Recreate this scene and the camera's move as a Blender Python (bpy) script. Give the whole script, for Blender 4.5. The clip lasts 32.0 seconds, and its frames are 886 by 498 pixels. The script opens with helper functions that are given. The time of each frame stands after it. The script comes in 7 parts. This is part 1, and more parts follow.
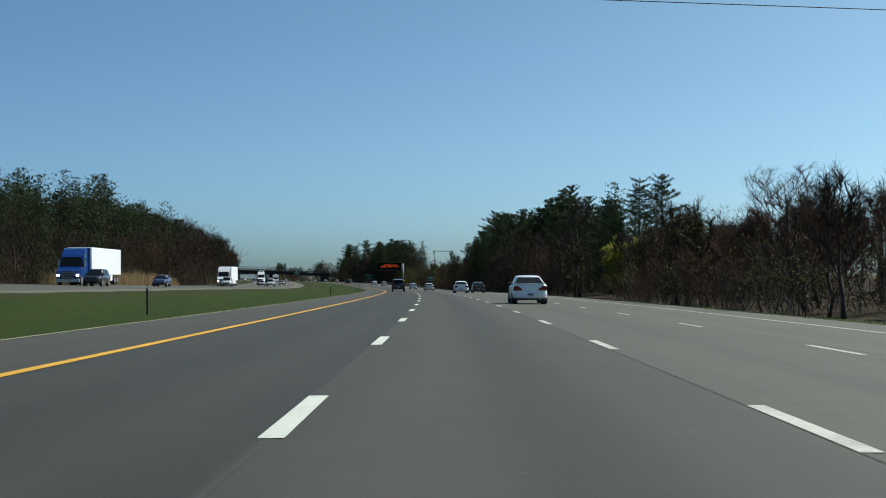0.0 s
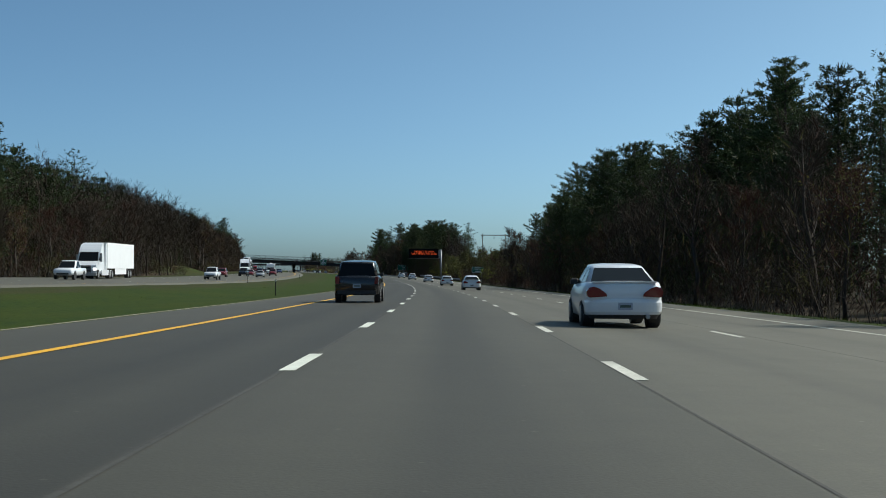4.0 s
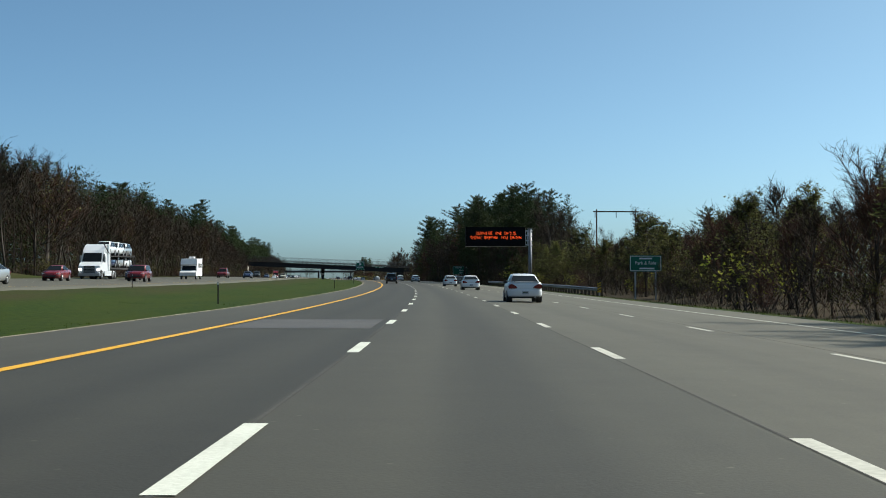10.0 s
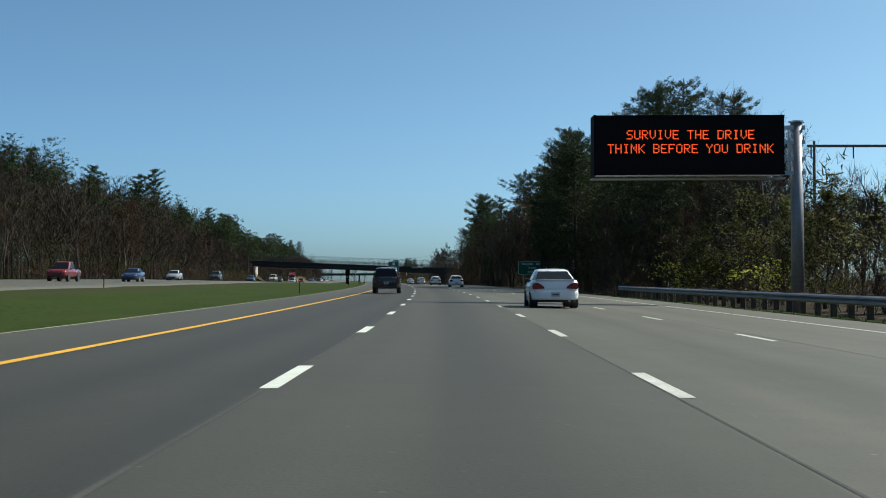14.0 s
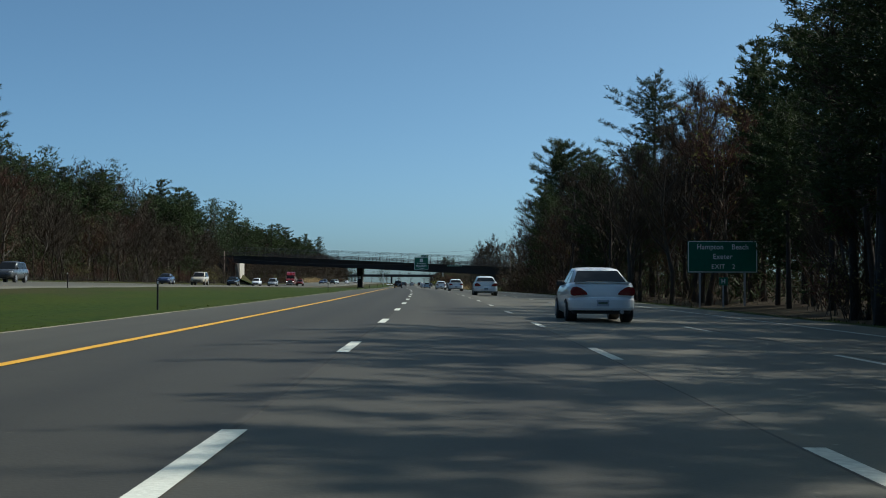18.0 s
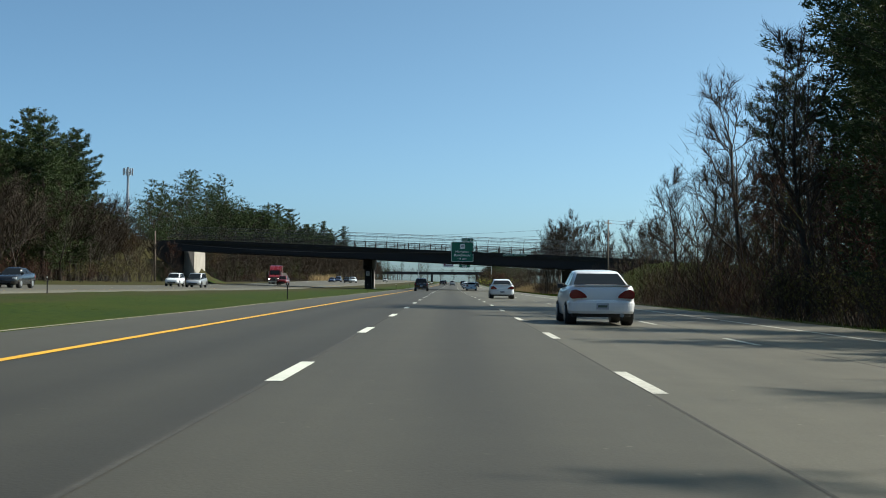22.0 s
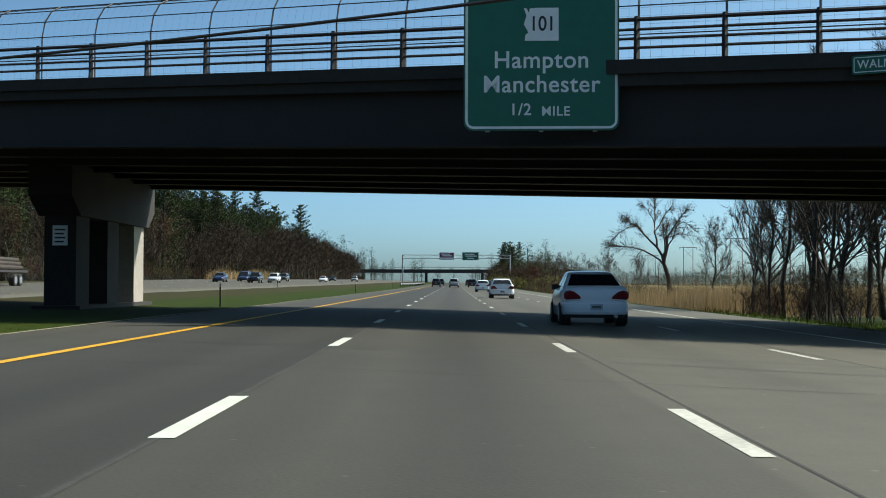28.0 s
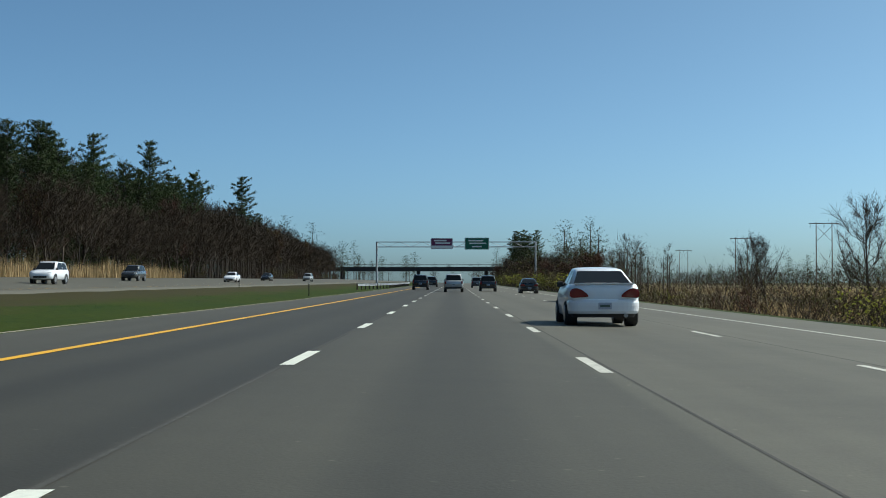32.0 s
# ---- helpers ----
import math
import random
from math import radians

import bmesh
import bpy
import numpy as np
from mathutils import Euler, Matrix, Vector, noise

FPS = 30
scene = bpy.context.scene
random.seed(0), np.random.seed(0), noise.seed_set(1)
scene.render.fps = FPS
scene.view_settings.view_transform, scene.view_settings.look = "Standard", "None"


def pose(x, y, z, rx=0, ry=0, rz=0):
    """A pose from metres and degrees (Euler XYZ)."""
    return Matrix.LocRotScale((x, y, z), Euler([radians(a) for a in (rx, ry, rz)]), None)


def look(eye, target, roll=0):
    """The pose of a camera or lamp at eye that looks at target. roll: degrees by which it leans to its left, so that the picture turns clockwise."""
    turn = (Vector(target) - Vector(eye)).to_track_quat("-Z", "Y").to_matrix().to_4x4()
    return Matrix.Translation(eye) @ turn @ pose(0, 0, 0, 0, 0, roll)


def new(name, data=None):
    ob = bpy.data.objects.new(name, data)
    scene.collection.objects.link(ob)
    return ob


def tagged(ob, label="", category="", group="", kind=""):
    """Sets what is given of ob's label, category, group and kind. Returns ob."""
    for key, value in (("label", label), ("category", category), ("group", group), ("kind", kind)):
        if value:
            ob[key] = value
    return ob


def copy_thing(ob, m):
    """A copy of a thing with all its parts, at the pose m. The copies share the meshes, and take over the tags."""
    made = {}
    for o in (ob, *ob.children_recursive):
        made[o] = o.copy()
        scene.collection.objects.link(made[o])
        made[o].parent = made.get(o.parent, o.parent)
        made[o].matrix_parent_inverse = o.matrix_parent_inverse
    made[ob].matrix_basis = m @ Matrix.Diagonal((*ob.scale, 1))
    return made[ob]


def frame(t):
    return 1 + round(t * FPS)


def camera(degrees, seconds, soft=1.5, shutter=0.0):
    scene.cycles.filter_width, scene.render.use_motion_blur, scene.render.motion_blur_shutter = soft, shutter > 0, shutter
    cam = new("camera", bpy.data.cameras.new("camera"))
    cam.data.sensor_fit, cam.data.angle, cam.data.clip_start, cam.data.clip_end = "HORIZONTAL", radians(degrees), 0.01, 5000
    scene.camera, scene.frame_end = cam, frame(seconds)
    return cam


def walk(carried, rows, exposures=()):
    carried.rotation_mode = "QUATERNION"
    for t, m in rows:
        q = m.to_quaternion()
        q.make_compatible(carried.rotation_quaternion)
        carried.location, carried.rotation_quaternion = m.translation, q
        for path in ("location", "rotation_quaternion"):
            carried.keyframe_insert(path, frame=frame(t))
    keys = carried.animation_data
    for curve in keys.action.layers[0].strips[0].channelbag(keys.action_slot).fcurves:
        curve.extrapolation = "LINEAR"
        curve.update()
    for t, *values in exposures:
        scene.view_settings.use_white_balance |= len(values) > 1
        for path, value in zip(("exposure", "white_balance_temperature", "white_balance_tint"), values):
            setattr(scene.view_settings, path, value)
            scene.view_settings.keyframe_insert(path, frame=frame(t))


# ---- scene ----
# ---- the camera and its walk ----
cam = camera(37.2, 32.0, soft=1.0)
WALK = [
    (0, -0.712, 4.003, 2.281, 91.17, 0.281, 0.467),
    (1, -0.878, 36.602, 2.128, 91.093, 0.042, 0.425),
    (2, -1.021, 68.543, 1.939, 91.209, 0.25, 1.08),
    (3, -1.545, 100.759, 1.728, 90.979, 0.116, 1.922),
    (6, -5.45, 195.441, 1.02, 90.836, -0.056, 3.619),
    (7, -7.394, 227.225, 0.769, 90.945, 0.111, 4.1),
    (8, -9.544, 259.063, 0.533, 91.035, -0.051, 4.481),
    (9, -11.886, 290.729, 0.331, 90.929, 0.167, 4.961),
    (10, -14.62, 322.694, 0.173, 91.246, 0.024, 5.485),
    (11, -17.586, 354.555, 0.067, 91.296, 0.144, 5.807),
    (12, -20.649, 386.194, 0.005, 91.296, 0.038, 6.257),
    (13, -24.098, 418.299, -0.009, 91.284, 0.358, 6.929),
    (14, -28.024, 450.404, 0.016, 91.393, 0.22, 7.778),
    (17, -41.777, 545.62, 0.185, 91.465, 0.038, 9.16),
    (18, -46.775, 577.108, 0.257, 91.493, -0.179, 9.537),
    (19, -52.094, 608.467, 0.329, 91.569, -0.058, 9.983),
    (20, -57.586, 639.867, 0.388, 91.453, -0.316, 10.531),
    (21, -63.318, 671.066, 0.428, 91.38, -0.642, 10.871),
    (22, -69.111, 702.049, 0.431, 91.414, -0.412, 11.513),
    (23, -75.184, 732.944, 0.405, 91.341, -0.508, 11.49),
    (24, -81.241, 763.469, 0.349, 91.377, -0.629, 11.717),
    (25, -87.374, 794.158, 0.277, 91.342, -0.757, 11.66),
    (28, -105.728, 885.743, 0.053, 91.444, -0.166, 11.447),
    (29, -111.832, 916.659, 0.001, 91.37, -0.251, 11.384),
    (30, -117.91, 947.907, -0.035, 91.363, -0.332, 11.427),
    (31, -123.979, 979.127, -0.054, 91.469, -0.302, 11.391),
    (32, -130.097, 1010.43, -0.058, 91.461, 0.015, 11.345),
]
walk(cam, [(t, pose(x, y, z, rx, ry, rz)) for t, x, y, z, rx, ry, rz in WALK],
     exposures=((0.0, 0.12, 6350, 10), (3.0, 0.04, 6350, 10), (6.0, 0.32, 6550, 10), (10.0, 0.37, 6600, 10), (17.0, 0.27, 6250, 10), (18.0, 0.10, 6300, 10), (19.0, 0.45, 6450, 10), (20.0, 0.52, 6600, 10), (23.0, 0.54, 6700, 10), (25.0, 0.57, 6750, 10), (27.5, 0.54, 6550, 10),
                (28.5, 0.64, 6650, 10), (29.0, 0.77, 7000, 11), (30.0, 0.80, 7000, 11), (31.0, 0.50, 6750, 11), (32.0, 0.20, 6350, 10)))

# ---- world, sun and exposure ----
SUN = Vector((0.93, 0.47, 0.98)).normalized()
world = bpy.data.worlds.new("sky")
scene.world = world
world.use_nodes = True
wn = world.node_tree.nodes
sky = wn.new("ShaderNodeTexSky")
sky.sky_type, sky.sun_disc = "NISHITA", False
sky.sun_elevation = math.asin(SUN.z)
sky.sun_rotation = math.atan2(SUN.x, SUN.y)
sky.air_density, sky.dust_density, sky.ozone_density, sky.altitude = 0.4, 2.7, 3.0, 500.0
wn["Background"].inputs[1].default_value = 0.15
clear = wn.new("ShaderNodeMix")
clear.data_type, clear.blend_type = "RGBA", "MULTIPLY"
clear.inputs[0].default_value, clear.inputs[7].default_value = 1.0, (0.72, 1.0, 0.925, 1)
world.node_tree.links.new(sky.outputs[0], clear.inputs[6])
world.node_tree.links.new(clear.outputs[2], wn["Background"].inputs[0])
sun_data = bpy.data.lights.new("sun", "SUN")
sun_data.energy, sun_data.angle, sun_data.color = 4.6, radians(0.53), (1.0, 0.95, 0.86)
sun = new("sun", sun_data)
sun.matrix_world = look(SUN * 50, (0, 0, 0))

# ---- the line of the road: station s along the camera's lane, offset d to the right ----
BEND_S = np.arange(-150.0, 1501.0, 150.0)
BEND = np.array([2.71, 2.68, 2.66, 2.86, 2.94, 2.97, 0.62, -0.51, -0.27, -0.05, 0.17, 0.39]) * 1e-4
RISE_S = np.arange(-150.0, 1501.0, 50.0)
RISE = np.array([1.53, 1.5, 1.46, 1.31, 1.06, 0.74, 0.39, -0.02, -0.42, -0.75, -0.95, -1.03, -0.99, -0.92, -0.82, -0.7, -0.59, -0.54, -0.6, -0.71, -0.85, -0.96, -1.03, -1.05, -1.05, -1.02, -0.96, -0.89, -0.8, -0.7, -0.6, -0.5, -0.4, -0.3])
LINE_S = np.arange(-150.0, 1500.1, 2.0)
LINE_H = np.cumsum(np.interp(LINE_S, BEND_S, BEND)) * 2.0
LINE_H -= np.interp(0, LINE_S, LINE_H)
LINE_X, LINE_Y = np.cumsum(-np.sin(LINE_H)) * 2.0, np.cumsum(np.cos(LINE_H)) * 2.0
LINE_X -= np.interp(0, LINE_S, LINE_X)
LINE_Y -= np.interp(0, LINE_S, LINE_Y)
GRADE_S = np.arange(-150.0, 1500.1, 10.0)
GRADE_Z = np.convolve(np.pad(np.interp(GRADE_S, RISE_S, RISE), 4, mode="reflect", reflect_type="odd"), np.ones(9) / 9, "valid")


def line(s):
    """Place and heading of the line at s, straight on past its ends."""
    c = min(max(s, -150.0), 1498.0)
    x, y, h = np.interp(c, LINE_S, LINE_X), np.interp(c, LINE_S, LINE_Y), np.interp(c, LINE_S, LINE_H)
    return x - math.sin(h) * (s - c), y + math.cos(h) * (s - c), h


def grade(s):
    return float(np.interp(s, GRADE_S, GRADE_Z))


def spot(s, d, z=0.0):
    """World place at station s, offset d and height z over the road's line."""
    x, y, h = line(s)
    return Vector((x + d * math.cos(h), y + d * math.sin(h), grade(s) + z))


def stand(s, d, z=0.0, turn=0.0):
    """Pose there: x to the right of the road, y ahead, turned by so many degrees."""
    p = spot(s, d, z)
    return Matrix.Translation(p) @ Matrix.Rotation(line(s)[2] + radians(turn), 4, "Z")


def slope(s):
    return 0.0209


# The bridge's front face crosses the line at this station, skewed, and falls to the right.
BRIDGE_S, BRIDGE_D, BRIDGE_SKEW, BRIDGE_W = 926.5, 2.2, 27.4, 18.0
SK, CK = math.sin(radians(BRIDGE_SKEW)), math.cos(radians(BRIDGE_SKEW))


def bridge_uv(s, d):
    """Along the bridge (to the right) and behind its front face."""
    a, b = d - BRIDGE_D, s - BRIDGE_S
    return a * CK - b * SK, a * SK + b * CK


def deck_z(u):
    """Absolute height of the top of the bridge's fascia."""
    return 5.5 - 0.044 * u - (0.00012 * (u + 20) ** 2 if u < -20 else 0.0)


def opposite(s):
    """Heights of the near and far edges of the other carriageway."""
    near = float(np.interp(s, [0, 300, 650, 800, 900, 1000, 1100, 1250], [0.7, 0.55, 0.6, 0.35, 0.2, 0.3, 0.45, 0.5]))
    far = float(np.interp(s, [0, 300, 650, 800, 900, 1000, 1100, 1250], [1.25, 1.1, 1.05, 0.7, 0.55, 0.8, 1.4, 1.5]))
    return near, far


def natural(s, d):
    c = slope(s)
    if d < -8.2:
        n, f = opposite(s)
        return float(np.interp(d, [-2600, -250, -90, -56, -50, -45, -42, -24, -20, -13, -9.2, -8.2],
                               [0.6, 0.6, 0.8, 1.0, 1.1, f - 0.05, f - 0.1, n - 0.1, n - 0.12, 0.0, 0.0, -0.03]))
    if d < 9.2:
        return -0.2
    e = -c * 11.4
    marsh = float(np.interp(s, [930, 985], [0, 1]))
    a = float(np.interp(d, [9.2, 11.4, 13, 16.5, 20, 40, 90, 300, 2600], [e - 0.12, e - 0.07, e - 0.1, e - 0.55, e - 0.45, 0.4, 0.4, 0.2, 0.0]))
    b = float(np.interp(d, [9.2, 11.4, 13, 17, 20, 150, 300, 2600], [e - 0.12, e - 0.07, e - 0.12, e - 0.9, e - 1.0, e - 1.0, e - 0.5, 0.3]))
    return a + (b - a) * marsh


def mound(s, d):
    """The mown knoll between the far carriageway and the woods."""
    return 2.3 * math.exp(-((s - 462) / 26) ** 2 - ((d + 54) / 5) ** 2) if d < -43 else 0.0


def terrain(s, d):
    """Height of the ground over the road's line."""
    z = natural(s, d) + mound(s, d)
    u, v = bridge_uv(s, d)
    if (d > 11.4 or d < -42) and abs(u) < 330 and -45 < v < 62:
        over = max(0.0, -v - 0.4, v - BRIDGE_W - 0.4)
        reach = d - 21.3 - min(max(v - 6.0, 0.0), 24.0) * 0.7 if d > 0 else -59.0 + 4.0 * min(max((v - 15.0) / 6.0, 0.0), 1.0) - d
        top = deck_z(max(min(u, 150), -150)) - 0.25 - grade(s) - over * (0.52 if v < 0 else 0.7)
        if d > 0:
            top = min(top, 0.46 * (reach + 0.8) - 0.3)
        elif reach < 0:
            top += reach * 0.75 - 0.6
        z = max(z, min(top, z + 9))
    return z


# ---- materials ----
def shader(name):
    m = bpy.data.materials.new(name)
    m.use_nodes = True
    return m, m.node_tree.nodes, m.node_tree.links, m.node_tree.nodes["Principled BSDF"]


def surface(name, base, other, rough=0.8, coarse=0.4, fine=12.0, bump=0.3, metal=0.0, coords="Object", spread=0.0, sheen=0.5):
    """Two colours mixed by a coarse and a fine noise, with relief; spread: how far single objects differ in brightness."""
    m, n, l, b = shader(name)
    tc = n.new("ShaderNodeTexCoord")
    big, small = n.new("ShaderNodeTexNoise"), n.new("ShaderNodeTexNoise")
    for node, scale, detail in ((big, coarse, 4), (small, fine, 6)):
        node.inputs["Scale"].default_value, node.inputs["Detail"].default_value = scale, detail
        l.new(tc.outputs[coords], node.inputs["Vector"])
    add = n.new("ShaderNodeMath")
    add.operation = "ADD"
    l.new(big.outputs[0], add.inputs[0])
    l.new(small.outputs[0], add.inputs[1])
    ramp = n.new("ShaderNodeMapRange")
    ramp.inputs["From Min"].default_value, ramp.inputs["From Max"].default_value = 0.7, 1.3
    l.new(add.outputs[0], ramp.inputs[0])
    mix = n.new("ShaderNodeMix")
    mix.data_type = "RGBA"
    mix.inputs[6].default_value, mix.inputs[7].default_value = (*base, 1), (*other, 1)
    l.new(ramp.outputs[0], mix.inputs[0])
    out = mix.outputs[2]
    if spread:
        info, r2, hsv = n.new("ShaderNodeObjectInfo"), n.new("ShaderNodeMapRange"), n.new("ShaderNodeHueSaturation")
        r2.inputs["To Min"].default_value, r2.inputs["To Max"].default_value = 1 - spread, 1 + spread
        l.new(info.outputs["Random"], r2.inputs[0])
        l.new(r2.outputs[0], hsv.inputs["Value"])
        l.new(out, hsv.inputs["Color"])
        out = hsv.outputs[0]
    l.new(out, b.inputs["Base Color"])
    b.inputs["Roughness"].default_value, b.inputs["Metallic"].default_value = rough, metal
    b.inputs["Specular IOR Level"].default_value = sheen
    if bump:
        bp = n.new("ShaderNodeBump")
        bp.inputs["Strength"].default_value = bump
        bp.inputs["Distance"].default_value = 0.02
        l.new(small.outputs[0], bp.inputs["Height"])
        l.new(bp.outputs[0], b.inputs["Normal"])
    return m


def foliage(name, base, other, rough=0.7, lets=0.25):
    """Leaves, needles or twigs that vary piece by piece and let some light through."""
    m, n, l, b = shader(name)
    geo, info = n.new("ShaderNodeNewGeometry"), n.new("ShaderNodeObjectInfo")
    mix = n.new("ShaderNodeMix")
    mix.data_type = "RGBA"
    mix.inputs[6].default_value, mix.inputs[7].default_value = (*base, 1), (*other, 1)
    l.new(geo.outputs["Random Per Island"], mix.inputs[0])
    hsv, r2 = n.new("ShaderNodeHueSaturation"), n.new("ShaderNodeMapRange")
    r2.inputs["To Min"].default_value, r2.inputs["To Max"].default_value = 0.72, 1.3
    l.new(info.outputs["Random"], r2.inputs[0])
    l.new(r2.outputs[0], hsv.inputs["Value"])
    l.new(mix.outputs[2], hsv.inputs["Color"])
    l.new(hsv.outputs[0], b.inputs["Base Color"])
    b.inputs["Roughness"].default_value = rough
    b.inputs["Specular IOR Level"].default_value = 0.1
    if lets:
        tr, ms = n.new("ShaderNodeBsdfTranslucent"), n.new("ShaderNodeMixShader")
        l.new(hsv.outputs[0], tr.inputs[0])
        ms.inputs[0].default_value = lets
        l.new(b.outputs[0], ms.inputs[1])
        l.new(tr.outputs[0], ms.inputs[2])
        l.new(ms.outputs[0], n["Material Output"].inputs[0])
    return m


def paving(name, tones, worn):
    """Asphalt whose strips, by the offset in the first UV, were laid at different times; streaked along the road."""
    m, n, l, b = shader(name)
    uv = n.new("ShaderNodeUVMap")
    sep = n.new("ShaderNodeSeparateXYZ")
    l.new(uv.outputs[0], sep.inputs[0])
    wob = n.new("ShaderNodeMapRange")
    wob.inputs["From Min"].default_value, wob.inputs["From Max"].default_value = -12.0, 13.0
    l.new(sep.outputs[0], wob.inputs[0])
    ramp = n.new("ShaderNodeValToRGB")
    els = ramp.color_ramp.elements
    while len(els) < len(tones):
        els.new(0.5)
    for e, (d, v) in zip(els, tones):
        e.position, e.color = (d + 12) / 25, (v * 0.985, v * 0.942, v * 0.69, 1)
    l.new(wob.outputs[0], ramp.inputs[0])
    streak, mp = n.new("ShaderNodeTexNoise"), n.new("ShaderNodeMapping")
    mp.inputs["Scale"].default_value = (1.7, 0.035, 1)
    streak.inputs["Scale"].default_value, streak.inputs["Detail"].default_value = 1.0, 5
    l.new(uv.outputs[0], mp.inputs[0])
    l.new(mp.outputs[0], streak.inputs["Vector"])
    patch, blotch, grain = (n.new("ShaderNodeTexNoise") for _ in range(3))
    patch.inputs["Scale"].default_value, patch.inputs["Detail"].default_value = 0.22, 4
    blotch.inputs["Scale"].default_value, blotch.inputs["Detail"].default_value, blotch.inputs["Roughness"].default_value = 1.3, 6, 0.7
    grain.inputs["Scale"].default_value, grain.inputs["Detail"].default_value = 30.0, 5
    for node in (patch, blotch, grain):
        l.new(uv.outputs[0], node.inputs["Vector"])
    total = None
    for node, w in ((streak, 0.46), (patch, 0.30), (blotch, 0.46), (grain, 0.5)):
        k = n.new("ShaderNodeMath")
        k.operation, k.inputs[1].default_value = "MULTIPLY_ADD", w
        l.new(node.outputs[0], k.inputs[0])
        if total:
            l.new(total.outputs[0], k.inputs[2])
        else:
            k.inputs[2].default_value = 1.0 - 0.86 + worn
        total = k
    chips, bright, more = n.new("ShaderNodeTexVoronoi"), n.new("ShaderNodeMapRange"), n.new("ShaderNodeMath")
    chips.inputs["Scale"].default_value = 2.6
    bright.inputs["From Min"].default_value, bright.inputs["From Max"].default_value = 0.075, 0.03
    bright.inputs["To Max"].default_value = 1.1
    more.operation = "ADD"
    l.new(uv.outputs[0], chips.inputs["Vector"])
    l.new(chips.outputs["Distance"], bright.inputs[0])
    l.new(bright.outputs[0], more.inputs[0])
    l.new(total.outputs[0], more.inputs[1])
    vm = n.new("ShaderNodeVectorMath")
    vm.operation = "SCALE"
    l.new(ramp.outputs[0], vm.inputs[0])
    l.new(more.outputs[0], vm.inputs["Scale"])
    l.new(vm.outputs[0], b.inputs["Base Color"])
    b.inputs["Roughness"].default_value = 0.72
    b.inputs["Specular IOR Level"].default_value = 0.4
    bp = n.new("ShaderNodeBump")
    bp.inputs["Strength"].default_value, bp.inputs["Distance"].default_value = 0.35, 0.006
    l.new(grain.outputs[0], bp.inputs["Height"])
    l.new(bp.outputs[0], b.inputs["Normal"])
    return m


def paint(name, base, rough=0.3, coat=0.6, metal=0.0):
    m, n, l, b = shader(name)
    b.inputs["Base Color"].default_value = (*base, 1)
    b.inputs["Roughness"].default_value, b.inputs["Metallic"].default_value = rough, metal
    b.inputs["Coat Weight"].default_value, b.inputs["Coat Roughness"].default_value = coat, 0.06
    dust = n.new("ShaderNodeTexNoise")
    dust.inputs["Scale"].default_value = 3.0
    r = n.new("ShaderNodeMapRange")
    r.inputs["To Min"].default_value, r.inputs["To Max"].default_value = rough * 0.8, rough * 1.5
    l.new(dust.outputs[0], r.inputs[0])
    l.new(r.outputs[0], b.inputs["Roughness"])
    return m


def lamp_glow(name, colour, power):
    m, n, l, b = shader(name)
    b.inputs["Base Color"].default_value = (*colour, 1)
    b.inputs["Emission Color"].default_value, b.inputs["Emission Strength"].default_value = (*colour, 1), power
    return m


# shoulder, then lane by lane: joint, wheel path, drip strip, wheel path
ASPHALT = paving("asphalt", [(-8.2, 0.056), (-5.6, 0.048), (-5.3, 0.033), (-4.5, 0.036), (-3.66, 0.027), (-2.8, 0.036), (-2.2, 0.029), (-1.93, 0.028),
                             (-1.85, 0.045), (-1.0, 0.052), (-0.7, 0.051), (-0.2, 0.036), (0.3, 0.036), (0.8, 0.051), (1.1, 0.054), (1.68, 0.056),
                             (1.78, 0.076), (2.8, 0.086), (3.66, 0.071), (4.5, 0.089), (5.4, 0.084), (5.6, 0.095), (6.5, 0.099), (7.3, 0.086), (8.2, 0.099), (9.0, 0.095), (11.4, 0.102)], 0.0)
OLD_ASPHALT = paving("weathered_asphalt", [(-9, 0.086), (0, 0.078), (9, 0.086)], 0.0)
SEAM = surface("seam_tar", (0.027, 0.027, 0.023), (0.051, 0.050, 0.042), 0.9, 0.5, 9)
PATCH = surface("tar_patch", (0.05, 0.05, 0.05), (0.08, 0.078, 0.072), 0.75, 0.6, 20)
WHITE_LINE = surface("white_road_paint", (0.684, 0.702, 0.612), (0.522, 0.540, 0.459), 0.6, 1.2, 22)
WORN_LINE = surface("worn_white_road_paint", (0.594, 0.594, 0.513), (0.360, 0.360, 0.306), 0.7, 1.0, 16)
YELLOW_LINE = surface("yellow_road_paint", (0.720, 0.387, 0.011), (0.576, 0.306, 0.018), 0.6, 0.8, 18)
GRAVEL = surface("gravel_verge", (0.225, 0.203, 0.173), (0.135, 0.120, 0.098), 0.95, 0.8, 16, 0.8)
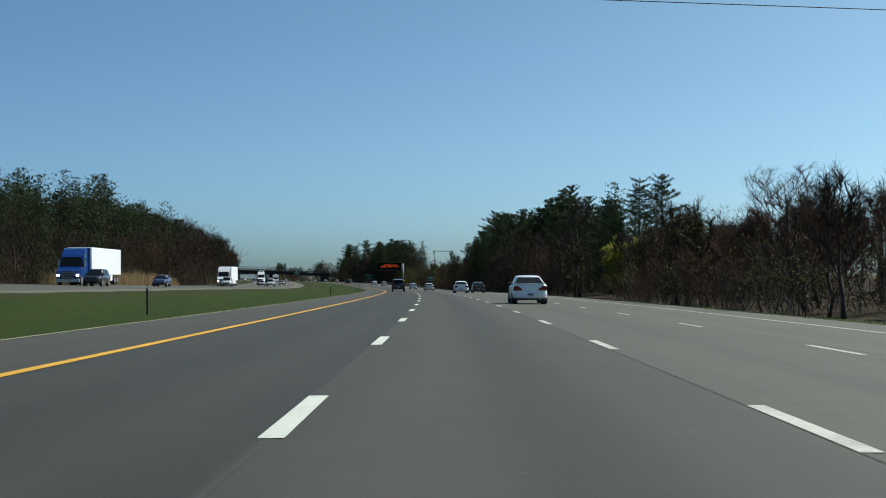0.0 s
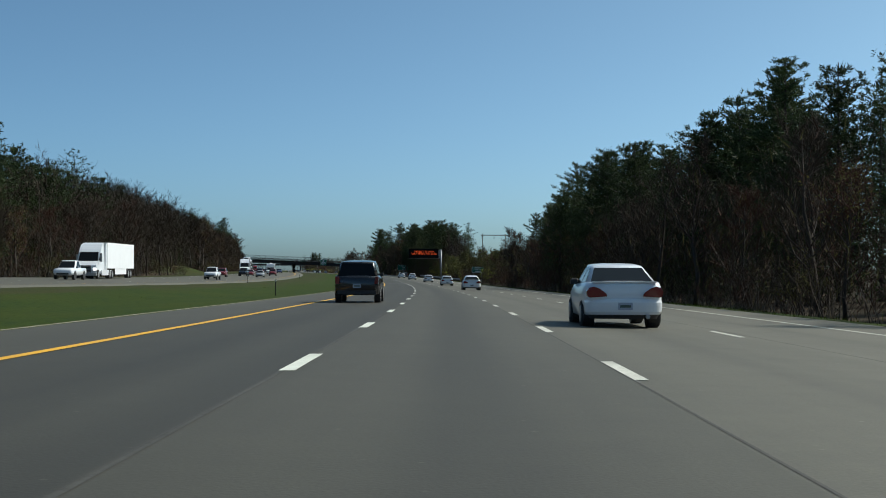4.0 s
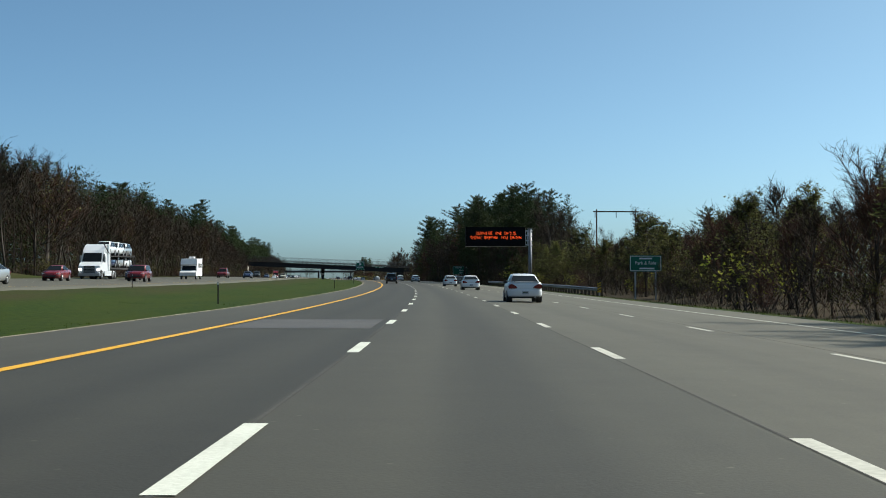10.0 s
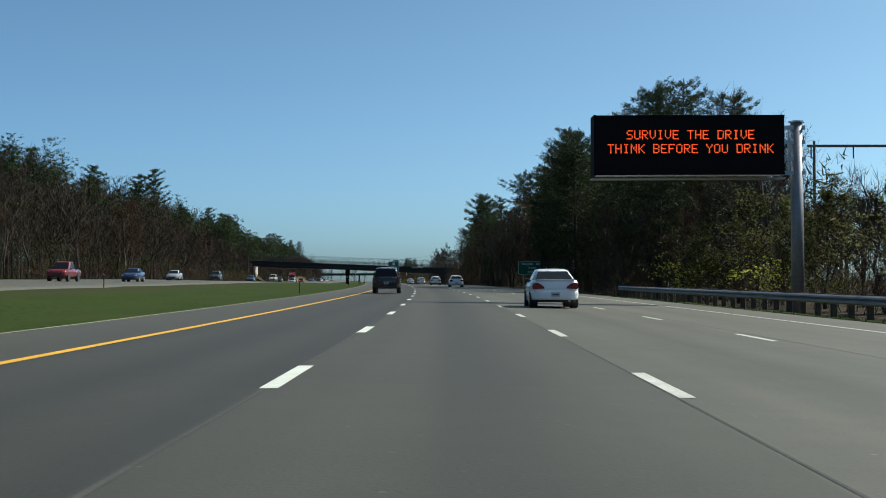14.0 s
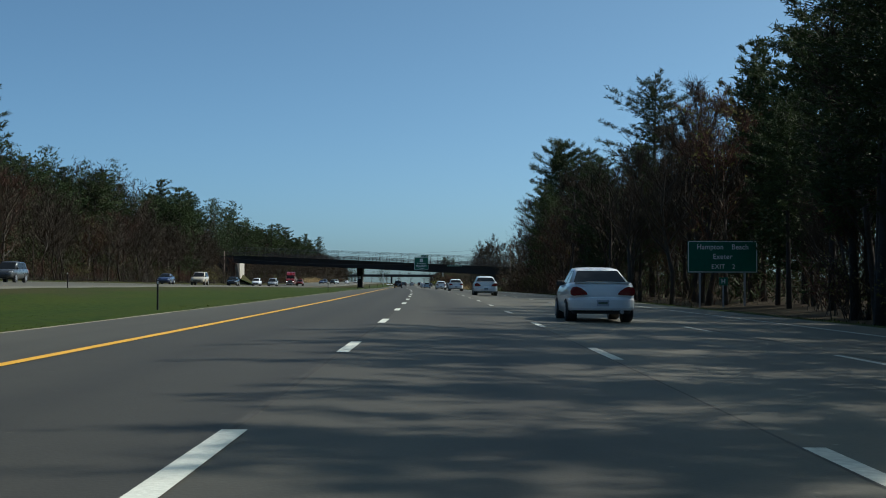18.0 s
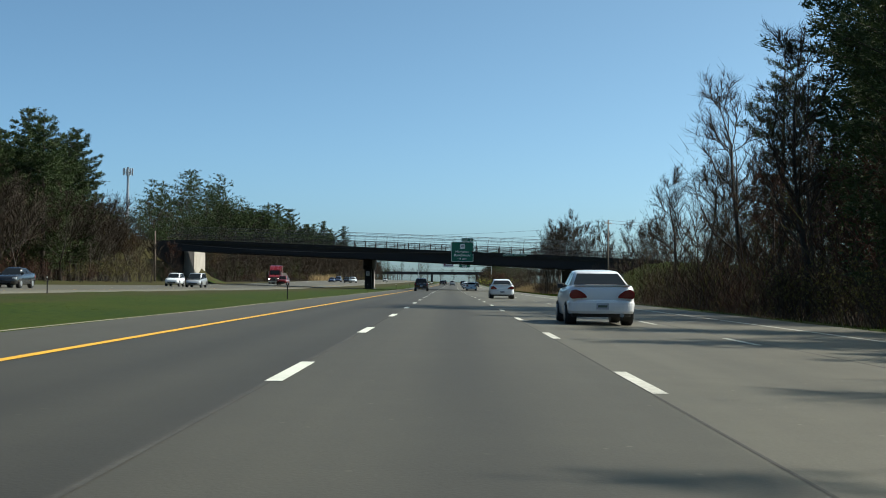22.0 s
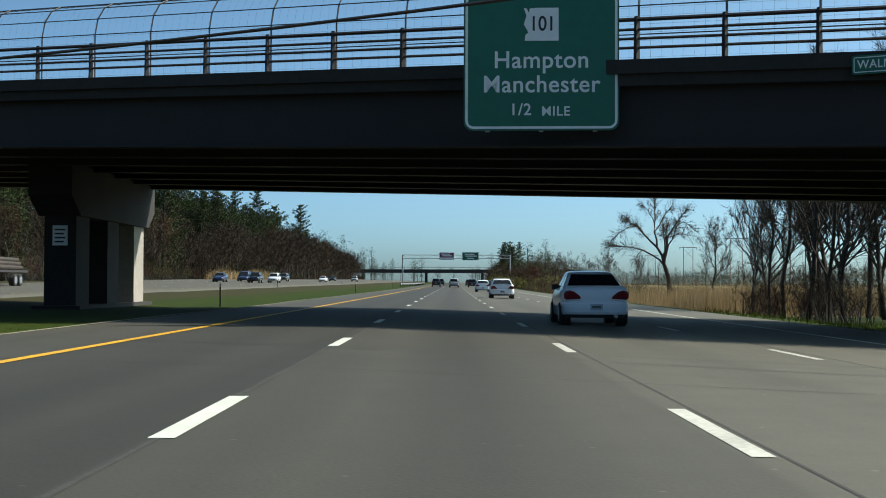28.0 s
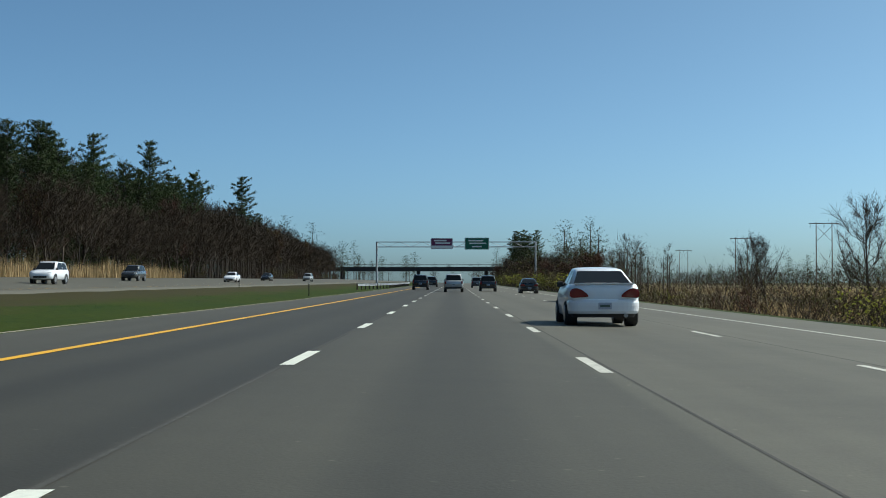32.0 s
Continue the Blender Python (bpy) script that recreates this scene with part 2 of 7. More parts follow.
def turf(name):
    """Mown grass: fresh and dull green patches, with dead brown thatch towards the middle of the median."""
    m, n, l, b = shader(name)
    uv = n.new("ShaderNodeUVMap")
    sep = n.new("ShaderNodeSeparateXYZ")
    l.new(uv.outputs[0], sep.inputs[0])

    def mottle(scale, detail, low, high, stretch=(1, 1, 1)):
        mp, tex, r = n.new("ShaderNodeMapping"), n.new("ShaderNodeTexNoise"), n.new("ShaderNodeMapRange")
        mp.inputs["Scale"].default_value = stretch
        tex.inputs["Scale"].default_value, tex.inputs["Detail"].default_value = scale, detail
        r.inputs["From Min"].default_value, r.inputs["From Max"].default_value = low, high
        l.new(uv.outputs[0], mp.inputs[0])
        l.new(mp.outputs[0], tex.inputs["Vector"])
        l.new(tex.outputs[0], r.inputs[0])
        return r, tex

    def blend(fac, a, c):
        mix = n.new("ShaderNodeMix")
        mix.data_type = "RGBA"
        for socket, v in ((mix.inputs[6], a), (mix.inputs[7], c)):
            if isinstance(v, tuple):
                socket.default_value = (*v, 1)
            else:
                l.new(v, socket)
        l.new(fac, mix.inputs[0])
        return mix.outputs[2]

    patch, _ = mottle(0.35, 5, 0.36, 0.64, (1, 0.3, 1))
    fine, tex = mottle(3.5, 6, 0.34, 0.66, (1, 0.5, 1))
    dead, _ = mottle(0.5, 6, 0.0, 1.0, (1, 0.12, 1))
    green = blend(patch.outputs[0], (0.0075, 0.024, 0.0005), (0.027, 0.036, 0.001))
    green = blend(fine.outputs[0], green, (0.029, 0.047, 0.001))
    ditch = n.new("ShaderNodeMapRange")
    ditch.inputs["From Min"].default_value, ditch.inputs["From Max"].default_value = -11.5, -19.0
    ditch.inputs["To Min"].default_value, ditch.inputs["To Max"].default_value = -0.5, 0.1
    l.new(sep.outputs[0], ditch.inputs[0])
    # the stretch past the bridge dries out first
    dry = n.new("ShaderNodeMapRange")
    dry.inputs["From Min"].default_value, dry.inputs["From Max"].default_value = 740.0, 990.0
    dry.inputs["To Max"].default_value = 0.24
    l.new(sep.outputs[1], dry.inputs[0])
    amount = n.new("ShaderNodeMath")
    amount.operation = "ADD"
    l.new(ditch.outputs[0], amount.inputs[0])
    l.new(dead.outputs[0], amount.inputs[1])
    late = n.new("ShaderNodeMath")
    late.operation = "ADD"
    l.new(amount.outputs[0], late.inputs[0])
    l.new(dry.outputs[0], late.inputs[1])
    amount = late
    sharp = n.new("ShaderNodeMapRange")
    sharp.inputs["From Min"].default_value, sharp.inputs["From Max"].default_value = 0.4, 0.75
    sharp.inputs["To Max"].default_value = 0.8
    l.new(amount.outputs[0], sharp.inputs[0])
    l.new(blend(sharp.outputs[0], green, (0.040, 0.032, 0.013)), b.inputs["Base Color"])
    b.inputs["Roughness"].default_value, b.inputs["Specular IOR Level"].default_value = 0.9, 0.12
    bp = n.new("ShaderNodeBump")
    bp.inputs["Strength"].default_value, bp.inputs["Distance"].default_value = 1.0, 0.05
    l.new(tex.outputs[0], bp.inputs["Height"])
    l.new(bp.outputs[0], b.inputs["Normal"])
    return m


GRASS_GROUND = turf("mown_grass")
SAND_EDGE = surface("sandy_edge", (0.300, 0.270, 0.210), (0.165, 0.150, 0.105), 0.95, 0.7, 9, 0.6, sheen=0.1)
DRY_GROUND = surface("dry_grass", (0.160, 0.120, 0.064), (0.104, 0.096, 0.040), 0.95, 0.1, 6, 0.9, sheen=0.1)
LITTER = surface("leaf_litter", (0.068, 0.048, 0.032), (0.040, 0.036, 0.020), 0.95, 0.2, 5, 0.9, sheen=0.1)
STEEL_DARK = surface("weathered_steel", (0.018, 0.017, 0.018), (0.032, 0.025, 0.024), 0.7, 0.5, 7, 0.2)
STEEL_DEEP = surface("girder_steel", (0.017, 0.015, 0.017), (0.023, 0.020, 0.020), 0.75, 0.6, 8, 0.2)
GALV = surface("galvanised_steel", (0.42, 0.44, 0.46), (0.33, 0.35, 0.37), 0.45, 0.9, 14, 0.1, metal=0.6)
FENCE_STEEL = surface("weathered_fence_steel", (0.10, 0.105, 0.11), (0.06, 0.062, 0.066), 0.6, 0.9, 14, 0.1, metal=0.4)
RAIL_STEEL = surface("dull_guardrail_steel", (0.24, 0.25, 0.27), (0.16, 0.17, 0.19), 0.5, 0.6, 9, 0.1, metal=0.5)
TIMBER = surface("creosoted_timber", (0.10, 0.07, 0.05), (0.055, 0.04, 0.03), 0.9, 1.5, 14, 0.4)
POLE_WOOD = surface("utility_pole_wood", (0.17, 0.13, 0.10), (0.10, 0.075, 0.06), 0.9, 0.8, 12, 0.4)
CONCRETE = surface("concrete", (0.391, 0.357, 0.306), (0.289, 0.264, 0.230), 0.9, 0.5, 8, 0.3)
# concrete as it looks in the bridge's shade: the darkness is in the colour
SHADED_CONCRETE = surface("stained_concrete", (0.037, 0.034, 0.031), (0.023, 0.021, 0.019), 0.9, 0.5, 6, 0.3)
SIGN_GREEN = surface("green_sign_sheeting", (0.0, 0.13, 0.075), (0.0, 0.11, 0.065), 0.4, 0.7, 3, 0.0)
SIGN_WHITE = surface("white_sign_sheeting", (0.82, 0.83, 0.82), (0.74, 0.75, 0.74), 0.4, 0.7, 3, 0.0)
SIGN_BLACK = surface("black_lettering", (0.015, 0.015, 0.015), (0.025, 0.025, 0.025), 0.5, 2, 9, 0.0)
SIGN_PURPLE = surface("purple_sign_sheeting", (0.17, 0.02, 0.09), (0.14, 0.02, 0.075), 0.4, 0.7, 3, 0.0)
VMS_BLACK = surface("black_sign_face", (0.004, 0.004, 0.005), (0.007, 0.007, 0.008), 0.8, 0.6, 5, 0.0, sheen=0.1)
VMS_CASE = surface("sign_case_aluminium", (0.5, 0.51, 0.52), (0.42, 0.43, 0.44), 0.4, 0.8, 10, 0.0, metal=0.4)
LED = lamp_glow("amber_red_led", (1.0, 0.11, 0.02), 0.95)
NEEDLES = foliage("pine_needles", (0.026, 0.042, 0.016), (0.055, 0.076, 0.029), 0.6, 0.15)
TWIGS = foliage("bare_twigs", (0.038, 0.029, 0.021), (0.064, 0.050, 0.036), 0.85, 0.0)
RED_TWIGS = foliage("reddish_budding_twigs", (0.058, 0.030, 0.022), (0.092, 0.052, 0.036), 0.85, 0.1)
BUD_LEAVES = foliage("young_leaves", (0.25, 0.28, 0.035), (0.40, 0.40, 0.075), 0.6, 0.6)
SPRING_LEAVES = foliage("opening_buds", (0.115, 0.125, 0.040), (0.175, 0.175, 0.062), 0.7, 0.4)
OLIVE_LEAVES = foliage("olive_buds", (0.090, 0.086, 0.029), (0.139, 0.127, 0.045), 0.7, 0.3)
REEDS = foliage("dry_reeds", (0.281, 0.196, 0.098), (0.425, 0.323, 0.178), 0.9, 0.3)
GRASS_BLADES = foliage("grass_blades", (0.022, 0.046, 0.003), (0.046, 0.066, 0.006), 0.8, 0.5)
BARK = surface("grey_brown_bark", (0.062, 0.051, 0.041), (0.033, 0.027, 0.022), 0.95, 1.5, 9, 0.6)
PINE_BARK = surface("dark_pine_bark", (0.049, 0.039, 0.033), (0.025, 0.021, 0.018), 0.95, 1.5, 9, 0.6)
RUBBER = surface("tyre_rubber", (0.018, 0.018, 0.018), (0.03, 0.03, 0.03), 0.85, 3, 30, 0.1)
RIM = surface("alloy_rim", (0.4, 0.41, 0.42), (0.3, 0.31, 0.32), 0.35, 3, 20, 0.0, metal=0.7)
GLASS = paint("tinted_car_glass", (0.012, 0.015, 0.018), 0.08, 0.0)
GLASS.node_tree.nodes["Principled BSDF"].inputs["Specular IOR Level"].default_value = 0.07
TRIM = surface("black_plastic_trim", (0.02, 0.02, 0.021), (0.03, 0.03, 0.03), 0.6, 3, 25, 0.0)
TAIL = paint("red_tail_lens", (0.16, 0.004, 0.008), 0.12, 0.4)
LIT_LAMP = lamp_glow("lit_headlamp", (1.0, 0.97, 0.9), 2.5)
HEAD = paint("clear_lamp_lens", (0.7, 0.72, 0.75), 0.1, 1.0)
PLATE = surface("number_plate", (0.42, 0.45, 0.52), (0.34, 0.37, 0.44), 0.5, 4, 20, 0.0)
BAR_INK = surface("plate_ink", (0.06, 0.10, 0.07), (0.09, 0.12, 0.1), 0.6, 4, 20, 0.0)


# ---- building helpers ----
class Geo:
    """Collects the corners and faces of one mesh, with a material slot for each face."""

    def __init__(self):
        self.v, self.f, self.m = [], [], []

    def add(self, vs, fs, slot=0):
        o = len(self.v)
        self.v += [tuple(p) for p in vs]
        self.f += [tuple(o + i for i in f) for f in fs]
        self.m += [slot] * len(fs)

    def box(self, x0, x1, y0, y1, z0, z1, slot=0, m=None, edge=0.0):
        """A block with its four upright or, where it is flat, upper edges cut off by edge."""
        if edge:
            e = edge
            ring = [(x0 + e, y0), (x1 - e, y0), (x1, y0 + e), (x1, y1 - e), (x1 - e, y1), (x0 + e, y1), (x0, y1 - e), (x0, y0 + e)]
            inner = [(min(max(x, x0 + e), x1 - e), min(max(y, y0 + e), y1 - e)) for x, y in ring]
            vs = [(x, y, z0) for x, y in ring] + [(x, y, z1 - e) for x, y in ring] + [(x, y, z1) for x, y in inner]
            fs = [tuple(range(7, -1, -1))]
            for k in (0, 8):
                fs += [(k + i, k + (i + 1) % 8, k + 8 + (i + 1) % 8, k + 8 + i) for i in range(8)]
            fs.append(tuple(range(16, 24)))
        else:
            vs = [(x, y, z) for z in (z0, z1) for x, y in ((x0, y0), (x1, y0), (x1, y1), (x0, y1))]
            fs = [(3, 2, 1, 0), (4, 5, 6, 7), (0, 1, 5, 4), (1, 2, 6, 5), (2, 3, 7, 6), (3, 0, 4, 7)]
        if m is not None:
            vs = [m @ Vector(p) for p in vs]
        self.add(vs, fs, slot)

    def tube(self, path, radii, n=6, slot=0, cap=True):
        vs, fs = [], []
        path = [Vector(p) for p in path]
        for i, p in enumerate(path):
            w = path[min(i + 1, len(path) - 1)] - path[max(i - 1, 0)]
            q = w.to_track_quat("Z", "Y") if w.length > 1e-6 else Vector((0, 0, 1)).to_track_quat("Z", "Y")
            r = radii[i] if hasattr(radii, "__len__") else radii
            vs += [p + q @ Vector((r * math.cos(2 * math.pi * k / n), r * math.sin(2 * math.pi * k / n), 0)) for k in range(n)]
        for i in range(len(path) - 1):
            fs += [(i * n + k, i * n + (k + 1) % n, (i + 1) * n + (k + 1) % n, (i + 1) * n + k) for k in range(n)]
        if cap:
            fs += [tuple(range(n - 1, -1, -1)), tuple(range((len(path) - 1) * n, len(path) * n))]
        self.add(vs, fs, slot)

    def loft(self, rings, slot=0, cap=True, closed=True):
        n = len(rings[0])
        vs = [p for r in rings for p in r]
        fs = []
        for i in range(len(rings) - 1):
            fs += [(i * n + k, i * n + (k + 1) % n, (i + 1) * n + (k + 1) % n, (i + 1) * n + k) for k in range(n if closed else n - 1)]
        if cap:
            fs += [tuple(range(n - 1, -1, -1)), tuple(range((len(rings) - 1) * n, len(rings) * n))]
        self.add(vs, fs, slot)

    def data(self, name, *mats, smooth=False):
        me = bpy.data.meshes.new(name)
        me.from_pydata(self.v, [], self.f)
        for m in mats:
            me.materials.append(m)
        if len(mats) > 1:
            me.polygons.foreach_set("material_index", self.m)
        if smooth:
            me.polygons.foreach_set("use_smooth", [True] * len(me.polygons))
        me.update()
        return me


def part(name, geo, material, parent=None, label="", smooth=False):
    """One mesh object under a thing or a part."""
    mats = material if isinstance(material, (tuple, list)) else (material,)
    ob = new(name, geo if isinstance(geo, bpy.types.Mesh) else geo.data(name, *mats, smooth=smooth))
    if parent:
        ob.parent = parent
    return tagged(ob, label)


def thing(name, m, label, category, group="", kind=""):
    ob = new(name)
    ob.matrix_world = m
    return tagged(ob, label, category, group, kind)


def lettering(text, size, material, parent, m, name="lettering", width=1.0, track=1.0):
    """Raised letters in the built-in font, as a mesh, standing in the plane of m (x along, y up)."""
    c = bpy.data.curves.new(name, "FONT")
    c.body, c.size, c.align_x, c.align_y, c.extrude = text, size, "CENTER", "CENTER", 0.004
    c.offset = size * 0.012
    c.space_character = track
    tmp = bpy.data.objects.new("text", c)
    scene.collection.objects.link(tmp)
    me = bpy.data.meshes.new_from_object(tmp.evaluated_get(bpy.context.evaluated_depsgraph_get()))
    bpy.data.objects.remove(tmp)
    me.transform(Matrix.Diagonal((width, 1, 1, 1)))
    me.materials.clear()
    me.materials.append(material)
    ob = new(name, me)
    ob.parent = parent
    ob.matrix_local = m
    return ob


# ---- the large structure: ground, roads and lines ----
def sheet(name, stations, offsets, height, mats, slot, label, category, uv_shift=0.0):
    """A sheet over stations and offsets; height(s, d) over the line, slot(s, d) the material."""
    vs = [spot(s, d, height(s, d)) for s in stations for d in offsets]
    n = len(offsets)
    fs, ms, uvs = [], [], []
    for i in range(len(stations) - 1):
        for j in range(n - 1):
            fs.append((i * n + j, i * n + j + 1, (i + 1) * n + j + 1, (i + 1) * n + j))
            ms.append(slot((stations[i] + stations[i + 1]) / 2, (offsets[j] + offsets[j + 1]) / 2))
            for a, b in ((0, 0), (0, 1), (1, 1), (1, 0)):
                uvs += [offsets[j + b] - uv_shift, stations[i + a]]
    me = bpy.data.meshes.new(name)
    me.from_pydata(vs, [], fs)
    for m in mats:
        me.materials.append(m)
    me.polygons.foreach_set("material_index", ms)
    me.polygons.foreach_set("use_smooth", [True] * len(ms))
    me.uv_layers.new(name="along").data.foreach_set("uv", uvs)
    me.update()
    return tagged(new(name, me), label, category, kind="structure")


def road_z(s, d):
    c = slope(s)
    return -c * d if d > -1.83 else c * 1.83 - 0.002 * (d + 1.83)


STATIONS = list(np.arange(-60, 840, 6.0)) + list(np.arange(840, 1010, 2.5)) + list(np.arange(1010, 1560, 6.0)) + [1600, 1700, 1900, 2300, 3000]
OFFSETS = [-2600, -1200, -600, -300, -200, -150, -120, -100, -90, -80, -74, -68, -64, -60, -57, -54, -52, -50, -48, -46.5, -45, -43.5, -42, -40, -36, -33, -30, -27,
           -24, -23, -21, -19, -17, -15, -13, -11.5, -10.3, -9.2, -8.6, -8.2, -8.0, 0, 9.2, 11.2, 11.4, 11.8, 12.4, 13, 14, 15, 16.5, 18, 19, 20, 21.5, 23, 25, 27, 29, 31, 34, 37,
           40, 44, 48, 54, 60, 70, 80, 100, 130, 180, 300, 600, 1200, 2600]


def ground_slot(s, d):
    u, v = bridge_uv(s, d)
    if -8.7 < d < 0 or 11.1 < d < 12.0:
        return 1
    if -17 < d < -8 or -24 < d < -17 or -47 < d < -41:
        return 0
    if d < 0:
        return 0 if d > -50 or (905 < s < 1000 and d > -66) or (430 < s < 496 and d > -58) else 2
    if 860 < s < 985 and d < 60:
        return 0
    if s > 960:
        return 0 if d < 15 else 3
    return 0 if d < 14.0 else 2


bump_noise = lambda s, d: 0.07 * noise.noise((s * 0.12, d * 0.3, 3.0)) if (d < -9.5 or d > 12.5) else 0.0
ground = sheet("ground", STATIONS, OFFSETS, lambda s, d: terrain(s, d) + bump_noise(s, d), (GRASS_GROUND, GRAVEL, LITTER, DRY_GROUND), ground_slot,
               "spring-green mown verges, gravel edges and brown woodland floor", "ground")

ROAD_S = [s for s in STATIONS if s <= 1900]
road = sheet("road", ROAD_S, [-8.2, -5.49, -1.83, 1.83, 5.49, 9.15, 11.4], road_z, (ASPHALT,), lambda s, d: 0,
             "four-lane grey asphalt carriageway with paved shoulders", "road")


def other_z(s, d):
    n, f = opposite(s)
    return float(np.interp(d, [-42.3, -42, -24, -23.7], [f - 0.25, f, n, n - 0.25]))


sheet("opposite_road", ROAD_S, [-42.3, -42, -39.5, -33, -26.5, -24, -23.7], other_z, (OLD_ASPHALT,), lambda s, d: 0,
                   "pale weathered asphalt carriageway beyond the median", "road", uv_shift=-33.0)


def stripe(name, d, w, pieces, height, material, label, lift=0.006):
    g = Geo()
    for a, b in pieces:
        n = max(1, int((b - a) / 6.0))
        for i in range(n):
            s0, s1 = a + (b - a) * i / n, a + (b - a) * (i + 1) / n
            dd = d if not callable(d) else None
            c0, c1 = (d, d) if dd is not None else (d(s0), d(s1))
            g.add([spot(s0, c0 - w / 2, height(s0, c0) + lift), spot(s0, c0 + w / 2, height(s0, c0) + lift),
                   spot(s1, c1 + w / 2, height(s1, c1) + lift), spot(s1, c1 - w / 2, height(s1, c1) + lift)], [(0, 1, 2, 3)])
    return tagged(part(name, g, material), label, "road marking", kind="structure")


PERIOD, DASH = 12.19, 3.05


def dashes(phase, a=-40, b=1500):
    k0, k1 = math.ceil((a - phase) / PERIOD), int((b - phase) / PERIOD)
    return [(k * PERIOD + phase, k * PERIOD + phase + DASH) for k in range(k0, k1)]


stripe("lane_line_inner", -1.83, 0.17, dashes(0.0), road_z, WHITE_LINE, "crisp white dashed lane line")
stripe("lane_line_middle", 1.83, 0.15, dashes(-0.22), road_z, WORN_LINE, "worn off-white dashed lane line")
stripe("lane_line_outer", 5.49, 0.12, dashes(-0.66), road_z, WORN_LINE, "thin worn dashed lane line")
stripe("median_edge_line", -5.42, 0.19, [(-60, 1560)], road_z, YELLOW_LINE, "solid yellow line along the median shoulder")
edge_d = lambda s: float(np.interp(s, [700, 800], [9.15, 8.6]))
stripe("outer_edge_line", edge_d, 0.12, [(-60, 1560)], road_z, WORN_LINE, "solid white line along the outer shoulder")
wander = lambda base, amp, sd: (lambda s: base + amp * noise.noise((s * 0.05, sd, 0)))
stripe("inner_pavement_seam", wander(-1.86, 0.03, 1.0), 0.05, [(-60, 1300)], road_z, SEAM, "dark tarred seam between lanes", 0.003)
stripe("middle_pavement_seam", lambda s: wander(1.745, 0.02, 5.0)(s) + 0.22 * min(1.0, max(0.0, (s - 850) / 40)), 0.028, [(-60, 1300)], road_z, SEAM, "dark tarred seam between lanes", 0.003)
stripe("outer_pavement_seam", wander(5.75, 0.05, 9.0), 0.03, [(-60, 1300)], road_z, SEAM, "thin cracked seam in the outer lane", 0.003)
for d, w in ((-36.6, 0.12), (-33.0, 0.12), (-29.4, 0.12)):
    stripe("opposite_lane_line", d, w, dashes(3.0), other_z, WHITE_LINE, "white dashed lane line on the far carriageway")
stripe("opposite_edge_line", -26.2, 0.13, [(-60, 1500)], other_z, YELLOW_LINE, "yellow line along the far carriageway")
stripe("opposite_outer_line", -40.2, 0.13, [(-60, 1500)], other_z, WHITE_LINE, "white line along the far carriageway")

stripe("sandy_edge", wander(-8.30, 0.22, 12.0), 0.15, [(-60, 1500)], lambda s, d: road_z(s, -8.2) - 0.012, SAND_EDGE, "pale sandy gravel strip between shoulder and median grass", 0.016)

for s0, d0, d1, tilt in ((908.5, -8.1, 11.3, -0.36), (914.0, -5.4, 9.0, -0.38)):
    g = Geo()
    n = 24
    for k in range(n):
        a, b = d0 + (d1 - d0) * k / n, d0 + (d1 - d0) * (k + 1) / n
        sa, sb = (s0 + tilt * q + 0.1 * noise.noise((q * 0.7, s0, 2.0)) for q in (a, b))
        g.add([spot(sa - 0.016, a, road_z(sa, a) + 0.004), spot(sb - 0.016, b, road_z(sb, b) + 0.004), spot(sb + 0.016, b, road_z(sb, b) + 0.004), spot(sa + 0.016, a, road_z(sa, a) + 0.004)], [(0, 1, 2, 3)])
    tagged(part("tarred_crack", g, SEAM), "dark sealed crack running across the lanes", "road marking", kind="structure")
g = Geo()
for s0, s1, d0, d1 in ((350.5, 357.0, -5.2, -2.1),):
    g.add([spot(s, d, road_z(s, d) + 0.004) for s, d in ((s0, d0), (s0, d1), (s1, d1), (s1, d0))], [(0, 1, 2, 3)])
tagged(part("tar_patch", g, PATCH), "dark rectangular asphalt repair in the inner lane", "road marking", kind="structure")


# ---- the bridge over the road ----
def bridge_spot(u, v, z):
    """World place at u along the bridge (to the right), v behind its front face, at the absolute height z."""
    x, y, h = line(BRIDGE_S)
    p = spot(BRIDGE_S, BRIDGE_D)
    a = h - radians(BRIDGE_SKEW)
    return Vector((p.x + u * math.cos(a) - v * math.sin(a), p.y + u * math.sin(a) + v * math.cos(a), z - 0.018 * min(max(v, 0.0), 25.0)))


BW = BRIDGE_W
U0, U1 = -62.0, 36.0
ROWS = np.arange(U0, U1 + 0.1, 2.15)
bridge = thing("road_bridge", Matrix(), "dark steel girder road bridge with railings and a curved fence", "bridge")


def bridge_beam(name, v0, v1, z0, z1, material, label="", us=None, parent=None):
    """A long member that follows the deck's fall; z0 and z1 count from the top of the fascia."""
    g = Geo()
    us = ROWS if us is None else us
    g.loft([[bridge_spot(u, v0, deck_z(u) + z0), bridge_spot(u, v1, deck_z(u) + z0), bridge_spot(u, v1, deck_z(u) + z1), bridge_spot(u, v0, deck_z(u) + z1)] for u in us])
    return part(name, g, material, parent or bridge, label)


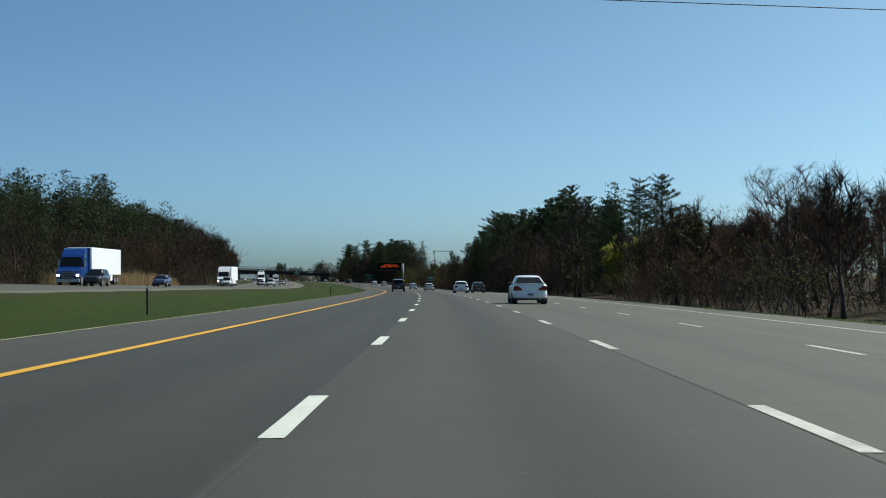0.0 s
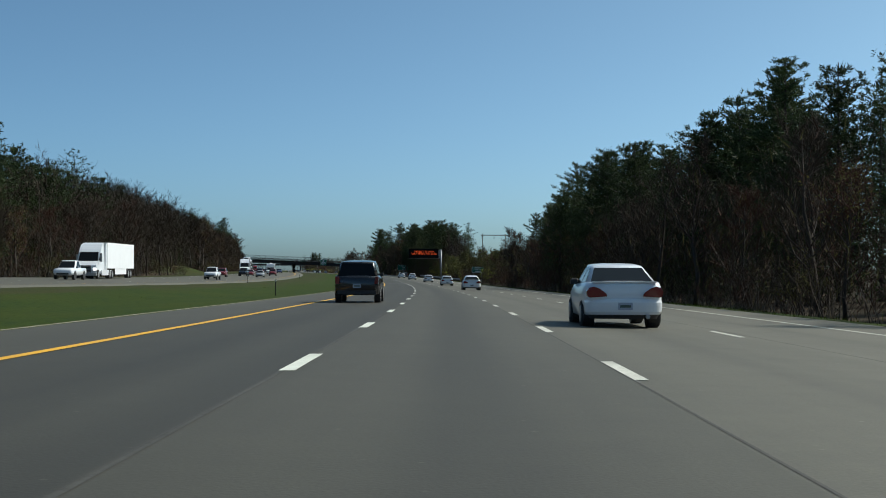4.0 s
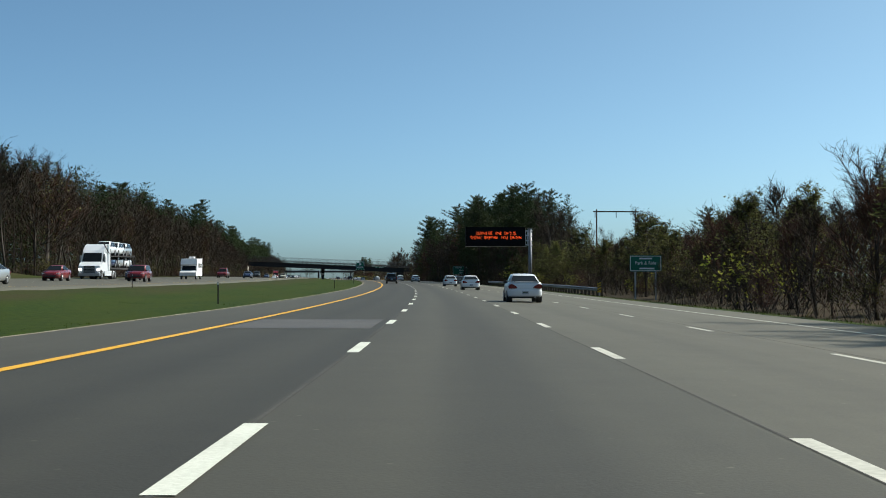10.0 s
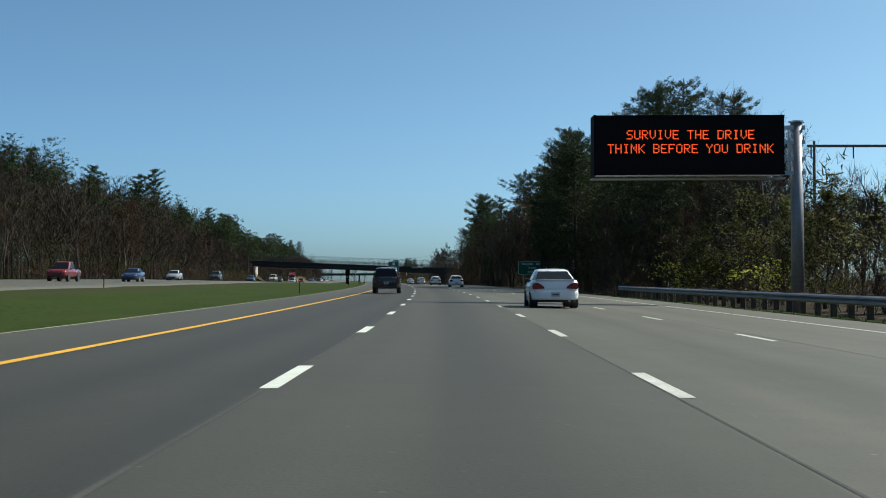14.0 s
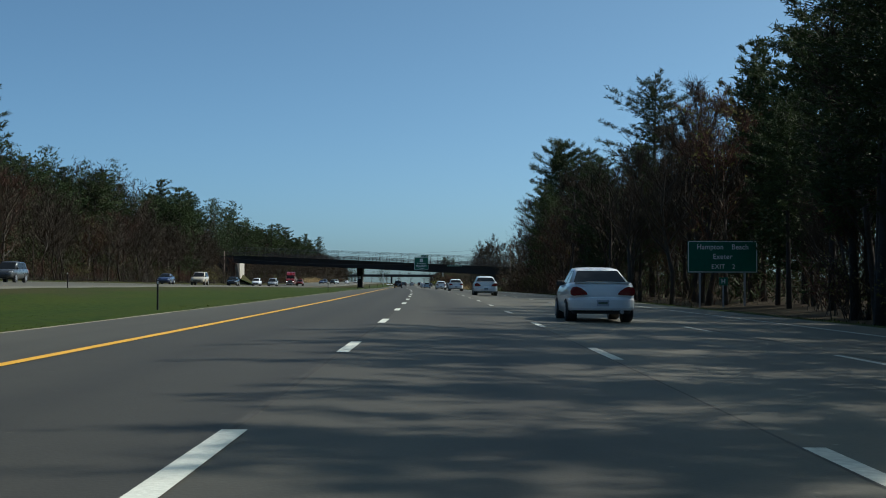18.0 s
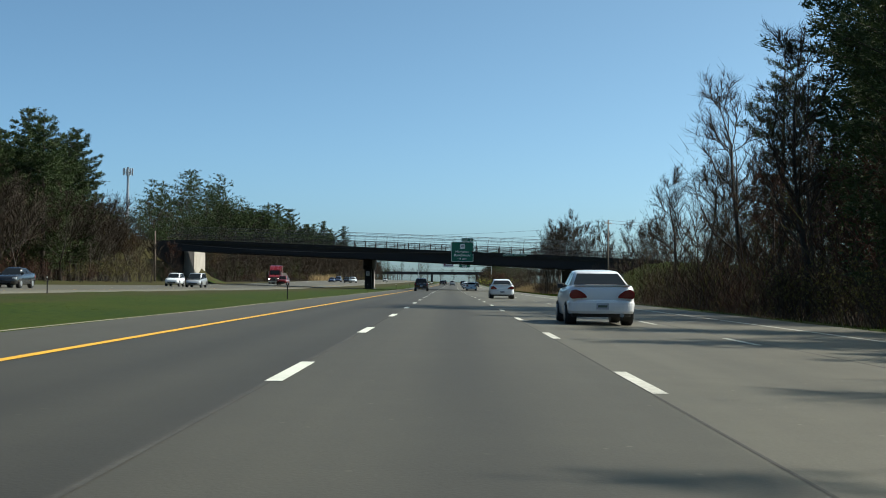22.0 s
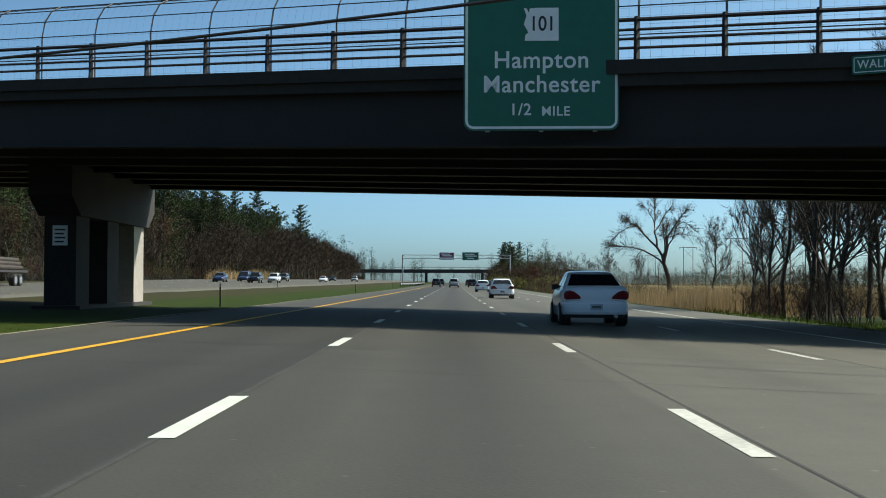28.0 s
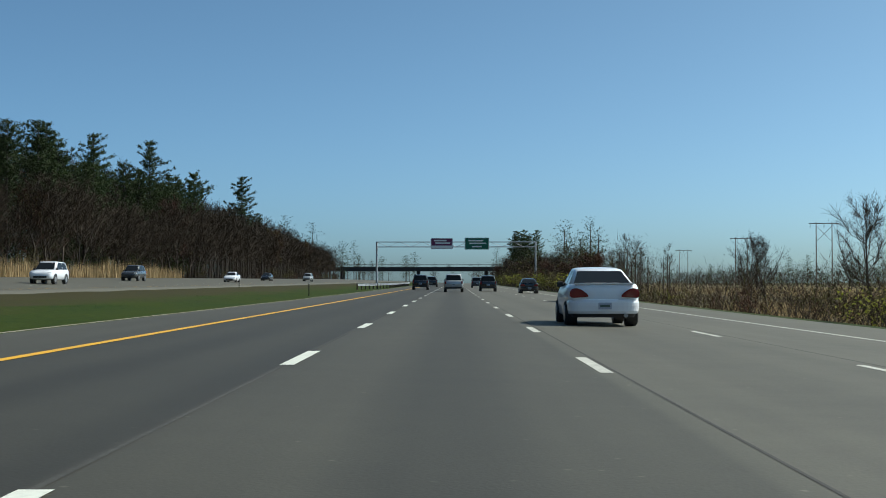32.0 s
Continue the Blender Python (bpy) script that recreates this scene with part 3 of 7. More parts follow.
bridge_beam("deck", 0.0, BW, -0.62, -0.28, SHADED_CONCRETE)
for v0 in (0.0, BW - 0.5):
    bridge_beam("parapet_kerb", v0 - (0.12 if v0 == 0 else 0), v0 + 0.5 + (0.12 if v0 else 0), -0.34, 0.0, SHADED_CONCRETE)
for k in range(7):
    v = 0.35 + k * (BW - 0.7) / 6
    bridge_beam("girder", v - 0.03, v + 0.03, -2.0, -0.62, STEEL_DEEP)
    bridge_beam("girder_flange", v - 0.24, v + 0.24, -2.06, -2.0, STEEL_DEEP)
for u in np.arange(U0 + 1, U1 - 1, 5.2):
    g = Geo()
    for k in range(6):
        v = 0.35 + k * (BW - 0.7) / 6
        q = (BW - 0.7) / 6
        z = deck_z(u)
        for za, zb in ((-1.75, -0.75), (-0.75, -1.75)):
            g.tube([bridge_spot(u, v + 0.05, z + za), bridge_spot(u, v + q - 0.05, z + zb)], 0.05, 4)
    part("cross_brace", g, STEEL_DEEP, bridge)
# railings: posts and four rails at both edges, the curved fence on the front edge
for v in (0.05, BW - 0.05):
    for z, r in ((0.30, 0.035), (0.52, 0.035), (0.74, 0.035), (0.98, 0.05)):
        g = Geo()
        g.tube([bridge_spot(u, v, deck_z(u) + z) for u in ROWS], r, 4)
        part("rail", g, STEEL_DARK, bridge)
    for u in ROWS[1:-1]:
        g = Geo()
        g.tube([bridge_spot(u, v, deck_z(u) - 0.02), bridge_spot(u, v, deck_z(u) + 0.95), bridge_spot(u, v, deck_z(u) + 1.06)], [0.075, 0.06, 0.05], 4)
        part("railing_post", g, STEEL_DARK, bridge)
FENCE = [u for u in ROWS[1:-1] if u < 21]
curve = [(0.22, 0.0), (0.22, 1.35), (0.34, 1.85), (0.62, 2.25), (1.0, 2.45), (1.3, 2.5)]
for vv, sg in ((0.0, 1), (BW, -1)):
    for u in FENCE:
        g = Geo()
        g.tube([bridge_spot(u, vv + sg * a, deck_z(u) + b) for a, b in curve], 0.028, 4)
        part("fence_post", g, FENCE_STEEL, bridge)
    for a, b in (curve[1], curve[2], curve[3], curve[4], curve[5], (0.22, 0.65)):
        g = Geo()
        g.tube([bridge_spot(u, vv + sg * a, deck_z(u) + b) for u in FENCE], 0.018, 3)
        part("fence_rail", g, FENCE_STEEL, bridge)
mesh = Geo()
fine = np.arange(FENCE[0], FENCE[-1], 0.27)
for u in fine:
    pts = [bridge_spot(u, a, deck_z(u) + b) for a, b in curve]
    mesh.tube(pts, 0.0022, 3, cap=False)
for b in np.arange(0.1, 1.35, 0.2):
    mesh.tube([bridge_spot(u, 0.22, deck_z(u) + b) for u in FENCE], 0.0022, 3, cap=False)
tagged(part("wire_mesh", mesh, FENCE_STEEL, bridge, "fine galvanised wire mesh"), kind="stuff")


# the pier in the median: a row of columns under one cap, along the road
PIER_D, PIER_S0, PIER_S1 = -14.6, 942.0, 955.0


def wide_box(g, s0, s1, d0, d1, z0, z1, flare=0.0):
    ring = lambda e, z: [spot(s0 - e, d0 - 0.0, 0) * 1, spot(s1 + e, d0, 0) * 1, spot(s1 + e, d1, 0) * 1, spot(s0 - e, d1, 0) * 1]
    rows = []
    for e, z in ((0.0, z0), (flare, z1)):
        rows.append([Vector((p.x, p.y, z)) for p in ring(e, z)])
    g.loft(rows)


base_z = grade(945) + terrain(945, -15) - 0.3
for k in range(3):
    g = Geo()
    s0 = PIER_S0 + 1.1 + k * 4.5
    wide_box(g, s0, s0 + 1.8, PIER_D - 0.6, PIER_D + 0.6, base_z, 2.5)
    # third column takes the pale tone: the sun on it is put into the colour
    part("column", g, SHADED_CONCRETE if k < 2 else CONCRETE, bridge)
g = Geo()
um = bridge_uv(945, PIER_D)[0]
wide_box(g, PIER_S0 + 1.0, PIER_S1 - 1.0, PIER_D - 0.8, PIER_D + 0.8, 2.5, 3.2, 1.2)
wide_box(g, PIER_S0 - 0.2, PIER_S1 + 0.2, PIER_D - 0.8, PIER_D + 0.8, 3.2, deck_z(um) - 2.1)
part("pier_cap", g, SHADED_CONCRETE, bridge)
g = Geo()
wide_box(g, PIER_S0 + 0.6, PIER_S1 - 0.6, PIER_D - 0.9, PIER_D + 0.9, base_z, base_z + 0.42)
part("footing", g, SHADED_CONCRETE, bridge)
pier_sign = thing("pier_notice", stand(PIER_S0 + 1.09, PIER_D, 0.0), "small white notice panel with dark lines on a bridge column", "sign")
g = Geo()
g.box(-0.28, 0.28, -0.03, 0.0, 2.4, 3.15)
part("panel", g, SIGN_WHITE, pier_sign)
for k in range(4):
    g = Geo()
    g.box(-0.2, 0.2 - 0.06 * (k % 2), -0.04, -0.03, 2.96 - k * 0.15, 3.02 - k * 0.15)
    part("text_bar", g, SIGN_BLACK, pier_sign)
# abutments along the road, each with its back wall under the deck's end, coloured as in shade
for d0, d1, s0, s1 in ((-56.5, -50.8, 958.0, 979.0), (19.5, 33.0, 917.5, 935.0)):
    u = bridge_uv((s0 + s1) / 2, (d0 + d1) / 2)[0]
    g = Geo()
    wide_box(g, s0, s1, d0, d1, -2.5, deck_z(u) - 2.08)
    part("abutment", g, SHADED_CONCRETE, bridge)
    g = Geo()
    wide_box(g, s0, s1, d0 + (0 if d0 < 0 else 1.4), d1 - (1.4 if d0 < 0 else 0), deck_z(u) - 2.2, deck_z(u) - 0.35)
    part("back_wall", g, SHADED_CONCRETE, bridge)
g = Geo()
g.loft([[spot(s, -50.9, 2.4), spot(s, -50.7, 2.5), spot(s, -46.6, 0.75), spot(s, -46.7, 0.6)] for s in (966.0, 981.0)])
part("bank_facing", g, GRASS_GROUND, bridge, "grassy slope below the abutment")
# pale sheet on the abutment's rear end; its colour stands in for sunlight
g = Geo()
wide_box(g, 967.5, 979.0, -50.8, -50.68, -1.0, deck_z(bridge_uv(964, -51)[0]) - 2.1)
part("abutment_face", g, CONCRETE, bridge, "pale concrete facing with sunlight put into its colour")
# guard rail leading up to the bridge on the right-hand bank
lead = thing("bridge_approach_rail", Matrix(), "low steel approach rail on the grassy bridge bank", "guard rail")
g = Geo()
us = list(np.arange(U1 - 0.5, 95, 3.8))
for z in (0.45, 0.75):
    g2 = Geo()
    g2.tube([bridge_spot(u, 0.6, deck_z(u) + z - 0.05) for u in us], 0.05, 4)
    part("rail", g2, RAIL_STEEL, lead)
for u in us:
    g2 = Geo()
    g2.tube([bridge_spot(u, 0.65, deck_z(u) - 0.9), bridge_spot(u, 0.65, deck_z(u) + 0.75)], 0.06, 4)
    part("post", g2, TIMBER, lead)


# ---- signs ----
def panel_geo(w, h, r=0.15, thick=0.03, n=4):
    """A panel with rounded corners, centred, facing -y."""
    g = Geo()
    ring = []
    for cx, cz, a0 in ((w / 2 - r, h / 2 - r, 0), (-w / 2 + r, h / 2 - r, 90), (-w / 2 + r, -h / 2 + r, 180), (w / 2 - r, -h / 2 + r, 270)):
        ring += [(cx + r * math.cos(radians(a0 + 90 * k / n)), cz + r * math.sin(radians(a0 + 90 * k / n))) for k in range(n + 1)]
    g.loft([[(x, -thick / 2, z) for x, z in ring], [(x, thick / 2, z) for x, z in ring]])
    return g


def border_geo(w, h, r, t, y):
    g = Geo()
    n = 4
    rings = []
    for inset in (0.0, t):
        ring = []
        rr = max(r - inset, 0.01)
        for cx, cz, a0 in ((w / 2 - r, h / 2 - r, 0), (-w / 2 + r, h / 2 - r, 90), (-w / 2 + r, -h / 2 + r, 180), (w / 2 - r, -h / 2 + r, 270)):
            ring += [(cx + rr * math.cos(radians(a0 + 90 * k / n)), y, cz + rr * math.sin(radians(a0 + 90 * k / n))) for k in range(n + 1)]
        rings.append(ring)
    g.loft(rings, cap=False)
    return g


UPRIGHT = Matrix.Rotation(radians(90), 4, "X")


def green_panel(parent, w, h, lines, m, r=0.2, border=0.05, sheet_mat=None):
    """Sheeting with a white border and lines of (text, size, height over the middle, width factor)."""
    p = part("panel", panel_geo(w, h, r), sheet_mat or SIGN_GREEN, parent)
    p.matrix_local = m
    b = part("border", border_geo(w - 0.08, h - 0.08, r - 0.02, border, -0.022), SIGN_WHITE, p)
    for text, size, z, wide in lines:
        lettering(text, size, SIGN_WHITE, p, Matrix.Translation((0, -0.02, z)) @ UPRIGHT, width=wide, track=1.06)
    return p


exit_sign = thing("exit_sign", Matrix.Translation(bridge_spot(0.36, -0.75, 0)) @ Matrix.Rotation(line(926)[2] - radians(3), 4, "Z"), "large green overhead exit sign hung on the bridge", "sign")
ZB = 3.72
pn = green_panel(exit_sign, 3.75, 3.35, [("Hampton", 0.58, 0.02, 1.0), ("Manchester", 0.58, -0.57, 0.98), ("1/2", 0.40, -1.2, 1.0)], Matrix.Translation((0, 0, ZB + 1.68)), 0.22, 0.06)
pn.children[-1].matrix_local = Matrix.Translation((-0.5, -0.02, -1.18)) @ UPRIGHT
lettering("MILE", 0.32, SIGN_WHITE, pn, Matrix.Translation((0.35, -0.02, -1.22)) @ UPRIGHT, track=1.1)
g = Geo()
out = [(-0.42, 0.40), (-0.35, 0.38), (-0.30, 0.28), (-0.28, 0.38), (-0.12, 0.40), (0.42, 0.40), (0.42, -0.40), (-0.40, -0.40), (-0.38, -0.25), (-0.31, -0.2), (-0.42, 0.0), (-0.36, 0.2)]
g.loft([[(x, -0.026, z + 0.9) for x, z in out], [(x, -0.02, z + 0.9) for x, z in out]])
part("route_shield", g, SIGN_WHITE, pn)
lettering("101", 0.5, SIGN_BLACK, pn, Matrix.Translation((0.03, -0.028, 0.9)) @ UPRIGHT, width=0.85)
tab = green_panel(exit_sign, 2.0, 0.62, [("EXIT", 0.36, 0.0, 1.0)], Matrix.Translation((0.85, 0, ZB + 3.68)), 0.12, 0.045)
tab.children[-1].matrix_local = Matrix.Translation((-0.35, -0.02, 0)) @ UPRIGHT
lettering("2", 0.48, SIGN_WHITE, tab, Matrix.Translation((0.55, -0.02, 0)) @ UPRIGHT)
for x in (-1.3, 0.0, 1.3):
    g = Geo()
    g.box(x - 0.05, x + 0.05, 0.02, 0.12, ZB - 0.02, ZB + 3.3)
    g.box(x - 0.04, x + 0.04, 0.12, 0.62, ZB + 0.2, ZB + 0.3)
    g.box(x - 0.04, x + 0.04, 0.12, 0.62, ZB + 1.3, ZB + 1.4)
    part("bracket", g, GALV, exit_sign)
name_sign = thing("street_name_sign", Matrix.Translation(bridge_spot(9.7, -0.16, deck_z(9.7) - 0.22)) @ Matrix.Rotation(line(926)[2] - radians(BRIDGE_SKEW), 4, "Z"), "long narrow green bridge name plate with white letters", "sign")
pn = green_panel(name_sign, 4.3, 0.42, [("WALNUT", 0.26, 0.0, 0.92), ("AVE", 0.26, 0.0, 0.92), ("NORTH", 0.26, 0.0, 0.92), ("HAMPTON", 0.26, 0.0, 0.92)], Matrix(), 0.05, 0.025)
for word, x in zip(pn.children[1:], (-1.5, -0.65, 0.35, 1.4)):
    word.location.x = x


def ground_sign(name, s, d, w, h, z, lines, label, r=0.12, tabs=()):
    """A green panel on two posts beside the road, facing the traffic."""
    root = thing(name, stand(s, d), label, "sign")
    zg = terrain(s, d)
    pm = green_panel(root, w, h, lines, Matrix.Translation((0, 0, z + h / 2)), r)
    for x in (-w * 0.32, w * 0.32):
        gg = Geo()
        gg.box(x - 0.06, x + 0.06, 0.03, 0.15, zg - 0.2, z + h - 0.1)
        part("post", gg, GALV, root)
    return root, pm


def bars(parent, rows):
    """Lines of writing too small to read."""
    for x, z, w, h in rows:
        gg = Geo()
        gg.box(x - w / 2, x + w / 2, -0.03, -0.02, z - h / 2, z + h / 2)
        part("text_bar", gg, SIGN_WHITE, parent)


root, pm = ground_sign("park_and_ride_sign", 434.0, 17.6, 2.7, 1.36, 1.68, [("Park & Ride", 0.38, 0.03, 0.92)], "green roadside panel with white lettering on two posts")
bars(pm, [(0, 0.42, 1.1, 0.13), (0.1, -0.42, 1.25, 0.13)])
root, pm = ground_sign("beach_exit_sign", 669, 19.4, 4.8, 2.2, 1.6, [("Hampton", 0.5, 0.66, 0.92), ("Beach", 0.5, 0.66, 0.92), ("Exeter", 0.5, 0.0, 0.95), ("EXIT", 0.44, -0.68, 1.0), ("2", 0.44, -0.68, 1.0)], "green roadside destination panel in the trees' shade")
for word, x in zip(pm.children[1:], (-0.85, 1.2, 0.0, -0.3, 0.75)):
    word.location.x = x
root, pm = ground_sign("oversize_loads_sign", 890, 22.6, 3.4, 1.2, 1.35, [("OVERSIZE", 0.33, 0.22, 0.95), ("LOADS", 0.33, 0.22, 0.95), ("RIGHT", 0.33, -0.24, 1.0), ("LANE", 0.33, -0.24, 1.0)], "small green roadside panel with white capitals on the bank")
for word, x in zip(pm.children[1:], (-0.62, 0.95, -0.55, 0.6)):
    word.location.x = x
hosp = thing("hospital_plaque", stand(668.8, 19.4), "small plaque below a destination panel", "sign")
g = Geo()
g.box(-0.3, 0.3, -0.03, 0.0, 0.75, 1.3)
part("panel", g, SIGN_GREEN, hosp)
lettering("H", 0.42, SIGN_WHITE, hosp, Matrix.Translation((0, -0.035, 1.02)) @ UPRIGHT)
g = Geo()
g.box(-0.05, 0.05, 0.0, 0.06, terrain(668.8, 19.4) - 0.2, 1.0)
part("post", g, GALV, hosp)


# ---- the message sign on its arm ----
vms = thing("message_sign", stand(510, 10.75), "black electronic message sign lit with amber-red words on a steel mast", "sign")
PW, PZ0, PZ1 = 8.45, 5.62, 8.22
g = Geo()
g.box(-PW / 2, PW / 2, 0.0, 1.15, PZ0, PZ1, edge=0.06)
case = part("case", g, VMS_CASE, vms, "aluminium sign case")
g = Geo()
g.box(-PW / 2 + 0.04, PW / 2 - 0.02, -0.05, 0.0, PZ0 + 0.03, PZ1 - 0.03)
face = part("display_face", g, VMS_BLACK, vms, "matt black display face")
g = Geo()
for a, b in ((PZ1 - 0.03, PZ1 + 0.03), (PZ0 - 0.03, PZ0 + 0.03)):
    g.box(-PW / 2, PW / 2, -0.08, 0.0, a, b)
g.box(-PW / 2 - 0.06, -PW / 2 + 0.03, -0.12, 1.15, PZ0 - 0.05, PZ1 + 0.05)
part("hood", g, VMS_BLACK, vms)
FONT = {"S": "01111,10000,10000,01110,00001,00001,11110", "U": "10001,10001,10001,10001,10001,10001,01110", "R": "11110,10001,10001,11110,10100,10010,10001", "V": "10001,10001,10001,10001,10001,01010,00100",
        "I": "01110,00100,00100,00100,00100,00100,01110", "E": "11111,10000,10000,11110,10000,10000,11111", "T": "11111,00100,00100,00100,00100,00100,00100", "H": "10001,10001,10001,11111,10001,10001,10001",
        "D": "11110,10001,10001,10001,10001,10001,11110", "N": "10001,11001,10101,10101,10011,10001,10001", "K": "10001,10010,10100,11000,10100,10010,10001", "B": "11110,10001,10001,11110,10001,10001,11110",
        "F": "11111,10000,10000,11110,10000,10000,10000", "O": "01110,10001,10001,10001,10001,10001,01110", "Y": "10001,10001,01010,00100,00100,00100,00100"}
STEP = 0.057
for text, zt, x0 in (("SURVIVE THE DRIVE", PZ1 - 0.63, None), ("THINK BEFORE YOU DRINK", PZ1 - 1.25, None)):
    widths = [0.26 if c == " " else STEP * 5 for c in text]
    total = sum(widths) + STEP * (len(text) - 1)
    x = -total / 2 + 0.02
    for c, wd in zip(text, widths):
        if c != " ":
            g = Geo()
            for r, row in enumerate(FONT[c].split(",")):
                for k, bit in enumerate(row):
                    if bit == "1":
                        cx, cz = x + (k + 0.5) * STEP, zt - (r + 0.5) * STEP * 1.05
                        e = STEP * 0.38
                        g.box(cx - e, cx + e, -0.062, -0.05, cz - e, cz + e)
            part("lit_letter", g, LED, face)
        x += wd + STEP
g = Geo()
mx = 4.95
g.tube([(mx, 0.7, terrain(510, 15.7) - 0.4), (mx, 0.7, 8.0)], [0.30, 0.27], 14)
part("mast", g, RAIL_STEEL, vms, smooth=True)
g = Geo()
g.tube([(mx, 0.7, 8.0), (mx, 0.7, 8.06)], [0.36, 0.36], 14)
part("mast_cap", g, GALV, vms)
for z in (5.72, 6.35, 7.1, 7.75):
    g = Geo()
    g.box(4.1, mx + 0.35, 0.5, 0.62, z - 0.09, z + 0.09)
    part("arm", g, GALV, vms)
g = Geo()
for x in (4.3, 4.55):
    g.box(x - 0.04, x + 0.04, 0.5, 0.58, 5.6, 7.85)
part("ladder", g, GALV, vms)
g = Geo()
g.box(-PW / 2, mx - 0.4, 1.15, 1.9, PZ0 - 0.12, PZ0 - 0.06)
part("walkway", g, GALV, vms)


# ---- the guard rail on the outer verge ----
rail = thing("guard_rail", Matrix(), "grey steel roadside guard rail on dark timber posts", "guard rail")
RS = np.arange(436.0, 548.0, 1.905)
rail_d = lambda s: float(np.interp(s, [436, 448, 470, 548], [14.0, 13.4, 13.0, 12.9]))
rail_g = lambda s: terrain(s, rail_d(s))
wave = [(0.0, 0.0), (0.08, 0.05), (0.08, 0.1), (0.0, 0.155), (0.08, 0.21), (0.08, 0.26), (0.0, 0.31)]
for k in range(0, len(RS) - 1, 2):
    g = Geo()
    seg = [RS[k], RS[min(k + 1, len(RS) - 1)], RS[min(k + 2, len(RS) - 1)]]
    rows = []
    for s in seg:
        rows.append([spot(s, rail_d(s) - a, rail_g(s) + 0.45 + b) for a, b in wave] + [spot(s, rail_d(s) - a + 0.015, rail_g(s) + 0.45 + b) for a, b in reversed(wave)])
    g.loft(rows)
    part("rail_section", g, RAIL_STEEL, rail)
for s in RS:
    g = Geo()
    a = stand(s, rail_d(s) + 0.16, rail_g(s))
    g.box(-0.09, 0.11, -0.09, 0.09, -0.3, 0.80, m=a, edge=0.015)
    part("post", g, TIMBER, rail)
marker = thing("hazard_marker", stand(435.7, 13.9, terrain(435.7, 13.9)), "striped yellow and black rail end marker panel", "marker")
g = Geo()
g.box(-0.16, 0.16, -0.02, 0.0, 0.35, 1.25)
part("panel", g, surface("yellow_sheeting", (0.7, 0.42, 0.02), (0.6, 0.36, 0.03), 0.5, 2, 9, 0.0), marker)
for k in range(4):
    g = Geo()
    z = 0.45 + k * 0.22
    g.add([(-0.16, -0.026, z), (0.16, -0.026, z + 0.16), (0.16, -0.026, z + 0.26), (-0.16, -0.026, z + 0.1)], [(0, 1, 2, 3)])
    part("stripe", g, SIGN_BLACK, marker)
g = Geo()
g.box(-0.03, 0.03, 0.0, 0.05, -0.3, 1.0)
part("post", g, GALV, marker)

# ---- delineator posts ----
first = thing("delineator_post", stand(47, -10.4, terrain(47, -10.4)), "thin dark steel marker post in the median grass", "post", "median marker posts")
g = Geo()
g.box(-0.03, 0.03, -0.02, 0.02, -0.2, 0.98)
part("stake", g, STEEL_DARK, first)
g = Geo()
g.box(-0.025, 0.025, -0.033, -0.021, 0.86, 0.95)
part("reflector", g, SIGN_WHITE, first)
for s, d in ((130, -10.2), (213, -10.2), (296, -10.0), (381, -10.3), (463, -10.2), (545, -10.0), (624, -9.9), (706, -9.8), (785, -9.8), (867, -9.9), (950, -9.8), (1031, -10.0), (1113, -10.0), (1195, -10.0)):
    copy_thing(first, stand(s, d, terrain(s, d), random.uniform(-4, 4)))
copy_thing(first, stand(806, 11.7, terrain(806, 11.7)))["label"] = "thin dark steel marker post at the outer shoulder"
for s in (300, 420, 540, 660, 780, 1064, 1160):
    copy_thing(first, stand(s, -22.6, terrain(s, -22.6)))["label"] = "thin dark steel marker post beside the far carriageway"

# ---- the sign gantry ahead ----
gantry = thing("sign_gantry", stand(1288, 0), "steel truss gantry across the road with two sign panels", "gantry")
gz = -0.2
for x in (-15.7, 16.5):
    g = Geo()
    g.tube([(x, 0, gz - 0.5), (x, 0, 9.0)], [0.22, 0.18], 8)
    part("upright", g, GALV, gantry)
for z in (8.9, 7.9):
    for y in (-0.4, 0.4):
        g = Geo()
        g.tube([(-15.7, y, z), (16.5, y, z)], 0.09, 6)
        part("chord", g, GALV, gantry)
for k in range(14):
    x = -15.7 + k * 2.3
    g = Geo()
    g.tube([(x, -0.4, 7.9 if k % 2 else 8.9), (x + 2.3, -0.4, 8.9 if k % 2 else 7.9)], 0.04, 4)
    part("brace", g, GALV, gantry)
p1 = part("panel", panel_geo(4.4, 2.2, 0.15), SIGN_PURPLE, gantry, "purple panel with a white lower band")
p1.matrix_local = Matrix.Translation((-2.5, -0.7, 8.55))
part("border", border_geo(4.3, 2.1, 0.13, 0.06, -0.022), SIGN_WHITE, p1)
g = Geo()
g.box(-2.1, 2.1, -0.03, -0.02, -0.98, -0.4)
part("band", g, SIGN_WHITE, p1)
for x, z, w in ((-0.3, 0.62, 2.6), (0.2, 0.1, 3.0)):
    g = Geo()
    g.box(x - w / 2, x + w / 2, -0.03, -0.02, z - 0.14, z + 0.14)
    part("text_bar", g, SIGN_WHITE, p1)
p2 = part("panel", panel_geo(4.9, 2.4, 0.15), SIGN_GREEN, gantry, "green panel with a white border")
p2.matrix_local = Matrix.Translation((4.6, -0.7, 8.55))
part("border", border_geo(4.8, 2.3, 0.13, 0.06, -0.022), SIGN_WHITE, p2)
for x, z, w in ((-0.2, 0.6, 3.0), (0.2, 0.05, 3.4), (0, -0.6, 2.0)):
    g = Geo()
    g.box(x - w / 2, x + w / 2, -0.03, -0.02, z - 0.14, z + 0.14)
    part("text_bar", g, SIGN_WHITE, p2)
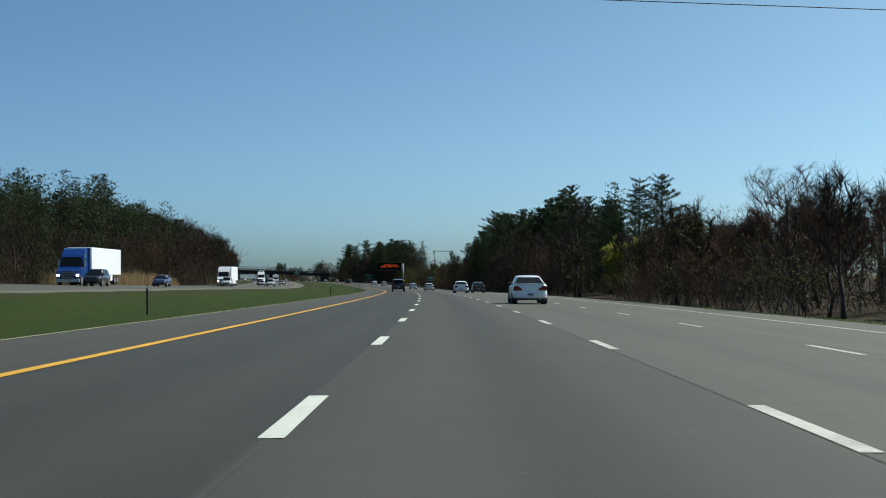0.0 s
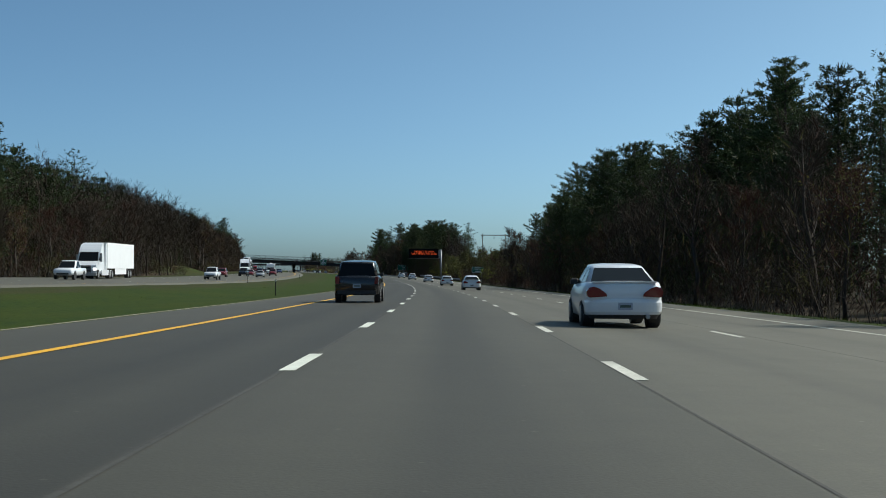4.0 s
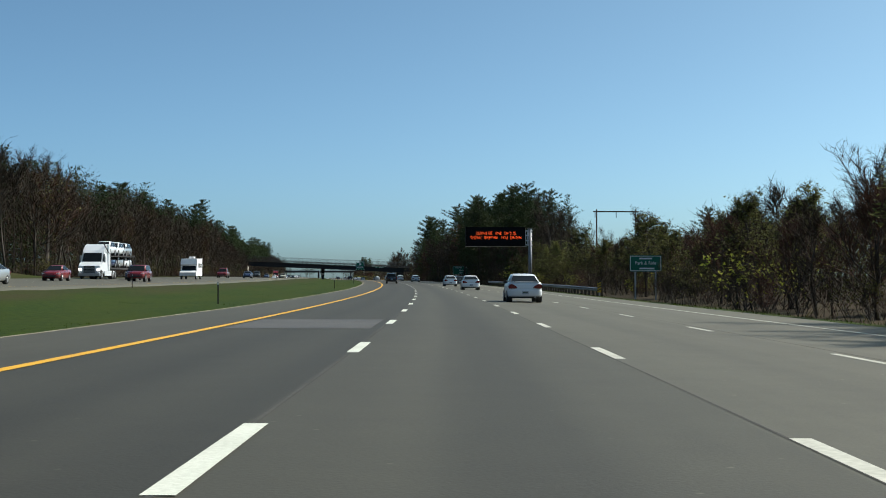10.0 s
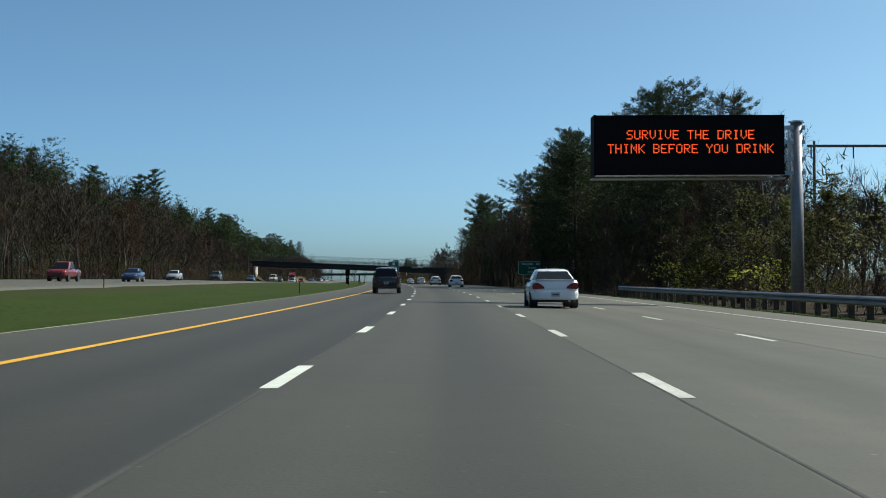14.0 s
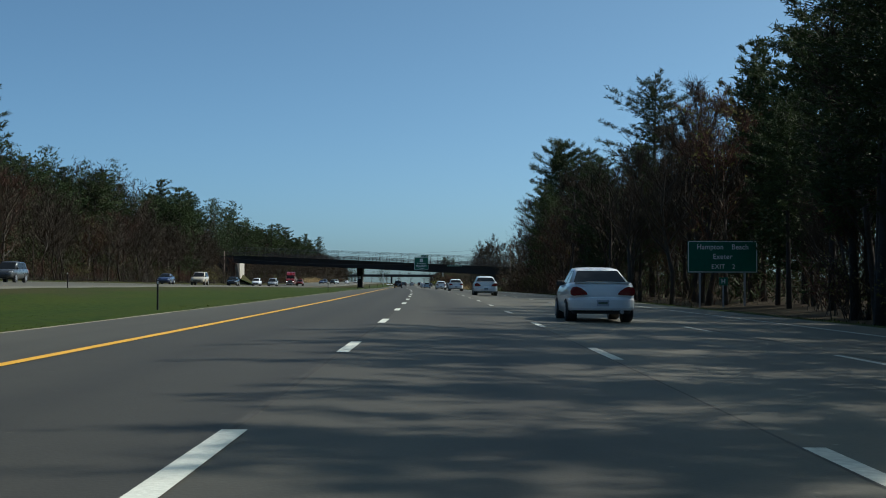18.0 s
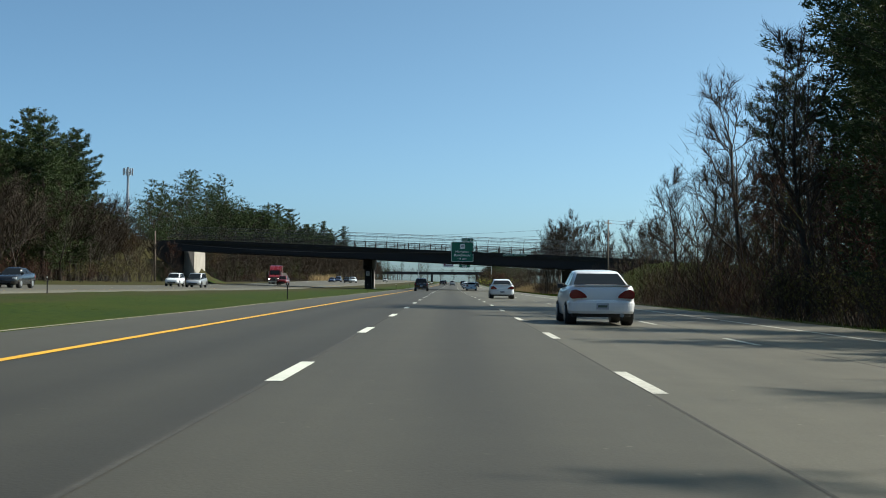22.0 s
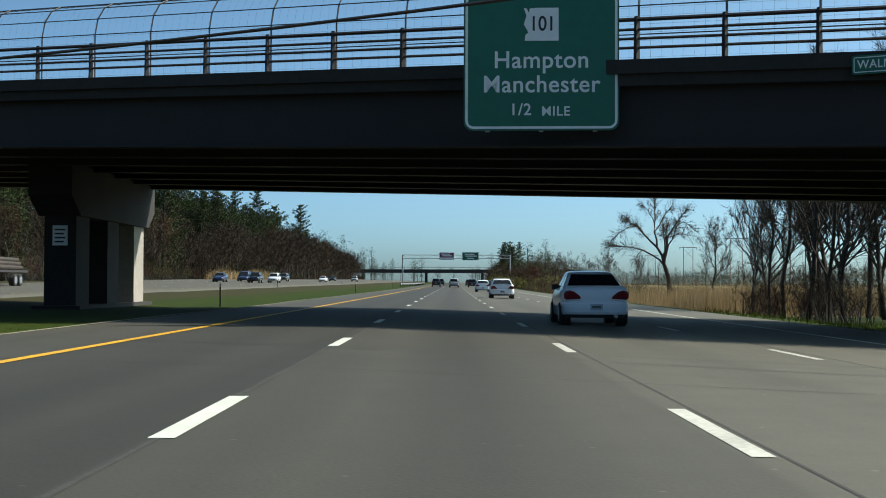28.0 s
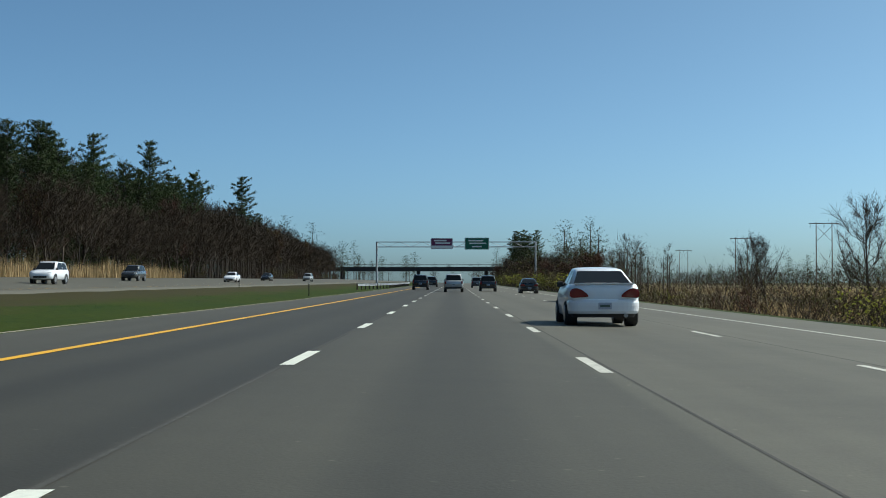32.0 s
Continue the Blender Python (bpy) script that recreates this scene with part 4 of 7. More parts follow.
# the median guard rail and the second bridge ahead
far_rail = thing("median_guard_rail", Matrix(), "pale steel guard rail starting in the median", "guard rail")
for k in range(30):
    s0, s1 = 1180 + k * 4.0, 1184 + k * 4.0
    g = Geo()
    dd = lambda s: float(np.interp(s, [1180, 1215], [-11.5, -9.4]))
    g.loft([[spot(s, dd(s) - a, terrain(s, -10) + 0.45 + b) for a, b in wave] + [spot(s, dd(s) - a + 0.015, terrain(s, -10) + 0.45 + b) for a, b in reversed(wave)] for s in (s0, s1)])
    part("rail_section", g, GALV, far_rail)
    g = Geo()
    g.box(-0.08, 0.08, -0.08, 0.08, -0.2, 0.75, m=stand(s0, dd(s0) - 0.1, terrain(s0, -10)))
    part("post", g, TIMBER, far_rail)
far_bridge = thing("far_bridge", stand(1640, 0), "distant dark girder overpass across the motorway", "bridge")
g = Geo()
g.box(-75, 75, 0, 12, 5.6, 7.6)
part("deck", g, STEEL_DARK, far_bridge)
for x in (-52, -16, 16):
    g = Geo()
    g.box(x - 0.7, x + 0.7, 1, 11, -1, 5.6)
    part("pier", g, SHADED_CONCRETE, far_bridge)
g = Geo()
g.tube([(-75, 0.2, 8.7), (75, 0.2, 8.7)], 0.08, 4)
part("rail", g, STEEL_DARK, far_bridge)

# ---- poles and wires ----
def wood_pole(s, d, h, turn, label, arms=1, z=None):
    root = thing("utility_pole", stand(s, d, terrain(s, d) if z is None else z, turn), label, "utility pole")
    g = Geo()
    g.tube([(0, 0, -0.5), (0, 0, h)], [0.17, 0.11], 8)
    part("pole", g, POLE_WOOD, root, smooth=True)
    for k in range(arms):
        g = Geo()
        z0 = h - 0.5 - k * 0.9
        g.box(-1.1, 1.1, -0.07, 0.07, z0 - 0.06, z0 + 0.06)
        part("crossarm", g, POLE_WOOD, root)
        for x in (-1.0, 0.0, 1.0):
            g = Geo()
            g.tube([(x, 0, z0 + 0.06), (x, 0, z0 + 0.22)], [0.035, 0.05], 6)
            part("insulator", g, SIGN_WHITE, root)
    return root


POLE_R = (905.5, 24.0)
wood_pole(*POLE_R, 10.2, 60, "grey-brown wooden utility pole on the bridge bank", 1)
wood_pole(930, 62, 12.5, 60, "wooden utility pole with a crossarm behind the bank", 1)
wood_pole(930, -50.0, 8.6, 60, "wooden utility pole below the far bridge end", 0)


def cable(name, a, b, sag, r, label):
    g = Geo()
    pts = [a.lerp(b, k / 24) - Vector((0, 0, sag * 4 * (k / 24) * (1 - k / 24))) for k in range(25)]
    g.tube(pts, r, 4)
    return tagged(part(name, g, TRIM), label, "cable")


pr = spot(*POLE_R, terrain(*POLE_R) + 9.7)
pb = spot(930, 62, terrain(930, 62) + 12.0)
cable("power_cable", spot(944, -50, 8.0), spot(905.5, 24, 7.2), 1.55, 0.035, "thick black overhead cable across the road")
for k, dz in enumerate((0.0, 0.45)):
    cable("power_cable", spot(944, -50, 9.4 + 2.0 * dz), spot(905.5, 24, 9.1 + 2.0 * dz), 1.3, 0.012, "thin black overhead wire across the road")
    cable("power_cable", pr + Vector((0, 0, dz)), pb + Vector((0, 0, dz)), 1.0, 0.02, "thin black overhead wire beside the bridge")
pa, pc = spot(60, 60, 11.0), spot(60, -70, 16.1)
wood_pole(60, 60, 11.1 - terrain(60, 60), 0, "wooden utility pole beside the road", 0)
wood_pole(60, -70, 16.2 - terrain(60, -70), 0, "tall wooden utility pole behind the far woods", 0)
cable("power_cable", pc, pa, 0.05, 0.02, "thin overhead wire high across the road")


def h_frame(s, d, h, turn, label, half=2.4):
    root = thing("transmission_pole", stand(s, d, terrain(s, d), turn), label, "power pole", "transmission poles")
    for x in (-half, half):
        g = Geo()
        g.tube([(x, 0, -0.5), (x, 0, h)], [0.2, 0.13], 6)
        part("pole", g, POLE_WOOD, root)
    g = Geo()
    g.box(-4.6, 4.6, -0.1, 0.1, h - 0.6, h - 0.35)
    part("crossarm", g, POLE_WOOD, root)
    for a, b in () if half > 3 else (((-half, h - 6), (half, h - 1.2)), ((half, h - 6), (-half, h - 1.2))):
        g = Geo()
        g.tube([(a[0], 0, a[1]), (b[0], 0, b[1])], 0.06, 4)
        part("brace", g, POLE_WOOD, root)
    for x in (-4.2, 0, 4.2):
        g = Geo()
        g.tube([(x, 0, h - 0.6), (x, 0, h - 1.7)], 0.07, 5)
        part("insulator", g, STEEL_DARK, root)
    return root


for s, d, h in ((1420, 112, 20), (1560, 118, 20), (1310, 108, 20), (1760, 130, 20), (1215, 104, 20)):
    h_frame(s, d, h, 0, "wooden two-pole transmission structure in the marsh")
h_frame(580, 41.5, 14.0, 0, "wooden two-pole transmission structure behind the roadside trees", 3.9)

# the mobile phone mast among the pines
tower = thing("phone_mast", stand(1158, -112, 0), "slim grey phone mast with antennas above the pines", "mast")
g = Geo()
g.tube([(0, 0, 0), (0, 0, 40)], [0.7, 0.4], 8)
part("pole", g, GALV, tower)
for k in range(9):
    a = k * 0.7
    g = Geo()
    g.box(1.6 * math.cos(a) - 0.15, 1.6 * math.cos(a) + 0.15, 1.6 * math.sin(a) - 0.15, 1.6 * math.sin(a) + 0.15, 37.2, 39.6)
    part("antenna", g, VMS_CASE, tower)
g = Geo()
g.tube([(1.6 * math.cos(k), 1.6 * math.sin(k), 38.2) for k in np.arange(0, 6.6, 0.5)], 0.06, 4)
part("antenna_ring", g, GALV, tower)


# ---- plants ----
def spikes(rng, P, D, L, W):
    """Thin triangles from the points P along D, as corners and faces."""
    P, D = np.asarray(P, float), np.asarray(D, float)
    D = D / np.maximum(np.linalg.norm(D, axis=1, keepdims=True), 1e-6)
    side = np.cross(D, rng.normal(size=D.shape))
    side /= np.maximum(np.linalg.norm(side, axis=1, keepdims=True), 1e-6)
    L, W = np.broadcast_to(L, len(P))[:, None], np.broadcast_to(W, len(P))[:, None]
    v = np.stack([P - side * W / 2, P + side * W / 2, P + D * L], 1).reshape(-1, 3)
    return v


def tri_mesh(name, groups):
    """A mesh of loose triangles: groups of (corners, material)."""
    me = bpy.data.meshes.new(name)
    v = np.concatenate([g[0] for g in groups])
    n = len(v) // 3
    me.vertices.add(len(v))
    me.vertices.foreach_set("co", v.astype(np.float32).ravel())
    me.loops.add(len(v))
    me.loops.foreach_set("vertex_index", np.arange(len(v), dtype=np.int32))
    me.polygons.add(n)
    me.polygons.foreach_set("loop_start", np.arange(0, len(v), 3, dtype=np.int32))
    for _, m in groups:
        me.materials.append(m)
    me.polygons.foreach_set("material_index", np.concatenate([np.full(len(g[0]) // 3, i, np.int32) for i, g in enumerate(groups)]))
    me.update()
    me.validate()
    return me


def unit(rng, n, up=0.0):
    d = rng.normal(size=(n, 3))
    d /= np.linalg.norm(d, axis=1, keepdims=True)
    d[:, 2] += up
    return d


def pine_parts(seed, h, low=0.3, fat=0.17, fine=True):
    """Trunk and crown of a white pine: uneven whorls of flat needle sprays with gaps between them."""
    rng = np.random.default_rng(seed)
    trunk = Geo()
    lean = rng.normal(0, 0.012, 2)
    axis = lambda z: Vector((lean[0] * z, lean[1] * z, z))
    trunk.tube([axis(h * k / 6) for k in range(7)], [0.013 * h * (1 - k / 6.4) + 0.02 for k in range(7)], 7)
    P, D, L = [], [], []
    z = low * h
    while z < h * 0.985:
        f = (z / h - low) / (1 - low)
        reach = fat * h * (0.5 + 1.1 * f if f < 0.45 else 1.0 - 0.82 * ((f - 0.45) / 0.55) ** 1.7)
        a0 = rng.uniform(0, 6.28)
        for k in range(rng.integers(4, 7)):
            a = a0 + k * 1.2 + rng.normal(0, 0.3)
            r = reach * rng.uniform(0.45, 1.28)
            lift = rng.uniform(-0.05, 0.28) + 0.35 * f
            o = np.array(axis(z + rng.normal(0, 0.15)))
            w = np.array([math.cos(a), math.sin(a), lift])
            bend = rng.uniform(0.0, 0.25)
            trunk.tube([o, o + w * r * 0.5, o + w * r * 0.95 + np.array([0, 0, bend * r * 0.4])], [0.05, 0.03, 0.012], 3, cap=False)
            n = max(5, int(r * (7.0 if fine else 5.6)))
            q = rng.uniform(0.22, 1.0, n)
            across = np.array([-math.sin(a), math.cos(a), 0])
            c = o + np.outer(q * r, w) + np.outer(rng.normal(0, 0.16, n) * r * (1.15 - q), across)
            c[:, 2] += bend * r * 0.4 * q ** 2 + rng.normal(0, 0.07, n)
            m = 9 if fine else 8
            P.append(np.repeat(c, m, 0) + rng.normal(0, 0.11, (n * m, 3)))
            D.append(unit(rng, n * m, 0.4) * np.array([1, 1, 0.7]) + 0.6 * w)
            L.append(rng.uniform(0.2, 0.4, n * m) if fine else rng.uniform(0.22, 0.42, n * m))
        z += rng.uniform(0.04, 0.068) * h * (1.0 - 0.3 * f)
    top = np.array(axis(h * 0.96))
    P.append(top + rng.normal(0, 0.18, (40, 3)))
    D.append(unit(rng, 40, 0.9))
    L.append(rng.uniform(0.3, 0.7, 40))
    P, D, L = np.concatenate(P), np.concatenate(D), np.concatenate(L)
    W = rng.uniform(0.05, 0.10, len(P)) if fine else rng.uniform(0.09, 0.16, len(P))
    # old inner sprays round the trunk
    n = 2400 if fine else 2000
    f, a = rng.uniform(low + 0.02, 0.9, n), rng.uniform(0, 6.28, n)
    k = fat * h * 0.7 * np.sqrt(rng.uniform(0, 1, n)) * np.where(f < 0.5, 1.0, 1.6 * (1.05 - f))
    core = np.stack([k * np.cos(a) + lean[0] * f * h, k * np.sin(a) + lean[1] * f * h, f * h], 1)
    P, D = np.concatenate([P, core]), np.concatenate([D, unit(rng, n, 0.1) * np.array([1, 1, 0.5])])
    L, W = np.concatenate([L, rng.uniform(0.3, 0.6, n)]), np.concatenate([W, rng.uniform(0.08, 0.17, n)])
    return trunk, [(spikes(rng, P, D, L, W), NEEDLES)]


def bare_parts(seed, h, spread=0.5, twig=None, leaf=None, leaves=0, fine=1.0, limbs=20, thick=1.0, girth=1.0, rise=(0.7, 1.7), fork=(0.22, 0.97)):
    """Trunk with limbs and a crown of bare twigs, with or without young leaves."""
    twig = twig or TWIGS
    rng = np.random.default_rng(seed)
    trunk = Geo()
    r0 = (0.011 * h + 0.03) * girth
    wob = np.cumsum(rng.normal(0, 0.02 * h, (6, 2)), 0)
    wob -= wob[0]
    axis = [np.array([wob[k][0], wob[k][1], h * 0.86 * k / 5]) for k in range(6)]
    trunk.tube(axis, [r0 * (1 - k / 5.6) for k in range(6)], 6)
    at_z = lambda f: np.array([np.interp(f * 5, range(6), [p[i] for p in axis]) for i in range(3)])
    P, D, L, W, tips = [], [], [], [], []
    for i in range(limbs):
        f = rng.uniform(*fork)
        o, a = at_z(f), i * 2.4 + rng.uniform(-0.5, 0.5)
        reach = h * spread * (1.05 - 0.75 * f) * rng.uniform(0.65, 1.15)
        w = np.array([math.cos(a), math.sin(a), rng.uniform(*rise)])
        w /= np.linalg.norm(w)
        bent = w * np.array([0.62, 0.62, 1.0]) + np.array([0, 0, 0.38])
        mid, end = o + w * reach * 0.5, o + w * reach * 0.5 + bent * reach * 0.5
        trunk.tube([o, mid, end], [r0 * 0.42 * (1.1 - f), r0 * 0.25 * (1.1 - f) + 0.01, 0.012], 4, cap=False)
        for j in range(int(6 * fine) + 2):
            q = rng.uniform(0.15, 1.0)
            c = o + w * reach * q if q < 0.5 else mid + bent * reach * (q - 0.5)
            b = 0.75 * unit(rng, 1)[0] + (w if q < 0.5 else bent) + np.array([0, 0, 0.25])
            b /= np.linalg.norm(b)
            bl = reach * rng.uniform(0.3, 0.6)
            P.append(c[None]), D.append(b[None]), L.append([bl * 1.15]), W.append([0.055 * thick])
            n = 6
            q2 = rng.uniform(0.1, 0.9, n)
            c2 = c + np.outer(q2 * bl, b)
            d2 = 0.75 * unit(rng, n, 0.25) + b
            l2 = bl * rng.uniform(0.35, 0.7, n)
            P.append(c2), D.append(d2), L.append(l2), W.append(np.full(n, 0.03 * thick))
            dn = d2 / np.linalg.norm(d2, axis=1, keepdims=True)
            m = 3
            c3 = np.repeat(c2, m, 0) + np.repeat(dn * l2[:, None], m, 0) * rng.uniform(0.1, 0.95, (n * m, 1))
            d3 = 0.8 * unit(rng, n * m, 0.25) + np.repeat(dn, m, 0)
            P.append(c3), D.append(d3), L.append(rng.uniform(0.3, 0.75, n * m)), W.append(np.full(n * m, 0.022 * thick))
            tips.append(c3)
    P, D = np.concatenate(P), np.concatenate(D)
    groups = [(spikes(rng, P, D, np.concatenate(L), np.concatenate(W)), twig)]
    if leaf:
        t = np.concatenate(tips)
        t = t[rng.integers(0, len(t), leaves)] + rng.normal(0, 0.14, (leaves, 3))
        groups.append((spikes(rng, t, unit(rng, leaves, 0.2), rng.uniform(0.12, 0.26, leaves), rng.uniform(0.1, 0.18, leaves)), leaf))
    return trunk, groups


def shrub_parts(seed, h, twig, leaf=None, leaves=0):
    rng = np.random.default_rng(seed)
    stems = Geo()
    P, D, L, W, tips = [], [], [], [], []
    for i in range(16):
        o = np.append(rng.normal(0, 0.22 * h, 2), 0.0)
        w = unit(rng, 1, 1.9)[0]
        w /= np.linalg.norm(w)
        l = h * rng.uniform(0.6, 1.05)
        stems.tube([o, o + w * l * 0.6], [0.03, 0.012], 3, cap=False)
        n = 9
        c = o + np.outer(rng.uniform(0.25, 1.0, n) * l, w)
        d = unit(rng, n, 0.5) + 0.7 * w
        P.append(c), D.append(d), L.append(rng.uniform(0.25, 0.5, n) * h), W.append(np.full(n, 0.03))
        c2 = np.repeat(c, 3, 0) + np.repeat(d / np.linalg.norm(d, axis=1, keepdims=True), 3, 0) * rng.uniform(0.05, 0.35, (n * 3, 1)) * h
        P.append(c2), D.append(unit(rng, n * 3, 0.5)), L.append(rng.uniform(0.2, 0.5, n * 3)), W.append(np.full(n * 3, 0.025))
        tips.append(c2)
    groups = [(spikes(rng, np.concatenate(P), np.concatenate(D), np.concatenate(L), np.concatenate(W)), twig)]
    if leaf:
        t = np.concatenate(tips)
        t = t[rng.integers(0, len(t), leaves)] + rng.normal(0, 0.12, (leaves, 3))
        groups.append((spikes(rng, t, unit(rng, leaves, 0.2), rng.uniform(0.08, 0.16, leaves), rng.uniform(0.07, 0.12, leaves)), leaf))
    return stems, groups


FRESH = set()


def plant_kind(name, trunk, groups, bark, label, category, group, trunk_name="trunk", crown_name="crown"):
    """The first of a kind, out of the way until it is placed; its crown stays known for the far woods."""
    root = thing(name, Matrix(), label, category, group)
    stem = part(trunk_name, trunk, bark, root, smooth=True)
    if trunk_name == "stem":
        tagged(stem, kind="stuff")
    me = tri_mesh(crown_name, groups)
    part(crown_name, me, None, root)
    FRESH.add(root.name)
    return root, groups, trunk


PINES = [plant_kind("pine_tree", *pine_parts(10 + i, h, low, fat), PINE_BARK, "tall dark green white pine in the roadside woods", "tree", "roadside pines")
         for i, (h, low, fat) in enumerate(((20, 0.12, 0.22), (22, 0.2, 0.2), (19, 0.1, 0.24), (23, 0.26, 0.19), (17, 0.08, 0.22), (21, 0.34, 0.23)))]
FAR_PINES = [plant_kind("pine_tree", *pine_parts(110 + i, h, low, fat, False), PINE_BARK, "dark green white pine in the woods beyond the far carriageway", "tree", "far carriageway pines")
             for i, (h, low, fat) in enumerate(((20, 0.12, 0.2), (22, 0.2, 0.18), (18, 0.1, 0.23)))]
BARES = [plant_kind("bare_tree", *bare_parts(30 + i, h, sp), BARK, "leafless grey-brown hardwood tree with fine twigs at the woods' edge", "tree", "roadside bare trees")
         for i, (h, sp) in enumerate(((14, 0.42), (16, 0.36), (12, 0.5), (15, 0.33), (13, 0.45)))]
FAR_BARES = [plant_kind("bare_tree", *bare_parts(130 + i, h, sp, fine=0.85, thick=1.5, girth=0.6), BARK, "leafless brown hardwood tree beyond the far carriageway", "tree", "far carriageway bare trees")
             for i, (h, sp) in enumerate(((14, 0.45), (15, 0.38), (12.5, 0.5)))]
SAPLINGS = [plant_kind("sapling", *bare_parts(150 + i, h, 0.5, TWIGS if i else RED_TWIGS, OLIVE_LEAVES if i == 2 else None, 260 if i == 2 else 0, limbs=12), BARK, "small leafless brown tree at the woods' edge", "tree", "roadside small trees")
            for i, h in enumerate((5.5, 6.5, 6.0))]
REDS = [plant_kind("budding_tree", *bare_parts(50 + i, h, 0.42, RED_TWIGS, OLIVE_LEAVES if i else None, 500 if i else 0), BARK, "reddish-brown budding hardwood tree at the woods' edge", "tree", "roadside budding trees")
        for i, h in enumerate((12, 13, 11))]
GREENS = [plant_kind("young_leaved_tree", *bare_parts(60 + i, h, 0.4, TWIGS, SPRING_LEAVES if i else BUD_LEAVES, n, fork=(0.16, 0.97) if i else (0.03, 0.97), girth=0.7), BARK, "small tree with fresh yellow-green spring leaves", "tree", "young-leaved trees")
          for i, (h, n) in enumerate(((8.0, 11500), (9.5, 3200), (11, 2400)))]
SHRUBS = [plant_kind("shrub", *shrub_parts(70 + i, h, t, lf, n), BARK, lab, "shrub", "roadside shrubs", "stem", "crown")
          for i, (h, t, lf, n, lab) in enumerate(((3.2, TWIGS, None, 0, "leafless brown shrub under the trees"), (2.6, RED_TWIGS, None, 0, "reddish leafless shrub under the trees"),
                                                  (3.0, TWIGS, OLIVE_LEAVES, 500, "olive budding shrub beside the verge"), (2.4, TWIGS, BUD_LEAVES, 450, "light green budding shrub beside the verge")))]


def plant(kind, s, d, size=1.0, wide=1.0, sink=0.1, label="", high=False):
    root = kind[0]
    d = max(d, edge_of_woods(s)) if d > 0 and not high else d
    m = Matrix.Translation(spot(s, d, terrain(s, d) - sink)) @ Matrix.Rotation(random.uniform(0, 6.28), 4, "Z") @ Matrix.Diagonal((size * wide, size * wide, size, 1))
    if root.name in FRESH:
        FRESH.discard(root.name)
        root.matrix_world = m
        ob = root
    else:
        # a copy takes over the first one's own size: undo it
        ob = copy_thing(root, m @ Matrix.Diagonal((1 / root.scale.x, 1 / root.scale.y, 1 / root.scale.z, 1)))
    if label:
        ob["label"] = label
    return ob


def lone_tree(s, d):
    """An old elm-like tree: a short leaning trunk, limbs that rise and fan out, one long low limb towards the road."""
    rng = np.random.default_rng(17)
    trunk = Geo()
    P, D, L, W = [], [], [], []

    def limb(o, az, rise, end, length, r, leafy=0.45, n=7):
        """A bent limb from o that turns from one rise to another; gives its points."""
        pts, q = [np.array(o, float)], np.array(o, float)
        for k in range(n):
            e = radians(rise + (end - rise) * k / (n - 1) + rng.normal(0, 9))
            a = radians(az + rng.normal(0, 10))
            q = q + length / n * np.array([math.cos(a) * math.cos(e), math.sin(a) * math.cos(e), math.sin(e)])
            pts.append(q)
        trunk.tube([Vector(p) for p in pts], [r * (1 - 0.85 * k / n) + 0.012 for k in range(n + 1)], 6, cap=False)
        for k in range(int(length * 11)):
            f = leafy + (1 - leafy) * rng.uniform(0, 1) ** 0.7
            i = min(n - 1, int(f * n))
            c = pts[i] + (pts[i + 1] - pts[i]) * (f * n - i)
            way = (pts[i + 1] - pts[i]) / np.linalg.norm(pts[i + 1] - pts[i])
            b = way + 0.95 * unit(rng, 1, 0.1)[0]
            b /= np.linalg.norm(b)
            bl = rng.uniform(0.5, 1.5)
            P.append(c[None]), D.append(b[None]), L.append([bl]), W.append([0.045])
            m = 9
            c2 = c + np.outer(rng.uniform(0.3, 1.0, m) * bl, b)
            P.append(c2), D.append(b + 0.9 * unit(rng, m, -0.1)), L.append(rng.uniform(0.25, 0.6, m)), W.append(np.full(m, 0.026))
        return pts

    bole = [(0, 0, -0.2), (-0.05, 0, 1.4), (-0.2, 0.05, 2.7), (-0.75, 0, 4.3)]
    trunk.tube([Vector(p) for p in bole], [0.42, 0.33, 0.29, 0.25], 9, cap=False)
    fork = bole[-1]
    west = limb(fork, 180, 66, 42, 8.0, 0.19)
    east = limb(fork, 0, 88, 38, 7.6, 0.2)
    mid = limb(west[2], 170, 88, 84, 6.4, 0.13)
    limb(mid[2], 0, 62, 42, 3.9, 0.07, 0.3)
    limb(mid[3], 200, 60, 35, 3.0, 0.06, 0.3)
    limb(west[5], 180, -4, -45, 3.2, 0.06, 0.3)
    limb(west[4], 150, 55, 20, 3.0, 0.06, 0.3)
    limb(east[3], 10, 25, -5, 2.9, 0.07, 0.3)
    limb(east[5], -20, 10, -45, 2.4, 0.05, 0.3)
    low = limb((-0.6, 0, 3.9), 180, 34, 6, 8.4, 0.12, 0.35)
    limb(low[3], 190, -35, -75, 1.6, 0.05, 0.3)
    limb(low[5], 165, 20, -10, 2.0, 0.05, 0.2)
    for az in (75, 255, 290):
        limb(fork, az, 66, 40, 6.0, 0.12)
    m = stand(s, d, terrain(s, d) - 0.1) @ Matrix.Diagonal((1.06, 1.06, 1.12, 1))
    root = thing("bare_tree", m, "lone leafless spreading tree with fine twigs at the marsh edge", "tree", "roadside bare trees")
    part("trunk", trunk, BARK, root, smooth=True)
    part("crown", tri_mesh("crown", [(spikes(rng, np.concatenate(P), np.concatenate(D), np.concatenate(L), np.concatenate(W)), TWIGS)]), None, root)


FAR = []


def far_plant(kind, s, d, size=1.0, wide=1.0):
    if kind[1][0][1] is NEEDLES:
        kind = FAR_PINES[len(FAR) % 3]
    FAR.append((kind, s, d, size * random.uniform(0.92, 1.06), wide))


def pick(seq):
    return seq[random.randrange(len(seq))]


